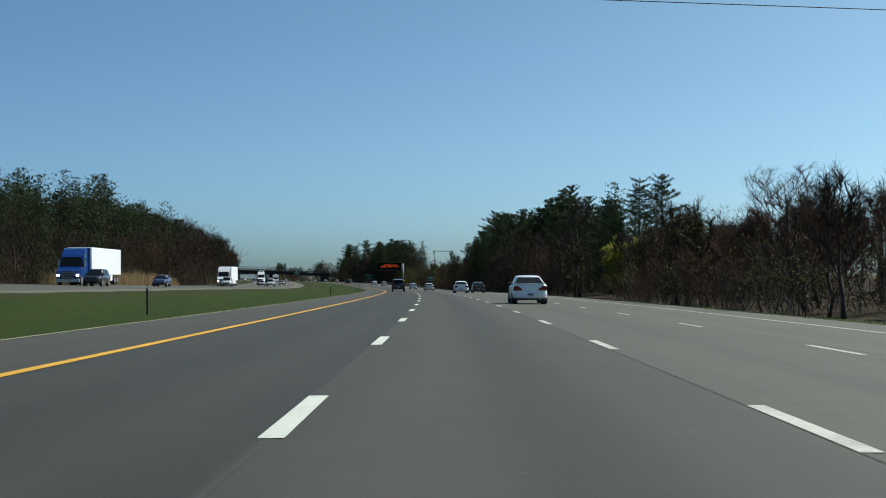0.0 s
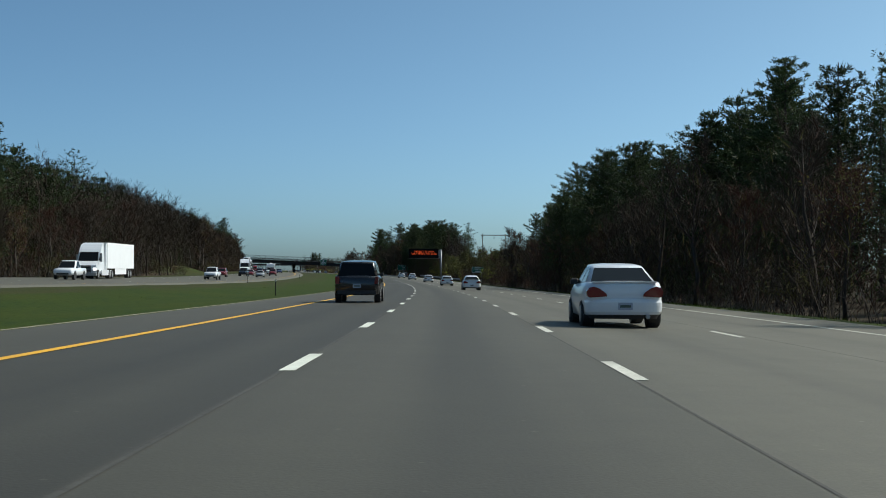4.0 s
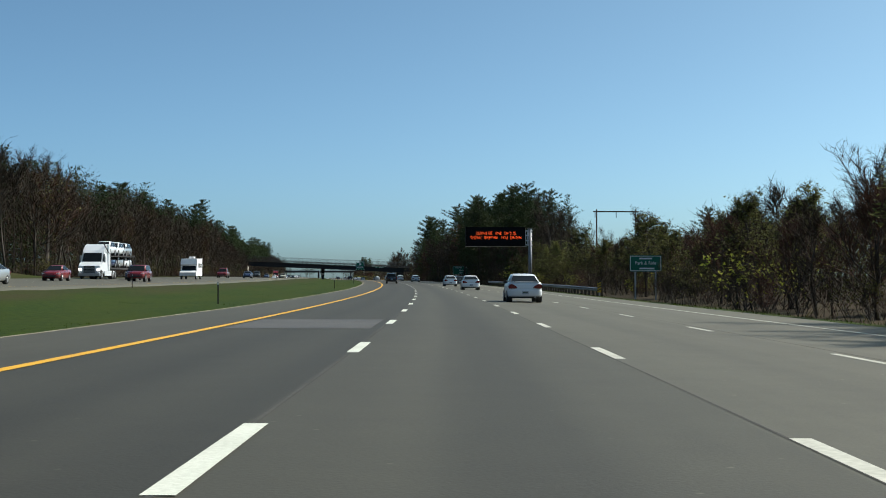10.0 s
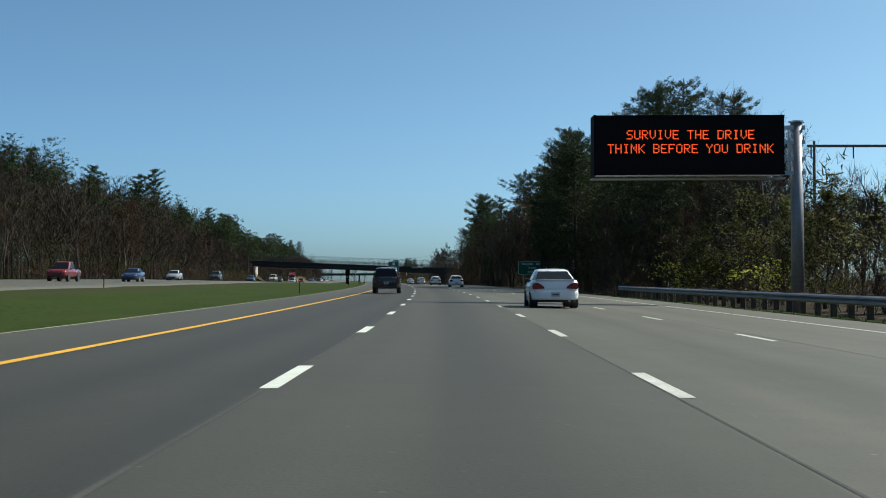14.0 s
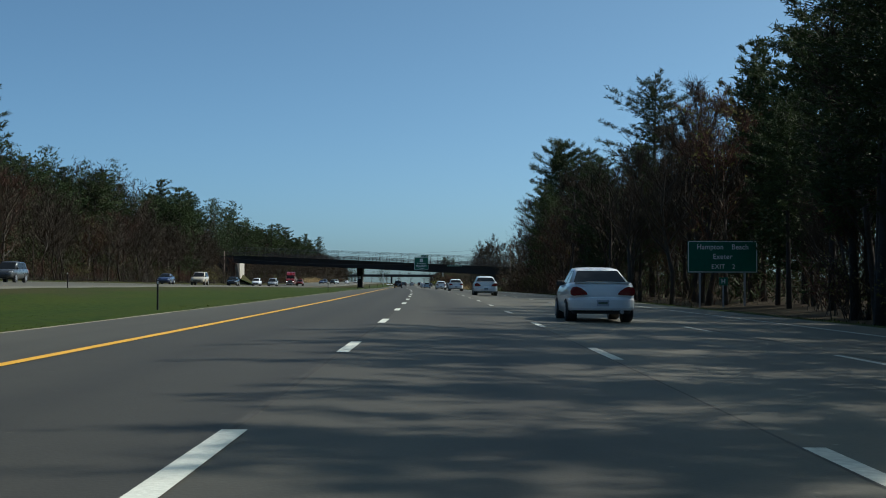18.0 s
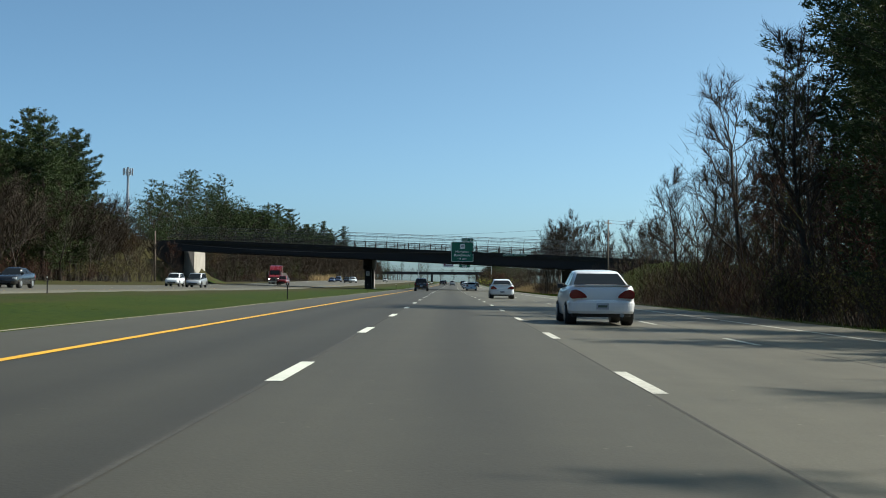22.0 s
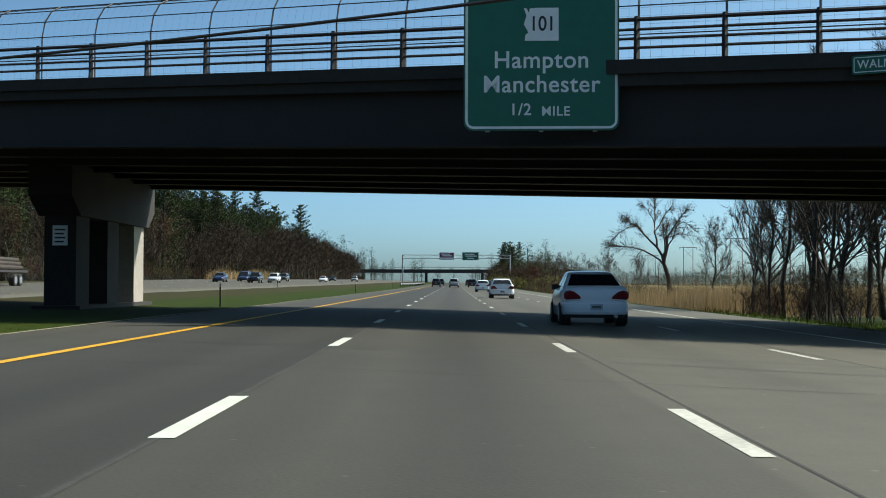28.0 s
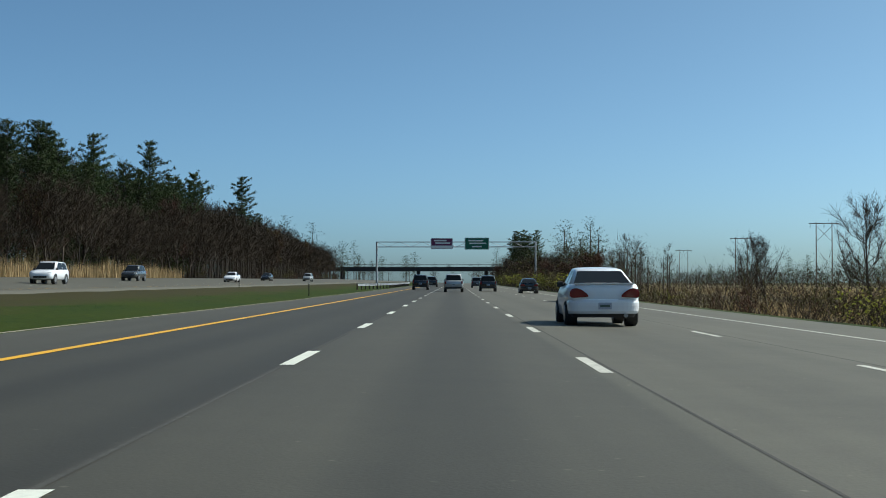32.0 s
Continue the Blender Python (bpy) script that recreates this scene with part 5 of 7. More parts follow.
random.seed(11)


def blocked(s, d):
    """Places kept free: the bridge's banks, roads and what must stay open."""
    u, v = bridge_uv(s, d)
    return (-16 < v < 30 and 14 < u < 200) or (-7 < v < 30 and -200 < u < -40) or (-56 < d < -43 and 436 < s < 490)


def edge_of_woods(s):
    """The woods stand back before the destination panel, so that traffic can read it."""
    return 22.5 * (s - 548) / 120 + 2.0 if 596 < s < 669 else 0.0


# right-hand woods: (from, to, nearest offset, share of pines, height of bare trees, height of pines)
RIGHT = [(62, 106, 15.5, 0.0, 0.49, 0.4), (106, 124, 16.5, 0.0, 0.49, 0.4), (124, 140, 19.5, 0.1, 0.49, 0.45), (140, 168, 24, 0.2, 0.49, 0.5), (168, 176, 17, 0.1, 0.46, 0.42), (176, 192, 16.0, 0.7, 0.62, 0.68), (192, 215, 16.0, 0.8, 0.66, 0.8), (215, 228, 15.0, 0.9, 0.7, 0.92), (228.2, 345, 15.0, 0.85, 0.7, 0.89), (345, 368, 16.0, 0.7, 0.7, 0.85),
         (368, 425, 18.0, 0.05, 0.47, 0.5), (425, 552, 21.0, 0.06, 0.46, 0.45), (552, 561, 17.0, 0.0, 0.6, 0.6), (561, 578, 17.0, 0.7, 0.7, 0.9), (578, 640, 16.0, 0.9, 0.75, 0.95), (640, 690, 14.5, 0.5, 0.8, 1.0), (690, 755, 15.0, 0.35, 0.85, 0.74), (755, 790, 15.5, 0.25, 0.85, 0.8), (790, 816, 16.5, 0.06, 0.72, 0.6)]
for a, b, near, pines, tall, high in RIGHT:
    s = a
    while s < b:
        for row, gap in ((0, 0.0), (1, 5.5)):
            d = near + gap + random.uniform(0, 3.5)
            ss = s + random.uniform(-1.5, 1.5)
            if random.random() < pines * (0.5 if row == 0 else 1.1) and not (552 <= a < 578 and row):
                plant(pick(PINES if row == 0 else FAR_PINES), ss, d + 3.5, random.uniform(0.85, 1.05) * high * ((0.66, 0.88) if a < 400 else (0.72, 1.0) if a < 560 or a > 780 else (0.88, 1.0))[row])
            elif tall < 0.5:
                plant(pick(SAPLINGS), ss, d, random.uniform(0.75, 1.1) * (tall / 0.43), 1.3)
            elif random.random() < 0.3:
                plant(pick(REDS), ss, d, random.uniform(0.85, 1.15) * tall, 1.25)
            else:
                plant(pick(BARES), ss, d, random.uniform(0.8, 1.2) * tall, 1.2)
        for row in range(2):
            d = near + 12 + row * 7 + random.uniform(-2, 3)
            conifer = random.random() < pines * 1.05 and not (540 < s < 600 and d > 27)
            far_plant(pick(PINES) if conifer else pick(SAPLINGS if tall < 0.5 else BARES), s + random.uniform(-3, 3), d, high * (0.74 if a < 228 else 0.92) if conifer else (tall / 0.4 if tall < 0.5 else tall))
        if random.random() < 0.9:
            plant(pick(SHRUBS if 370 < a < 540 else SHRUBS[:3]), s + random.uniform(-2, 2), near - 1.0 + random.uniform(-0.6, 1.5), random.uniform(0.6, 1.15))
        s += 6.6
# single landmarks on the right
plant(BARES[4], 76, 19.5, 0.64, 1.8)
plant(GREENS[0], 155, 22.0, 1.06, 1.12, 0.7, label="small round tree in bright yellow-green leaf before dark pines")
# tall front pines that shade the lanes: (station, offset, height)
FRONT = ((268, 21, 16), (276, 22, 16.5), (284, 20.5, 16.5), (293, 22, 17.5), (303, 23, 18), (313, 21.5, 12.5), (323, 22, 13.5), (333, 22.5, 16.5), (291, 16.0, 11.5), (300, 16.5, 9.5), (309, 17.5, 12), (356, 28, 21), (351, 24, 15.5), (358, 21, 13), (362, 24, 14.5), (346, 21, 12.5), (561, 18.5, 18), (568, 22, 19.5), (575, 21, 19.5), (581, 19, 18.5), (592, 15.6, 17.3), (597, 16.4, 18), (602, 15.8, 19), (606, 17, 19.6), (611, 16, 19.6), (616, 18.0, 17), (566, 26, 17.5),
         (624, 16.6, 16.6), (628, 15.8, 17), (633, 17.5, 17.5), (639, 18.5, 16.5), (659, 16, 13), (667, 16.5, 13.5), (700, 16, 13), (705, 16.2, 14), (729, 20, 14), (735, 19, 16), (742, 20, 17), (752, 15.8, 14.5), (757, 16.4, 15), (764, 19.5, 22), (769, 20.5, 22.5))
for i, (s, d, h) in enumerate(FRONT):
    # those before the destination panel carry their crowns high
    k = (3, 5)[i % 2] if 596 < s < 669 else i % 6
    plant(PINES[k], s, max(d, edge_of_woods(s) - 1.7), h / (20, 22, 19, 23, 17, 21)[k], 1.0, high=True)
plant(PINES[3], 181, 28.8, 0.68, 1.1)
plant(PINES[1], 178, 31.6, 0.72, 1.1)
for s, d, h in ((228, 25, 16), (235, 27, 17), (243, 29, 17.5), (250, 27, 18), (257, 30, 18), (264, 28, 18.5), (271, 32, 18.5)):
    plant(pick(FAR_PINES), s, d, h / 20, 1.1)
for s, d, k in ((436, 20, 1), (455, 24, 2), (478, 21, 1), (488, 27, 2), (505, 19.5, 1), (521, 20.0, 2), (398, 21, 2), (465, 31, 2), (412, 24, 1), (545, 18.5, 1), (374, 19, 2), (386, 22, 1), (404, 19.5, 2), (421, 21, 1), (430, 25, 2), (447, 20, 2), (462, 21.5, 1), (472, 26, 1), (496, 22, 2), (513, 23, 1), (530, 21, 1), (538, 19.5, 2)):
    plant(GREENS[k], s, d, random.uniform(0.58, 0.78), random.uniform(1.3, 1.7))
for s, d in ((546, 18.5), (533, 20.5), (400, 19), (442, 23)):
    plant(SHRUBS[3], s, d, random.uniform(1.2, 1.5), 1.4)
for i in range(12):
    plant(pick(REDS if i % 3 == 0 else BARES), 674 + i * 3.4, 19.5 + (i * 5 % 9), random.uniform(15, 17.5) / 13.5, 1.25)
plant(PINES[0], 468, 36, 0.5), plant(PINES[2], 505, 40, 0.55), plant(PINES[4], 440, 40, 0.6)
plant(PINES[1], 773, 25, 0.98), plant(PINES[3], 797, 22.5, 0.75), plant(PINES[5], 715, 23, 1.1, 1.1)
plant(BARES[2], 382, 19, 0.65, 1.35), plant(BARES[0], 450, 21.5, 0.62, 1.5)
for s, d in ((907, 20.5), (909, 22.5), (905, 22), (911, 24), (903, 24.5), (908, 25)):
    plant(SHRUBS[0], s, d, random.uniform(0.7, 0.95), 1.1)
# beyond the bridge
for s, d, k, z in ((962, 22, 3, 0.95), (966, 27, 1, 0.9), (968, 31, 3, 1.0), (972, 24.5, 1, 0.85), (975, 35, 0, 1.0), (978, 29, 3, 0.9), (983, 21, 1, 0.78), (986, 26, 3, 0.8)):
    plant(BARES[k], s, d + 4, z * 1.05, 1.0)
for s, d, z in ((958, 18.5, 0.95), (961, 20, 1.0), (964, 19, 0.9), (966, 21.5, 1.0), (969, 18.2, 0.8), (972, 22.5, 1.05), (975, 20.5, 0.95), (978, 23.5, 1.0), (981, 20, 0.75), (984, 24.5, 0.95), (988, 22.5, 0.7), (976, 26, 1.0), (970, 25, 1.05), (963, 23, 1.0)):
    plant(pick(BARES), s, d, z * random.uniform(0.95, 1.1), 0.9)
for i in range(7):
    plant(SHRUBS[i % 2], 958 + i * 3.4, 17.5 + random.uniform(0, 3), random.uniform(0.7, 1.0), 1.2)
for i in range(4):
    plant(pick(BARES), 968 + i * 8, 36 + random.uniform(0, 10), random.uniform(1.0, 1.2), 1.2)
plant(FAR_PINES[0], 1134, -53, 1.2, 1.1), plant(FAR_PINES[1], 1116, -54.5, 1.1, 1.1), plant(FAR_PINES[2], 1106, -56, 1.3, 1.1)
for s, h in ((1184, 18.5), (1190, 19), (1196, 19.5), (1204, 20), (1212, 19.5), (1220, 20.5), (1228, 21), (1238, 22), (1247, 21), (1257, 23), (1268, 22.5), (1279, 21), (1308, 26.5), (1366, 25)):
    plant(pick(FAR_PINES), s, -53.5 - random.uniform(0, 3), h / 20.2, 1.0)
for i in range(24):
    plant(pick(FAR_BARES), 1182 + i * 4.8 + random.uniform(-1.5, 1.5), -49.8 - random.uniform(0, 2), random.uniform(0.8, 1.0), 1.3)
for i in range(50):
    s = 1292 + i * 5.2
    for k in range(3):
        far_plant(pick(FAR_BARES), s + random.uniform(-2, 2), -49.5 - random.uniform(0, 6), random.uniform(1.0, 1.2) * (1.0 if s < 1430 else 0.85), 1.5)
for s, d, h in ((878, -53, 22), (884, -54, 21), (890, -53, 21), (896, -54, 20), (902, -54.5, 19)):
    plant(pick(FAR_PINES), s, d, h / 20, 1.1)
for s in (893, 898, 902, 906, 910, 914, 918):
    plant(pick(FAR_BARES), s, -51 - random.uniform(0, 4), random.uniform(0.85, 1.05), 1.3)
    plant(pick(SHRUBS[:3]), s + 2, -49.5 - random.uniform(0, 2), random.uniform(0.9, 1.3), 1.2)
plant(BARES[2], 1068, 34.5, 0.92, 1.15)
plant(BARES[1], 172, 19.5, 0.82, 1.4, label="tall leafless tree standing above young pines")
lone_tree(1068, 28.8)
plant(BARES[2], 1096, 23.8, 0.6, 1.25), plant(BARES[4], 1080, 26.1, 0.5, 1.0), plant(BARES[4], 1110, 20.0, 0.42, 1.2), plant(BARES[0], 1126, 25.0, 0.45, 1.2)
for i in range(36):
    s = 1022 + i * 5.6 + random.uniform(-3, 3)
    plant(pick(SHRUBS), s, 15.2 + random.uniform(0, 5), random.uniform(0.35, 0.85), 1.3)
for i in range(5):
    plant(SHRUBS[0], 956 + i * 3.5, 17 + random.uniform(0, 5), 0.9)
for i in range(34):
    s = 1185 + i * 9
    plant(pick(SAPLINGS), s, 15.5 + random.uniform(0, 5), random.uniform(0.75, 1.05) * (1 + 0.25 * (s > 1300)), 1.6)
    plant(SHRUBS[2 if i % 3 else 3], s + random.uniform(1, 5), 14.5 + random.uniform(0, 3), random.uniform(0.9, 1.3), 1.4)
for s, d, z in ((1440, 24, 0.92), (1452, 27, 0.85), (1466, 21, 0.95), (1474, 24, 1.0), (1490, 22, 0.9)):
    plant(pick(FAR_PINES), s, d, z)
for i in range(90):
    s, d = random.uniform(1120, 1900), random.uniform(115, 250)
    far_plant(pick(PINES) if random.random() < 0.2 else pick(BARES), s, d, 0.55, 1.4)
for i in range(40):
    far_plant(pick(BARES), random.uniform(1250, 1800), random.uniform(22, 60), 0.75)
# a wood of bare trees round the far pines, with olive bushes before it
for i in range(80):
    far_plant(pick(BARES), random.uniform(1400, 1620), random.uniform(20, 45), random.uniform(0.75, 1.0), 1.5)
for i in range(44):
    plant(SHRUBS[(2, 2, 1, 3)[i % 4]], 1192 + i * 5.2 + random.uniform(-2, 2), 15.5 + random.uniform(0, 7), random.uniform(1.2, 1.7), 1.4)

# left-hand woods: pines behind a band of bare trees
LEFT_TOP = ([120, 160, 192, 224, 256, 300, 350, 383, 400, 447, 478, 510, 541, 573, 605, 660, 700, 732, 765, 796, 827, 857, 888, 920, 1000, 1072, 1103, 1135, 1167, 1250, 1430, 1580],
            [15, 15, 14, 12.8, 14.5, 15, 17, 18, 17, 18, 17.5, 17.5, 16.5, 16, 17, 17.5, 18.5, 18, 16.5, 17, 18, 19, 17, 12, 10.5, 18, 20, 19, 17.5, 18, 17, 12.5])
# stretches: (from, to, share of pines, height of the bare front row against the wood's)
LEFT = [(120, 215, 0.75, 0.62), (215, 330, 0.7, 0.68), (330, 395, 0.45, 0.85), (395, 525, 0.02, 0.95), (525, 640, 0.3, 0.85), (640, 700, 0.4, 0.8), (700, 765, 0.35, 0.9), (765, 945, 0.6, 0.75), (985, 1090, 0.55, 0.7), (1090, 1250, 0.6, 0.7), (1250, 1430, 0.15, 0.9), (1430, 1580, 0.12, 0.9)]


def sized(kind, s, d, h, wide=1.0, place=None):
    """A tree of the far side, h metres high."""
    top = max(v[:, 2].max() for v, _ in kind[1])
    (place or plant)(kind, s, d, h / top, wide)


for a, b, pines, low in LEFT:
    s = a
    while s < b:
        ss = s + random.uniform(-2, 2)
        top = float(np.interp(ss, *LEFT_TOP))
        d = -49.5 - random.uniform(0, 5)
        if not blocked(ss, d):
            sized(pick(FAR_BARES) if random.random() < (0.4 if 235 < ss < 330 else 0.8) else pick(REDS), ss, d, top * low * random.uniform(0.85, 1.05), 1.3)
            if random.random() < 0.6:
                plant(pick(SHRUBS[:3]), ss + 2, -47.8 - random.uniform(0, 2), random.uniform(0.7, 1.2))
        d2 = -57 - random.uniform(0, 7)
        if not blocked(ss + 3, d2):
            if random.random() < pines * 1.25:
                sized(pick(FAR_PINES), ss + 3, d2 - 2, top * random.uniform(0.86, 1.04) * (2 - d2) / 51, 1.2)
            else:
                sized(pick(FAR_BARES), ss + 3, d2, top * random.uniform(0.9, 1.04) * -d2 / 51, 1.15, far_plant)
        for row in range(3):
            d3 = -64 - row * 7 + random.uniform(-3, 3)
            if not blocked(ss, d3):
                sized(pick(FAR_PINES) if random.random() < pines * 1.2 else pick(FAR_BARES), ss + random.uniform(-3, 3), d3, top * random.uniform(0.9, 1.02) * -d3 / 51, 1.2, far_plant)
        s += 6.6
plant(BARES[1], 556, 25, 1.05, 1.2), plant(BARES[4], 553, 27, 1.1, 1.2), plant(BARES[1], 546, 24, 0.82, 1.3), plant(BARES[3], 551, 26, 0.9, 1.4), plant(BARES[0], 549, 21, 0.8, 1.3)
plant(FAR_PINES[0], 729, -55.5, 1.12, 1.1), plant(FAR_PINES[1], 742, -54.5, 1.1, 1.05)
for s, d, z in ((886, -58, 1.08), (894, -60, 1.12), (902, -58, 1.08), (910, -61, 1.1), (918, -63, 1.0)):
    plant(pick(FAR_PINES), s, d, z, 1.1)
for i in range(60):
    far_plant(pick(PINES) if random.random() < 0.5 else pick(BARES), random.uniform(1000, 1150), random.uniform(-150, -95), 0.85)
for i in range(150):
    far_plant(pick(BARES + PINES[:2]), random.uniform(1720, 1900), random.uniform(-330, 330), 0.75, 1.6)
for i in range(70):
    far_plant(pick(BARES + PINES[:1]), random.uniform(1240, 1640), random.uniform(-62, -50), 1.0, 1.3)
for i in range(70):
    far_plant(pick(BARES + PINES[:1]), random.uniform(1200, 1640), random.uniform(19, 34), 0.5 + 0.16 * (i % 2), 1.3)
for i in range(80):
    s = random.uniform(1500, 2100)
    far_plant(pick(BARES + PINES[:2]), s, random.uniform(-75, -48) if i % 2 else random.uniform(20, 60), 0.9)


def far_woods(name, members, label):
    """The woods behind the front trees, joined, each thinned to what shows from the road."""
    rng = np.random.default_rng(5)
    by = {}
    stems = Geo()
    for (root, groups, trunk), s, d, size, wide in members:
        p, a = spot(s, d, terrain(s, d) - 0.1), rng.uniform(0, 6.28)
        rot = np.array([[math.cos(a), -math.sin(a), 0], [math.sin(a), math.cos(a), 0], [0, 0, 1]])
        for v, m in groups:
            t = v.reshape(-1, 3, 3)
            t = t[rng.random(len(t)) < ((2900 if 0 < d < 45 and s < 830 else 1900 if -160 < d < 0 and s < 1300 else 1100) / len(t) if m is NEEDLES else 620 / len(t))]
            c = t.mean(1, keepdims=True)
            t = c + (t - c) * ((1.15 if -75 < d < 45 else 1.4) if m is NEEDLES else 1.4)
            by.setdefault(m.name, (m, []))[1].append((t.reshape(-1, 3) * np.array([size * wide, size * wide, size])) @ rot.T + np.array(p))
        h = groups[0][0][:, 2].max() * size * (0.85 if groups[0][1] is NEEDLES else 0.7)
        stems.tube([p, p + Vector((0, 0, h))], [0.2, 0.06], 4, cap=False)
    me = tri_mesh(name, [(np.concatenate(vs), m) for m, vs in by.values()])
    ob = tagged(new(name, me), label, "woods", kind="stuff")
    st = part("woodland_stems", stems, BARK)
    tagged(st, "grey stems of the deeper woodland trees", "woods", kind="stuff")
    return ob


far_woods("far_woods", [f for f in FAR if f[2] > 0], "mixed pine and bare hardwood woods behind the roadside trees")
far_woods("far_woods", [f for f in FAR if f[2] < 0], "mixed pine and bare hardwood woods beyond the far carriageway")


def blades(name, count, area, length, width, material, label, category, lean=0.25, seed=3):
    """Upright stalks scattered over (s0, s1, d0, d1)."""
    rng = np.random.default_rng(seed)
    s0, s1, d0, d1 = area
    S, D_ = rng.uniform(s0, s1, count), rng.uniform(d0, d1, count)
    P = np.array([spot(s, d, terrain(s, d) + 0.07 * noise.noise((s * 0.12, d * 0.3, 3.0)) - 0.03) for s, d in zip(S, D_)])
    clump = np.array([0.78 + 0.45 * noise.noise((s * 0.25, d * 0.35, 7.0)) + 0.35 * noise.noise((s * 0.06, d * 0.1, 2.0)) for s, d in zip(S, D_)])
    if length > 2:
        clump *= np.array([min(1.0, max(0.25, (d - d0) / 5 + 0.45 + 0.6 * noise.noise((s * 0.13, 0.0, 5.0)))) if d0 > 0 else 1.0 for s, d in zip(S, D_)])
    w = rng.normal(0, lean, (count, 3))
    w[:, 2] = 1
    v = spikes(rng, P, w, rng.uniform(length * 0.6, length, count) * clump, width * rng.uniform(0.6, 1.2, count))
    return tagged(new(name, tri_mesh(name, [(v, material)])), label, category, kind="stuff")


def brush(name, count, areas, height, label, seed, wide=1.0):
    """Tangled twigs, saplings and briars that fill the woods' edge."""
    rng = np.random.default_rng(seed)
    P, D, L, W = [], [], [], []
    total = sum(b - a for a, b, *_ in areas)
    for s0, s1, d0, d1, tall in areas:
        n = int(count * (s1 - s0) / total)
        S, F = rng.uniform(s0, s1, n), rng.uniform(0, 1, n)
        O = d0 + (d1 - d0) * F
        lump = np.array([0.55 + 0.9 * (0.5 + noise.noise((s * 0.16, d * 0.12, 1.0))) for s, d in zip(S, O)])
        up = rng.uniform(0, 1, n) ** 1.25 * height * tall * lump
        keep = [not blocked(s, d) and not 0 < d < edge_of_woods(s) - 1.0 for s, d in zip(S, O)]
        P.append(np.array([np.array(spot(s, d, terrain(s, d) + u)) for s, d, u in zip(S, O, up)])[keep])
        D.append(unit(rng, n, 1.2)[keep])
        L.append((rng.uniform(0.35, 1.3, n) * (0.6 + 0.4 * tall))[keep])
        W.append(rng.uniform(0.014, 0.036, n)[keep] * wide)
    P, D, L, W = (np.concatenate(q) for q in (P, D, L, W))
    red = rng.random(len(P)) < 0.3
    green = rng.random(len(P)) < 0.09
    groups = [(spikes(rng, P[k], D[k], L[k], W[k]), m) for k, m in ((~red & ~green, TWIGS), (red & ~green, RED_TWIGS), (green, OLIVE_LEAVES))]
    return tagged(new(name, tri_mesh(name, groups)), label, "underbrush", kind="stuff")



def thicket(name, areas, label, seed):
    """Dense saplings and shaded undergrowth deeper in the woods: (from, to, offsets, height, share of young pines)."""
    rng = np.random.default_rng(seed)
    by = {}
    for s0, s1, d0, d1, h, green in areas:
        n = int((s1 - s0) * h * (21 if s0 < 1000 else 12))
        S, O = rng.uniform(s0, s1, n), rng.uniform(d0, d1, n)
        lump = np.array([0.6 + 0.8 * (0.5 + noise.noise((s * 0.11, d * 0.1, 4.0))) for s, d in zip(S, O)])
        up = rng.uniform(0, 1, n) * h * lump
        keep = np.array([not blocked(s, d) for s, d in zip(S, O)])
        P = np.array([np.array(spot(s, d, terrain(s, d) + u)) for s, d, u in zip(S, O, up)])
        kind = rng.random(n)
        for m, k in ((NEEDLES, kind < green), (TWIGS, (kind >= green) & (kind < green + (1 - green) * 0.7)), (RED_TWIGS, kind >= green + (1 - green) * 0.7)):
            k = k & keep
            if k.any():
                c = int(k.sum())
                by.setdefault(m.name, (m, []))[1].append(spikes(rng, P[k], unit(rng, c, 0.5), rng.uniform(0.5, 1.2, c), rng.uniform(0.09, 0.19, c) if m is NEEDLES else rng.uniform(0.03, 0.07, c)))
    return tagged(new(name, tri_mesh(name, [(np.concatenate(v), m) for m, v in by.values()])), label, "underbrush", kind="stuff")


thicket("thicket", [(62, 106, 19, 30, 4.2, 0.1), (106, 176, 26, 34, 4.2, 0.1), (176, 215, 24, 32, 8, 0.5), (215, 368, 23, 32, 11, 0.7), (368, 552, 27, 38, 4, 0.15), (552, 640, 23, 32, 10, 0.6), (640, 790, 22, 32, 11, 0.45), (790, 820, 23, 32, 8, 0.3)],
        "shaded undergrowth deeper in the roadside woods", 31)
thicket("thicket", [(100, 300, -70, -58, 7, 0.25), (300, 640, -70, -58, 9, 0.12), (640, 915, -70, -58, 10, 0.35), (985, 1300, -70, -58, 9, 0.35), (1300, 1560, -70, -58, 7, 0.15)],
        "shaded undergrowth deeper in the far woods", 32)
thicket("thicket", [(1090, 1850, 110, 160, 6.5, 0.3), (1690, 1750, -300, 200, 9, 0.3), (1240, 1640, 20, 34, 6, 0.2)], "low far treeline beyond the marsh", 33)
brush("underbrush", 230000, [(62, 106, 15, 30, 0.62), (106, 124, 16, 30, 0.62), (124, 140, 19.5, 30, 0.62), (140, 168, 25, 32, 0.7), (168, 176, 17, 30, 0.62), (176, 345, 14, 30, 0.95), (345, 368, 16.5, 32, 0.95), (368, 425, 16.5, 32, 0.62), (425, 552, 19, 36, 0.55), (552, 790, 13.5, 30, 1.35), (790, 820, 15.5, 30, 0.95), (735, 824, 14.2, 20, 0.55), (735, 824, 15, 24, 0.4)], 6.5, "tangled brown underbrush along the woods' edge", 21)
brush("underbrush", 150000, [(100, 640, -66, -48, 1.5), (640, 915, -66, -48, 1.4), (985, 1300, -66, -48, 1.3), (1300, 1560, -66, -48, 0.8)], 7.5, "tangled brown underbrush below the far woods", 22, 1.7)
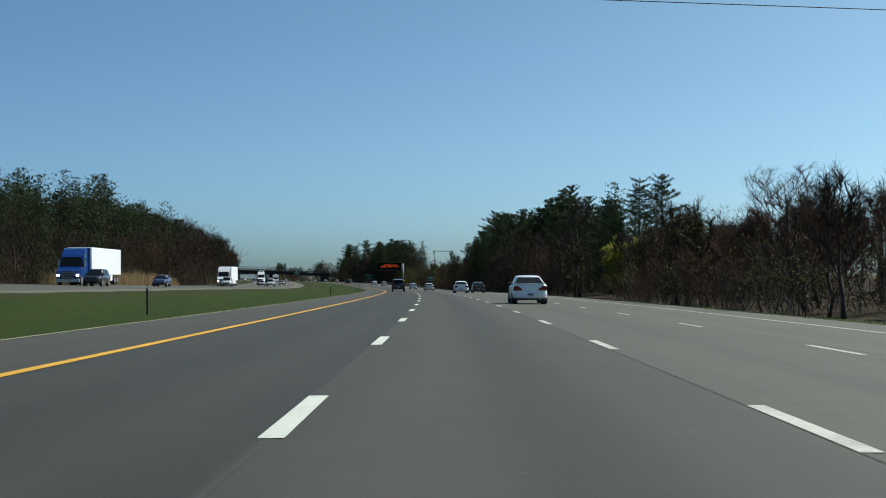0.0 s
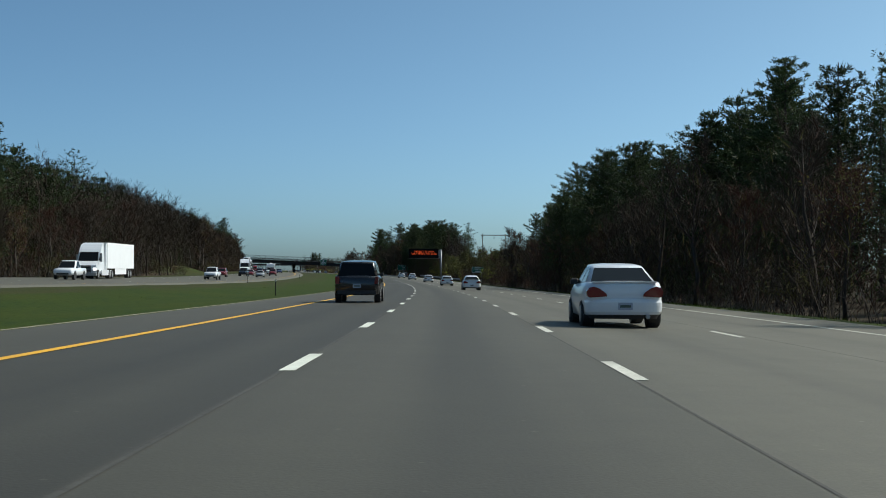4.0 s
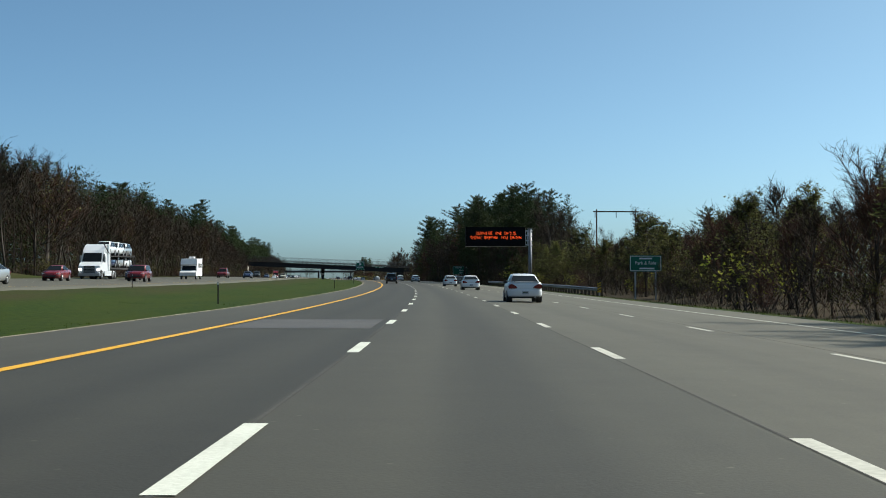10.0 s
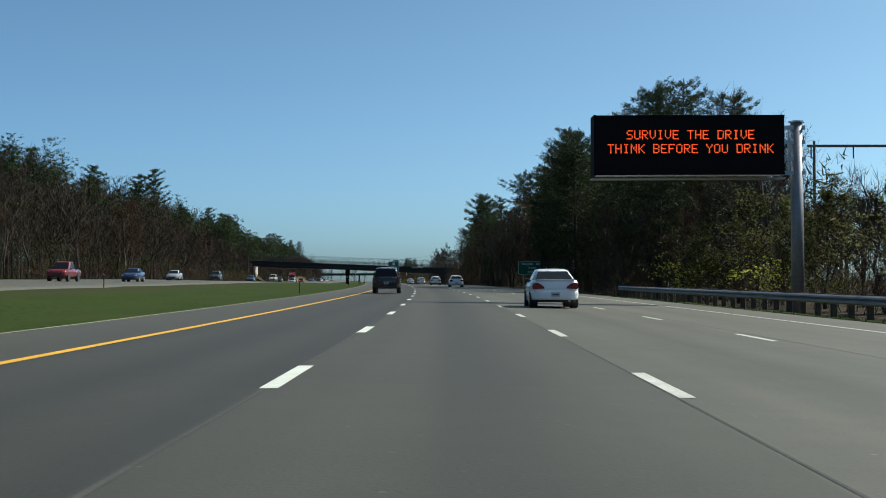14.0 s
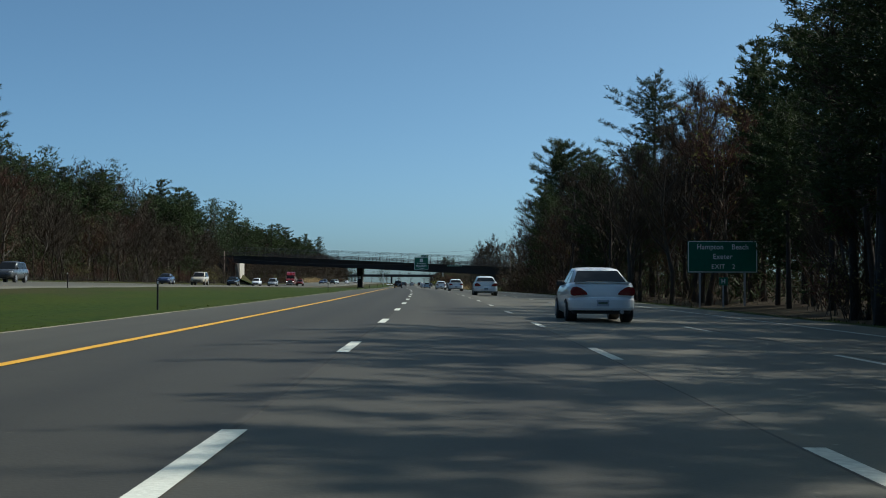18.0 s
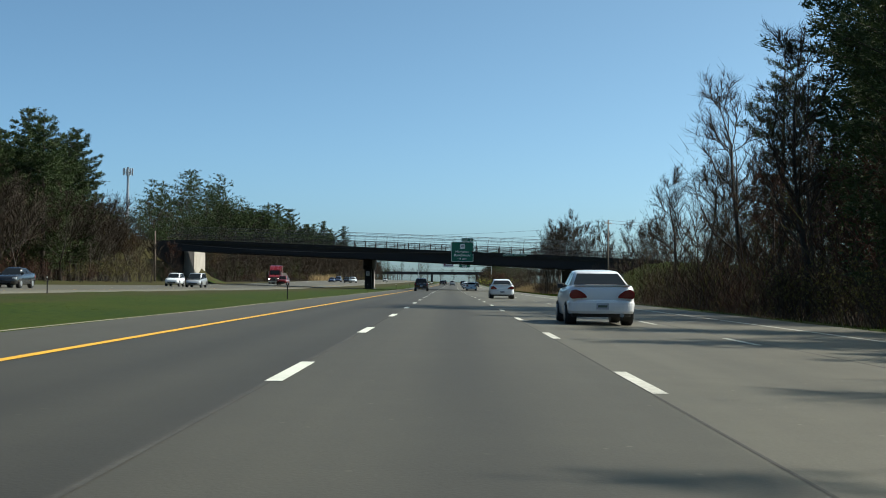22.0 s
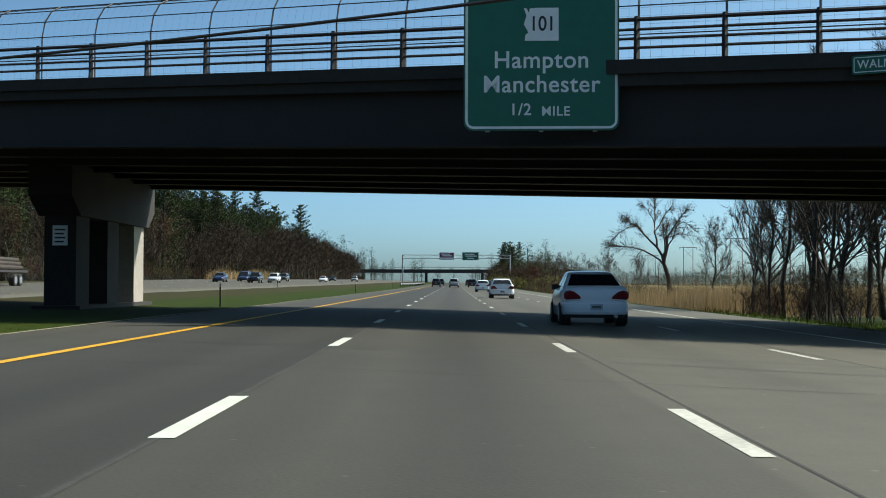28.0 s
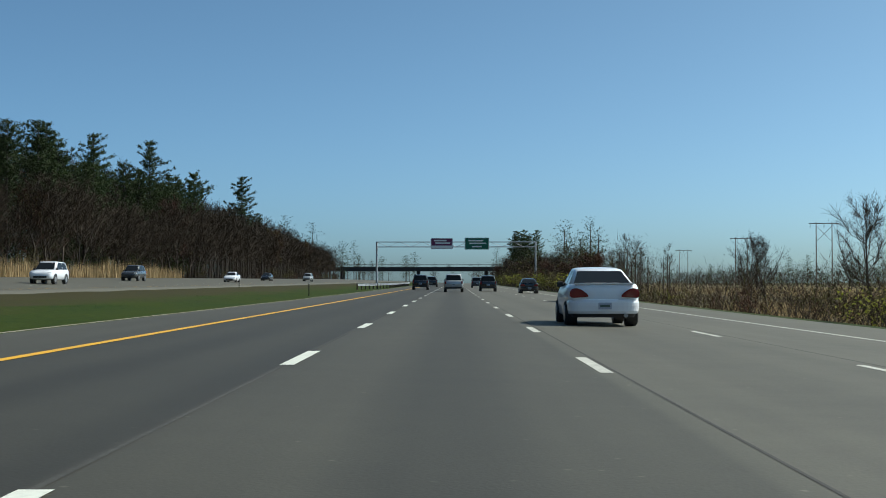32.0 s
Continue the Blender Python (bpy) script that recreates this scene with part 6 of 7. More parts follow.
brush("underbrush", 52000, [(1030, 1180, 19, 30, 0.4), (1026, 1180, 14.8, 20, 0.34), (1180, 1600, 14.5, 26, 0.95)], 6.0, "brown thicket beside the marsh", 23)
brush("underbrush", 16000, [(1180, 1900, 160, 230, 1.6), (1690, 1760, -330, -40, 1.8), (1690, 1760, 22, 160, 1.8)], 7.0, "far thicket line beyond the marsh", 24)

blades("reeds", 13000, (985, 1032, 15.5, 36), 2.9, 0.05, REEDS, "tall dry tan reeds along the marsh edge", "reeds", 0.12)
blades("reeds", 12000, (1030, 1130, 21, 42), 1.3, 0.06, REEDS, "low tan grass between the bushes and the marsh", "reeds", 0.2, 12)
blades("reeds", 9000, (1000, 1330, 40, 130), 1.5, 0.16, REEDS, "tan marsh reeds stretching away from the road", "reeds", 0.15, 4)
blades("reeds", 2600, (1150, 1240, -49, -44.5), 3.0, 0.12, REEDS, "tan reed patch below the woods", "reeds", 0.1, 5)
blades("reeds", 11000, (176, 262, -50, -44.6), 3.1, 0.07, REEDS, "tan reed strip below the woods", "reeds", 0.1, 6)
blades("grass_tufts", 60000, (15, 1120, -16, -8.55), 0.05, 0.03, GRASS_BLADES, "short green median grass blades", "grass", 0.5, 8)
blades("grass_tufts", 16000, (40, 900, 11.9, 14.5), 0.22, 0.03, GRASS_BLADES, "uneven verge grass below the trees", "grass", 0.5, 9)
blades("grass_tufts", 26000, (845, 960, 11.8, 45), 0.32, 0.05, GRASS_BLADES, "green grass on the bridge bank", "grass", 0.5, 10)


# ---- vehicles, each standing where it was met ----
def mirrored(half):
    return half + [(-x, z) for x, z in reversed(half)]


def ring_at(y, w, z0, z1, crown=0.03):
    half = [(w * 0.80, z0), (w * 0.97, z0 + 0.07), (w, z0 + (z1 - z0) * 0.5), (w * 0.985, z1 - 0.1), (w * 0.93, z1), (w * 0.45, z1 + crown)]
    pts = mirrored(half)
    return [(x, y, z) for x, z in pts]


BODY = {
    "sedan": dict(st=[(-2.15, .62, .38, .90), (-2.12, .74, .34, .97), (-2.04, .80, .31, 1.01), (-1.9, .85, .27, 1.025), (-1.4, .87, .22, 1.02), (-.2, .87, .19, .97), (.95, .87, .19, .95), (1.6, .85, .22, .85), (2.0, .80, .26, .76), (2.2, .64, .36, .60)],
                  cab=[(-1.66, .79, 1.03), (-.92, .59, 1.40), (.22, .60, 1.43), (1.12, .78, .95)], wheel=(.31, 1.27, .77), tail=.84, h=1.43),
    "suv": dict(st=[(-2.3, .80, .5, .95), (-2.22, .88, .36, 1.08), (-1.9, .92, .32, 1.12), (-.2, .92, .3, 1.10), (1.0, .92, .3, 1.08), (1.75, .89, .34, 1.02), (2.15, .84, .38, .92), (2.32, .70, .48, .74)],
                cab=[(-2.2, .83, 1.08), (-1.95, .68, 1.68), (.35, .68, 1.72), (1.22, .82, 1.08)], wheel=(.36, 1.36, .79), tail=1.0, h=1.72),
    "van": dict(st=[(-2.45, .84, .42, .95), (-2.38, .93, .3, 1.08), (-1.9, .97, .26, 1.12), (-.2, .97, .24, 1.08), (1.1, .96, .24, 1.02), (1.9, .92, .28, .88), (2.3, .85, .34, .76), (2.48, .70, .42, .62)],
                cab=[(-2.36, .88, 1.08), (-2.1, .74, 1.70), (.45, .74, 1.74), (1.75, .86, 1.0)], wheel=(.34, 1.5, .83), tail=.98, h=1.74),
    "pickup": dict(st=[(-2.75, .88, .55, .98), (-2.7, .95, .45, 1.10), (-.75, .97, .42, 1.12), (.1, .97, .4, 1.12), (1.4, .97, .4, 1.12), (2.2, .95, .42, 1.08), (2.62, .9, .46, 1.0), (2.75, .78, .52, .82)],
                   cab=[(-.78, .90, 1.12), (-.66, .74, 1.84), (.55, .74, 1.86), (1.35, .88, 1.12)], wheel=(.39, 1.75, .82), tail=.95, h=1.86),
}
VEHICLE_CACHE = {}


def wheel_parts(root, x, y, r, w=0.2):
    side = 1 if x > 0 else -1
    g = Geo()
    g.tube([(x - side * w / 2, y, r), (x - side * w / 2 + side * 0.03, y, r), (x + side * (w / 2 - 0.03), y, r), (x + side * w / 2, y, r)], [r * 0.9, r, r, r * 0.9], 16)
    wheel = part("wheel", g, RUBBER, root)
    g = Geo()
    g.tube([(x + side * (w / 2 - 0.01), y, r), (x + side * (w / 2 + 0.012), y, r)], [r * 0.66, r * 0.58], 12)
    part("rim", g, RIM, wheel)


def vehicle(kind, colour, m, label, category, group="traffic"):
    key = (kind, colour.name)
    if key in VEHICLE_CACHE:
        ob = copy_thing(VEHICLE_CACHE[key], m)
        ob["label"] = label
        return ob
    B = BODY[kind]
    names = {"sedan": "sedan_car", "suv": "suv_car", "van": "minivan", "pickup": "pickup_truck"}
    root = thing(names[kind], m, label, category, group)
    g = Geo()
    g.loft([ring_at(*s) for s in B["st"]])
    body = part("body", g, colour, root, smooth=True)
    (yr, wr, zr), (yt, wt, zt), (yf, wf, zf), (yw, ww, zw) = B["cab"]
    # the upper body: one painted shell, with the panes set into it
    plan = lambda w0, y0, w1, y1, z0, z1: [(-w0 * 0.9, y0, z0), (w0 * 0.9, y0, z0), (w0, y0 + 0.14, z0), (w1, y1 - 0.25, z1), (w1 * 0.88, y1, z1), (-w1 * 0.88, y1, z1), (-w1, y1 - 0.25, z1), (-w0, y0 + 0.14, z0)]
    belt, top = plan(wr, yr, ww, yw, zr - 0.03, zw - 0.03), plan(wt, yt, wf, yf, zt - 0.03, zf - 0.03)
    mid_y = (yt + yf) / 2
    g = Geo()
    g.loft([belt, top, [(x * 0.96, mid_y + (y - mid_y) * 0.95, z + 0.022) for x, y, z in top], [(x * 0.75, mid_y + (y - mid_y) * 0.75, z + 0.045) for x, y, z in top], [(x * 0.3, mid_y + (y - mid_y) * 0.4, z + 0.055) for x, y, z in top]])
    part("roof", g, colour, root, smooth=kind != "pickup")
    mixed = lambda i, f: Vector(belt[i]).lerp(Vector(top[i]), f)
    across = lambda i, j, f, k: mixed(i, f).lerp(mixed(j, f), k)
    panes = [("rear_window", 0, 1, 0.0, 1.0, (0, -0.012, 0.006)), ("windscreen", 4, 5, 0.0, 1.0, (0, 0.012, 0.006))]
    for i, j, sx in ((2, 3, 0.012), (7, 6, -0.012)):
        panes += [("side_window", i, j, 0.06, 0.46, (sx, 0, 0)), ("side_window", i, j, 0.50, 0.97, (sx, 0, 0))]
    for nm, i, j, k0, k1, out in panes:
        o = Vector(out)
        q = [across(i, j, 0.1, k0) + o, across(i, j, 0.1, k1) + o, across(i, j, 0.93, k1) + o, across(i, j, 0.93, k0) + o]
        g = Geo()
        g.loft([q, [p - o * 3 for p in q]])
        part(nm, g, GLASS, root)
    for side in (-1, 1):
        g = Geo()
        g.box(side * (ww + 0.05) - 0.09, side * (ww + 0.05) + 0.09, yw - 0.42, yw - 0.3, zw + 0.0, zw + 0.14, edge=0.02)
        part("mirror", g, TRIM, root)
        tz = B["tail"]
        yb = B["st"][0][0]
        wb = B["st"][1][1]
        g = Geo()
        if kind == "sedan":
            prof = [(0.40, 0.715), (0.62, 0.70), (0.78, 0.69), (0.83, 0.73), (0.84, 0.83), (0.79, 0.91), (0.68, 0.93), (0.56, 0.89), (0.45, 0.81), (0.405, 0.76)]
        else:
            prof = [(wb * 0.80, tz - 0.22), (wb * 0.97, tz - 0.22), (wb * 0.99, tz + 0.08), (wb * 0.84, tz + 0.08)]
        g.loft([[(side * x, yb - 0.05 + (0.03 if x > 0.72 and kind == 'sedan' else 0.0), z) for x, z in prof], [(side * x, yb + 0.2, z) for x, z in prof]])
        part("tail_light", g, TAIL, root)
        yn, wn_ = B["st"][-1][0], B["st"][-2][1]
        zn = B["st"][-2][3]
        g = Geo()
        prof = [(wn_ * 0.62, zn - 0.18), (wn_ * 0.98, zn - 0.16), (wn_ * 0.98, zn - 0.03), (wn_ * 0.7, zn - 0.04)]
        g.loft([[(side * x, yn - 0.05 - 0.1 * (x > wn_ * 0.8), z) for x, z in prof], [(side * x, yn - 0.3, z) for x, z in prof]])
        part("headlight", g, HEAD, root)
    zb = B["st"][0][2]
    if kind == "sedan":
        # rounded bumper below the boot lid, black valance under it
        g = Geo()
        for_z = lambda e, z: [((0.87 - e) * math.copysign(abs(math.cos(a)) ** 0.55, -math.cos(a)), -1.76 - (0.475 - e) * abs(math.sin(a)) ** 0.62, z) for a in (radians(k * 9.0) for k in range(21))]
        g.loft([for_z(0.05, 0.31), for_z(0.015, 0.37), for_z(0.0, 0.50), for_z(0.0, 0.58), for_z(0.02, 0.635), for_z(0.06, 0.66), for_z(0.11, 0.675)])
        part("bumper", g, colour, root, smooth=False)
        g = Geo()
        g.loft([for_z(0.12, 0.22), for_z(0.06, 0.34)])
        part("valance", g, TRIM, root)
        g = Geo()
        g.loft([[(-0.7, -2.0, 1.0), (0.7, -2.0, 1.0), (0.72, -2.14, 1.02), (-0.72, -2.14, 1.02)], [(-0.7, -2.0, 1.03), (0.7, -2.0, 1.03), (0.72, -2.15, 1.05), (-0.72, -2.15, 1.05)]])
        part("boot_lip", g, colour, root)
    if kind != "sedan":
        g = Geo()
        g.box(-B["st"][0][1] * 0.98, B["st"][0][1] * 0.98, B["st"][0][0] - 0.015, B["st"][0][0] + 0.12, zb - 0.14, zb + 0.02, edge=0.02)
        part("bumper_trim", g, TRIM, root)
    py, pz = (-2.245, 0.42) if kind == "sedan" else (B["st"][0][0] - 0.02, zb + 0.12)
    g = Geo()
    g.box(-0.16, 0.16, py, py + 0.04, pz, pz + 0.16)
    plate = part("number_plate", g, PLATE, root)
    g = Geo()
    g.box(-0.12, 0.12, py - 0.006, py, pz + 0.05, pz + 0.11)
    part("plate_bar", g, BAR_INK, plate)
    g = Geo()
    g.box(-B["st"][-1][1] * 0.75, B["st"][-1][1] * 0.75, B["st"][-1][0] - 0.06, B["st"][-1][0] + 0.015, B["st"][-1][2] - 0.02, B["st"][-1][2] + 0.14, edge=0.02)
    part("grille", g, TRIM, root)
    r, wy, wx = B["wheel"]
    for sx in (-1, 1):
        for sy in (-1, 1):
            g = Geo()
            xb = B["st"][3][1] + 0.006
            g.tube([(sx * (xb - 0.25), sy * wy, r + 0.03), (sx * xb, sy * wy, r + 0.03)], r * 1.15, 18)
            part("wheel_arch", g, TRIM, root)
            wheel_parts(root, sx * (wx + 0.025), sy * wy, r)
    if kind == "pickup":
        g = Geo()
        g.box(-0.82, 0.82, -2.62, -0.86, 1.125, 1.15)
        part("bed_cover", g, TRIM, root)
    if kind == "sedan":
        g = Geo()
        g.tube([(0.5, -2.25, 0.27), (0.5, -1.9, 0.27)], 0.05, 8)
        part("exhaust_tip", g, RIM, root)
    VEHICLE_CACHE[key] = root
    return root


WHITE = paint("white_car_paint", (0.74, 0.77, 0.80), 0.28)
SILVER = paint("silver_car_paint", (0.42, 0.44, 0.45), 0.3, 0.6, 0.5)
BLACK = paint("black_car_paint", (0.012, 0.013, 0.016), 0.22)
GREY = paint("dark_grey_car_paint", (0.06, 0.065, 0.07), 0.25, 0.7, 0.3)
BLUE = paint("dark_blue_car_paint", (0.02, 0.035, 0.09), 0.25)
RED = paint("dark_red_car_paint", (0.16, 0.012, 0.015), 0.25)
TAN = paint("beige_car_paint", (0.42, 0.38, 0.30), 0.3)
CABBLUE = paint("deep_blue_truck_paint", (0.006, 0.045, 0.22), 0.2, 1.0)
TRAILER = surface("white_trailer_skin", (0.78, 0.79, 0.80), (0.70, 0.71, 0.72), 0.45, 0.5, 6, 0.05)


def ahead(kind, colour, s, lane, label, category="car", turn=0.0):
    return vehicle(kind, colour, stand(s, lane, road_z(s, lane), turn), label, category)


def oncoming(kind, colour, s, d, label, category="car"):
    return vehicle(kind, colour, stand(s, d, other_z(s, d), 180), label, category)


for s in (71.5, 163.8, 263.4, 326.9, 391.0, 454.7, 501.5, 616.1, 680.0, 742.7, 805.1, 930.0, 991.4, 1054.9):
    ahead("sedan", WHITE, s, 3.75, "white four-door sedan in the second lane from the verge")
for s in (188, 541, 884, 1172):
    ahead("suv", BLACK, s, -3.7, "black sport utility vehicle in the lane beside the median grass")
ahead("suv", SILVER, 1148, 0.1, "silver sport utility vehicle in the camera's lane ahead")
for s, lane, kind, c, lab in ((1165, 3.8, "suv", BLACK, "black sport utility vehicle in the second lane"), (186, 7.3, "sedan", GREY, "dark grey sedan in the verge-side lane"),
                              (538, 7.3, "sedan", GREY, "dark grey sedan in the verge-side lane"), (888, 7.3, "sedan", GREY, "dark grey sedan in the verge-side lane"),
                              (1096, 7.3, "sedan", GREY, "dark grey sedan in the verge-side lane"), (1150, 7.4, "sedan", BLACK, "black sedan in the verge-side lane"),
                              (1230, 3.7, "suv", GREY, "dark grey sport utility vehicle far ahead"), (1240, -3.7, "van", BLACK, "black minivan far ahead")):
    ahead(kind, c, s, lane, lab)
for kind, c, s, d, lab in (("suv", BLACK, 137, -34, "black sport utility vehicle on the far carriageway"), ("sedan", BLUE, 168, -33, "dark blue sedan on the far carriageway"),
                           ("pickup", WHITE, 262, -35.5, "white pickup truck on the far carriageway"), ("pickup", WHITE, 330, -31, "white pickup truck on the far carriageway"), ("sedan", SILVER, 356, -34.5, "silver sedan on the far carriageway"),
                           ("suv", RED, 392, -36.5, "dark red sport utility vehicle on the far carriageway"), ("sedan", SILVER, 412, -30.5, "silver sedan on the far carriageway"), ("pickup", BLACK, 425, -35, "black pickup truck on the far carriageway"),
                           ("suv", RED, 462, -30.5, "red sport utility vehicle on the far carriageway"), ("sedan", RED, 446, -35, "dark red sedan on the far carriageway"), ("suv", BLUE, 482, -34.8, "dark blue sport utility vehicle on the far carriageway"),
                           ("pickup", RED, 577, -35, "red pickup truck on the far carriageway"), ("sedan", BLUE, 592, -31.5, "dark blue sedan on the far carriageway"), ("sedan", SILVER, 640, -35, "silver sedan on the far carriageway"),
                           ("suv", TAN, 754, -29.5, "beige sport utility vehicle on the far carriageway"), ("sedan", BLUE, 760, -35, "dark blue sedan on the far carriageway"), ("sedan", BLACK, 800, -31, "black sedan on the far carriageway"),
                           ("suv", WHITE, 877, -35.5, "white sport utility vehicle on the far carriageway"), ("van", SILVER, 868, -31, "silver minivan on the far carriageway"), ("suv", GREY, 690, -35.2, "dark grey sport utility vehicle on the far carriageway"),
                           ("pickup", RED, 968, -33, "red pickup truck on the far carriageway"), ("sedan", BLUE, 1092, -35, "dark blue sedan on the far carriageway"), ("suv", BLACK, 1104, -31.5, "black sport utility vehicle on the far carriageway"),
                           ("suv", WHITE, 1122, -31.0, "white sport utility vehicle on the far carriageway"), ("van", BLUE, 1118, -35.5, "dark blue minivan on the far carriageway"), ("suv", GREY, 1165, -35, "dark grey sport utility vehicle on the far carriageway"),
                           ("sedan", WHITE, 1205, -31, "white sedan on the far carriageway"), ("sedan", BLACK, 1260, -34, "black sedan on the far carriageway"), ("suv", SILVER, 1300, -31, "silver sport utility vehicle on the far carriageway")):
    oncoming(kind, c, s, d, lab)


def heavy_truck(m, cab_paint, box, label, length=14.6, load=None):
    """A tractor with sleeper cab and a semi-trailer; the cab's nose points along +y."""
    root = thing("semi_truck", m, label, "truck", "traffic")
    hw = 1.25
    g = Geo()
    prof = [(3.05, 0.6), (3.25, 1.0), (3.2, 1.5), (2.9, 1.72), (2.0, 1.98), (1.35, 2.95), (1.0, 3.3), (0.3, 3.85), (-0.5, 4.02), (-1.3, 4.05), (-1.3, 0.6)]
    pinch = lambda y, z: 0.0 if y < 1.2 and z < 3.3 else 0.1
    g.loft([[(x * (hw - e * (1 + pinch(y, z) * 8)), y - e * (y > 2.0), z - e * (z > 3.5)) for y, z in prof] for x, e in ((-0.98, 0.10), (-1.0, 0.03), (-0.9, 0.0), (0.9, 0.0), (1.0, 0.03), (0.98, 0.10))])
    part("cab", g, cab_paint, root, smooth=False)
    for x in (-1, 1):
        g = Geo()
        g.box(x * 1.22 - 0.05, x * 1.22 + 0.05, -4.0, 0.9, 0.38, 0.98, edge=0.02)
        part("tank_fairing", g, cab_paint, root)
        g = Geo()
        g.box(x * 1.18 - 0.06, x * 1.18 + 0.06, -2.0, -1.2, 1.0, 3.95, edge=0.02)
        part("sleeper_extender", g, cab_paint, root)
    for x in (-0.9, 0.9):
        g = Geo()
        g.loft([[(x * hw + e, y, z) for y, z in ((1.75, 2.05), (1.35, 2.85), (0.5, 2.85), (0.5, 2.05))] for e in (-0.06, 0.06)])
        part("side_window", g, GLASS, root)
        g = Geo()
        g.tube([(x * 1.3, -1.45, 0.9), (x * 1.3, -1.45, 4.0)], 0.08, 8)
        part("exhaust_stack", g, RIM, root)
        g = Geo()
        g.box(x * 1.12 - 0.16, x * 1.12 + 0.16, 3.12, 3.28, 0.95, 1.2)
        part("headlight", g, LIT_LAMP, root)
        g = Geo()
        g.box(x * 1.5 - 0.1, x * 1.5 + 0.1, 1.45, 1.6, 1.9, 2.7, edge=0.03)
        part("mirror", g, RIM, root)
    g = Geo()
    g.loft([[(x, y + e, z + e) for x, y, z in ((-1.08, 2.0, 1.99), (1.08, 2.0, 1.99), (1.0, 1.34, 2.98), (-1.0, 1.34, 2.98))] for e in (0.02, -0.03)])
    part("windscreen", g, GLASS, root)
    g = Geo()
    g.box(-0.62, 0.62, 3.2, 3.32, 0.72, 1.5, edge=0.03)
    grille = part("grille", g, TRIM, root, "dark grille with chrome bars")
    for k in range(4):
        g = Geo()
        g.box(-0.58, 0.58, 3.32, 3.34, 0.82 + k * 0.17, 0.86 + k * 0.17)
        part("grille_bar", g, RIM, grille)
    g = Geo()
    g.box(-1.22, 1.22, 3.0, 3.36, 0.35, 0.7, edge=0.05)
    part("bumper", g, RIM, root)
    g = Geo()
    g.box(-0.5, 0.5, -5.2, 2.6, 0.6, 0.95)
    part("frame", g, TRIM, root)
    end = -2.0 - length
    if box:
        g = Geo()
        g.box(-1.29, 1.29, end, -1.9, 1.15, 4.1, edge=0.03)
        part("trailer_box", g, box, root)
        for x in (-1.2, 1.2):
            g = Geo()
            g.box(x - 0.02, x + 0.02, end + 4.2, -6.2, 0.45, 1.15)
            part("side_skirt", g, TRAILER, root)
    else:
        g = Geo()
        g.box(-1.28, 1.28, end, -1.9, 1.15, 1.35)
        part("trailer_bed", g, STEEL_DARK, root)
    wheels = [(2.2, 1), (-3.0, 2), (-4.3, 2), (end + 2.0, 2), (end + 3.3, 2)]
    for y, n in wheels:
        for sx in (-1, 1):
            wheel_parts(root, sx * (1.25 - 0.17), y, 0.5, 0.3 if n == 1 else 0.5)
    return root


heavy_truck(stand(146, -38.3, other_z(146, -38.3), 180), CABBLUE, TRAILER, "deep blue tractor pulling a white box trailer")
heavy_truck(stand(282, -38.0, other_z(282, -38), 180), WHITE, TRAILER, "white tractor pulling a white box trailer")
log_truck = heavy_truck(stand(994, -38.0, other_z(994, -38), 180), RED, None, "red tractor with a flat trailer of stacked logs", 12.0)
for row, n in ((0, 6), (1, 5), (2, 4)):
    for k in range(n):
        g = Geo()
        x = (k - (n - 1) / 2) * 0.38
        z = 1.56 + row * 0.34
        g.tube([(x, -13.2, z), (x, -8.0, z + 0.02), (x, -2.6, z)], [0.17, 0.19, 0.18], 8)
        part("log", g, BARK, log_truck)

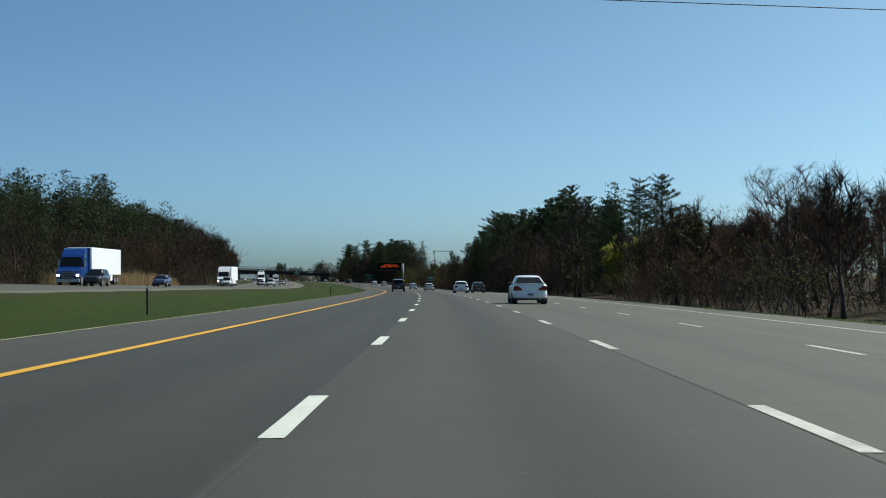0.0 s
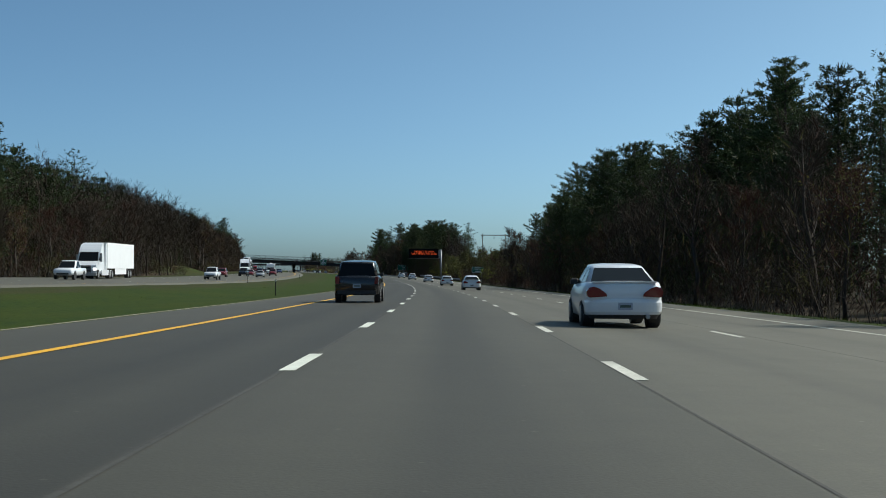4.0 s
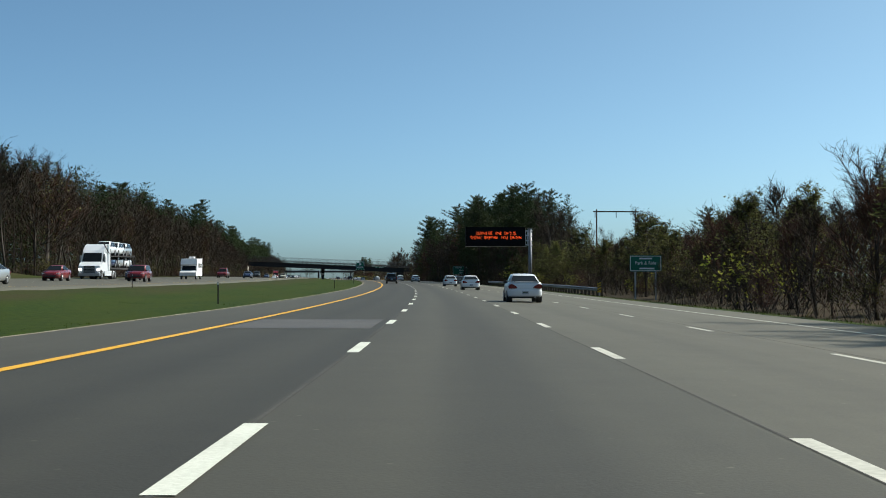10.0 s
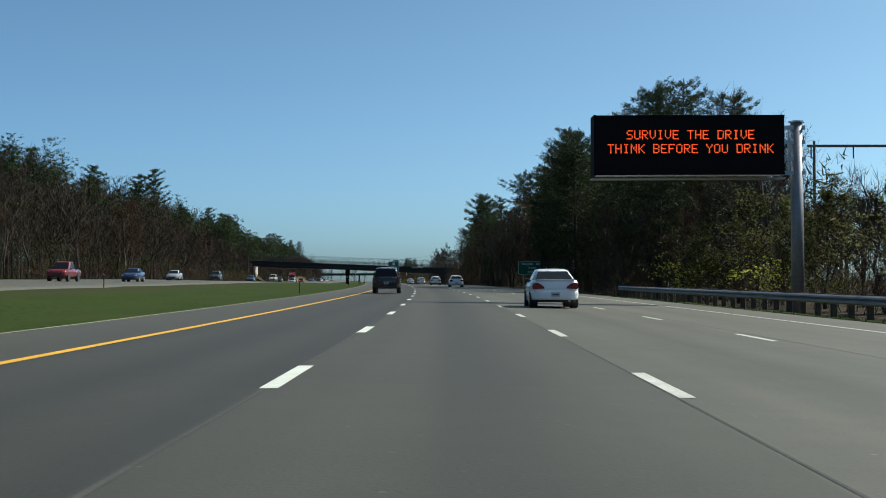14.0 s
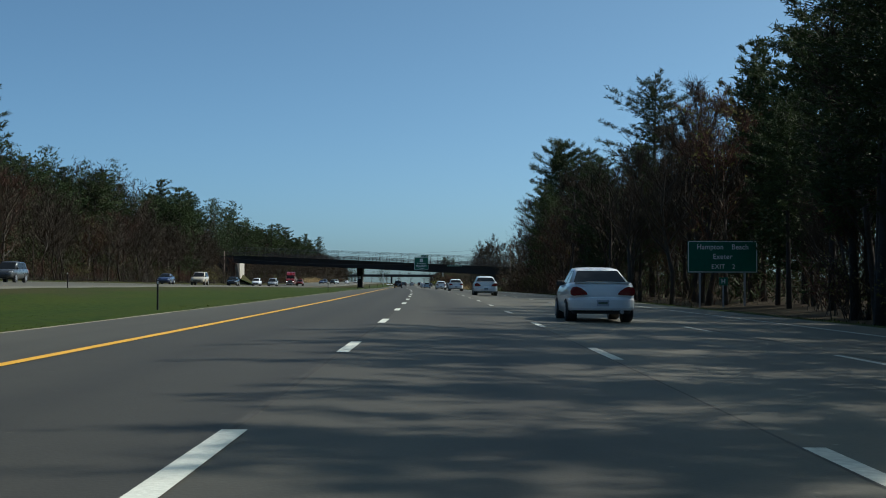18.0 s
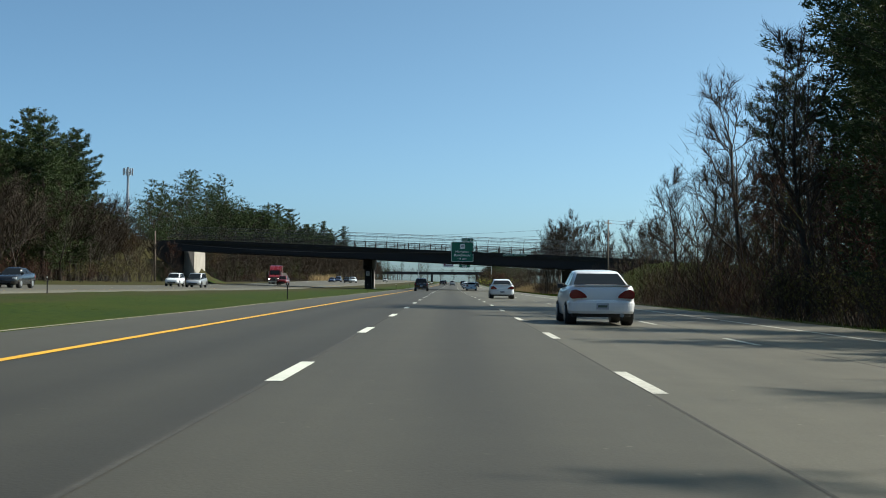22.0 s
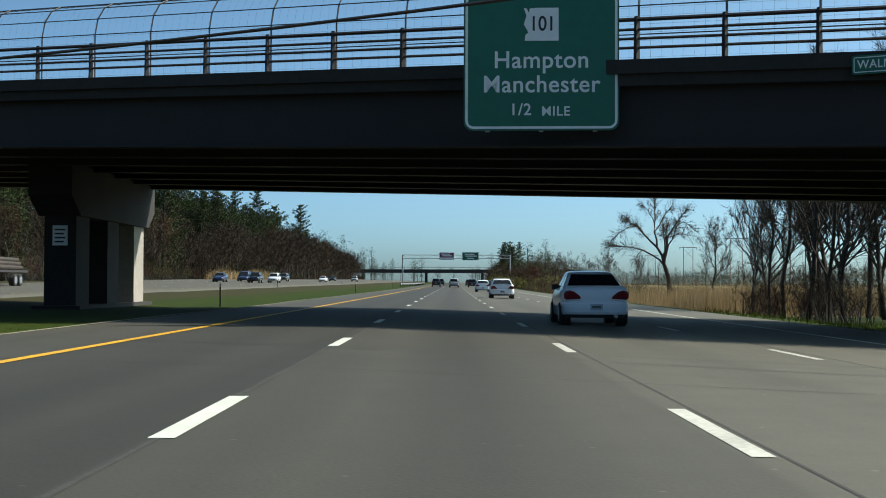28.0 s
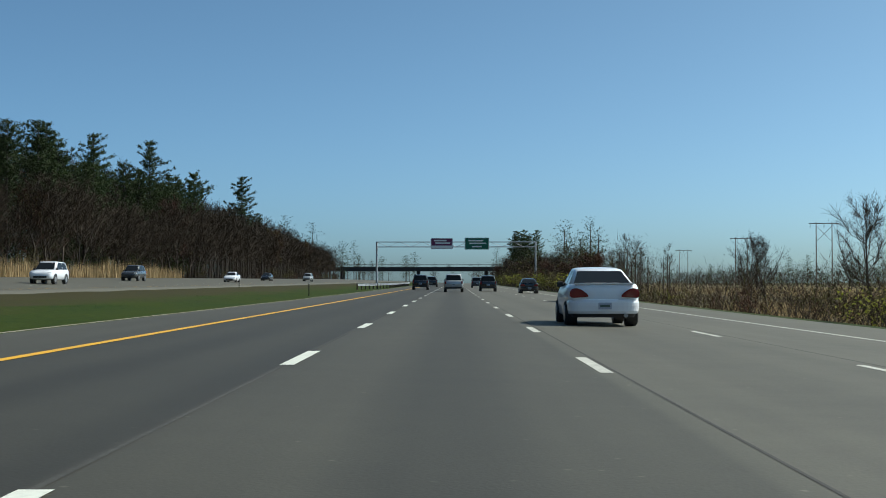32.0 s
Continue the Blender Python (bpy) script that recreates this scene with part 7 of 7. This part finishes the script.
# the car transporter with its load, cars being things of their own
hauler_pose = stand(476, -38.2, other_z(476, -38.2), 180)
hauler = heavy_truck(hauler_pose, WHITE, None, "white car transporter with an open two-deck trailer", 15.0)
for x in (-1.2, 1.2):
    for y0, y1, z0, z1 in ((-2.2, -16.6, 2.65, 2.9), (1.4, -2.2, 4.1, 2.7)):
        g = Geo()
        g.tube([(x, y0, z0), (x, y1, z1)], 0.07, 6)
        part("deck_rail", g, STEEL_DARK, hauler)
    for y in (-2.3, -6.0, -9.8, -13.5, -16.5):
        g = Geo()
        g.tube([(x, y, 1.2), (x, y - 0.1, 2.75)], 0.06, 6)
        part("deck_post", g, STEEL_DARK, hauler)
for y0, y1, z in ((-2.2, -16.6, 2.72),):
    g = Geo()
    g.box(-1.1, 1.1, y1, y0, z - 0.05, z + 0.02)
    part("upper_deck", g, STEEL_DARK, hauler)
for y, z, kind, c, lab in ((-4.8, 2.75, "suv", WHITE, "white sport utility vehicle carried on a transporter"), (-9.6, 2.75, "suv", WHITE, "white sport utility vehicle carried on a transporter"),
                           (-14.2, 2.75, "suv", SILVER, "silver sport utility vehicle carried on a transporter"), (-5.2, 1.36, "sedan", BLUE, "dark blue sedan on a transporter's lower deck"),
                           (-10.0, 1.36, "sedan", SILVER, "silver sedan on a transporter's lower deck"), (-14.4, 1.36, "sedan", WHITE, "white sedan on a transporter's lower deck")):
    vehicle(kind, c, hauler_pose @ Matrix.Translation((0, y, z)), lab, "car", "transported cars")

# the camper van
camper = thing("camper_van", stand(515, -33.0, other_z(515, -33), 180), "white camper van with a high cab-over body", "camper", "traffic")
g = Geo()
g.loft([[(x, y, z) for y, z in ((3.2, 0.5), (3.3, 1.0), (2.1, 1.25), (1.7, 1.95), (2.2, 2.15), (1.9, 2.95), (-3.4, 3.05), (-3.4, 0.5))] for x in (-1.15, 1.15)])
part("body", g, TRAILER, camper)
for x in (-1.16, 1.16):
    for y0, y1 in ((-2.6, -1.4), (-0.6, 0.6)):
        g = Geo()
        g.box(x - 0.015, x + 0.015, y0, y1, 1.7, 2.3)
        part("side_window", g, GLASS, camper)
g = Geo()
g.add([(-1.0, 2.09, 1.3), (1.0, 2.09, 1.3), (0.95, 1.74, 1.93), (-0.95, 1.74, 1.93)], [(0, 1, 2, 3)])
part("windscreen", g, GLASS, camper)
g = Geo()
g.box(-0.4, 0.4, -1.6, -0.8, 3.05, 3.3, edge=0.05)
part("roof_vent", g, TRAILER, camper)
for y in (2.3, -2.2):
    for sx in (-1, 1):
        wheel_parts(camper, sx * 1.02, y, 0.38)
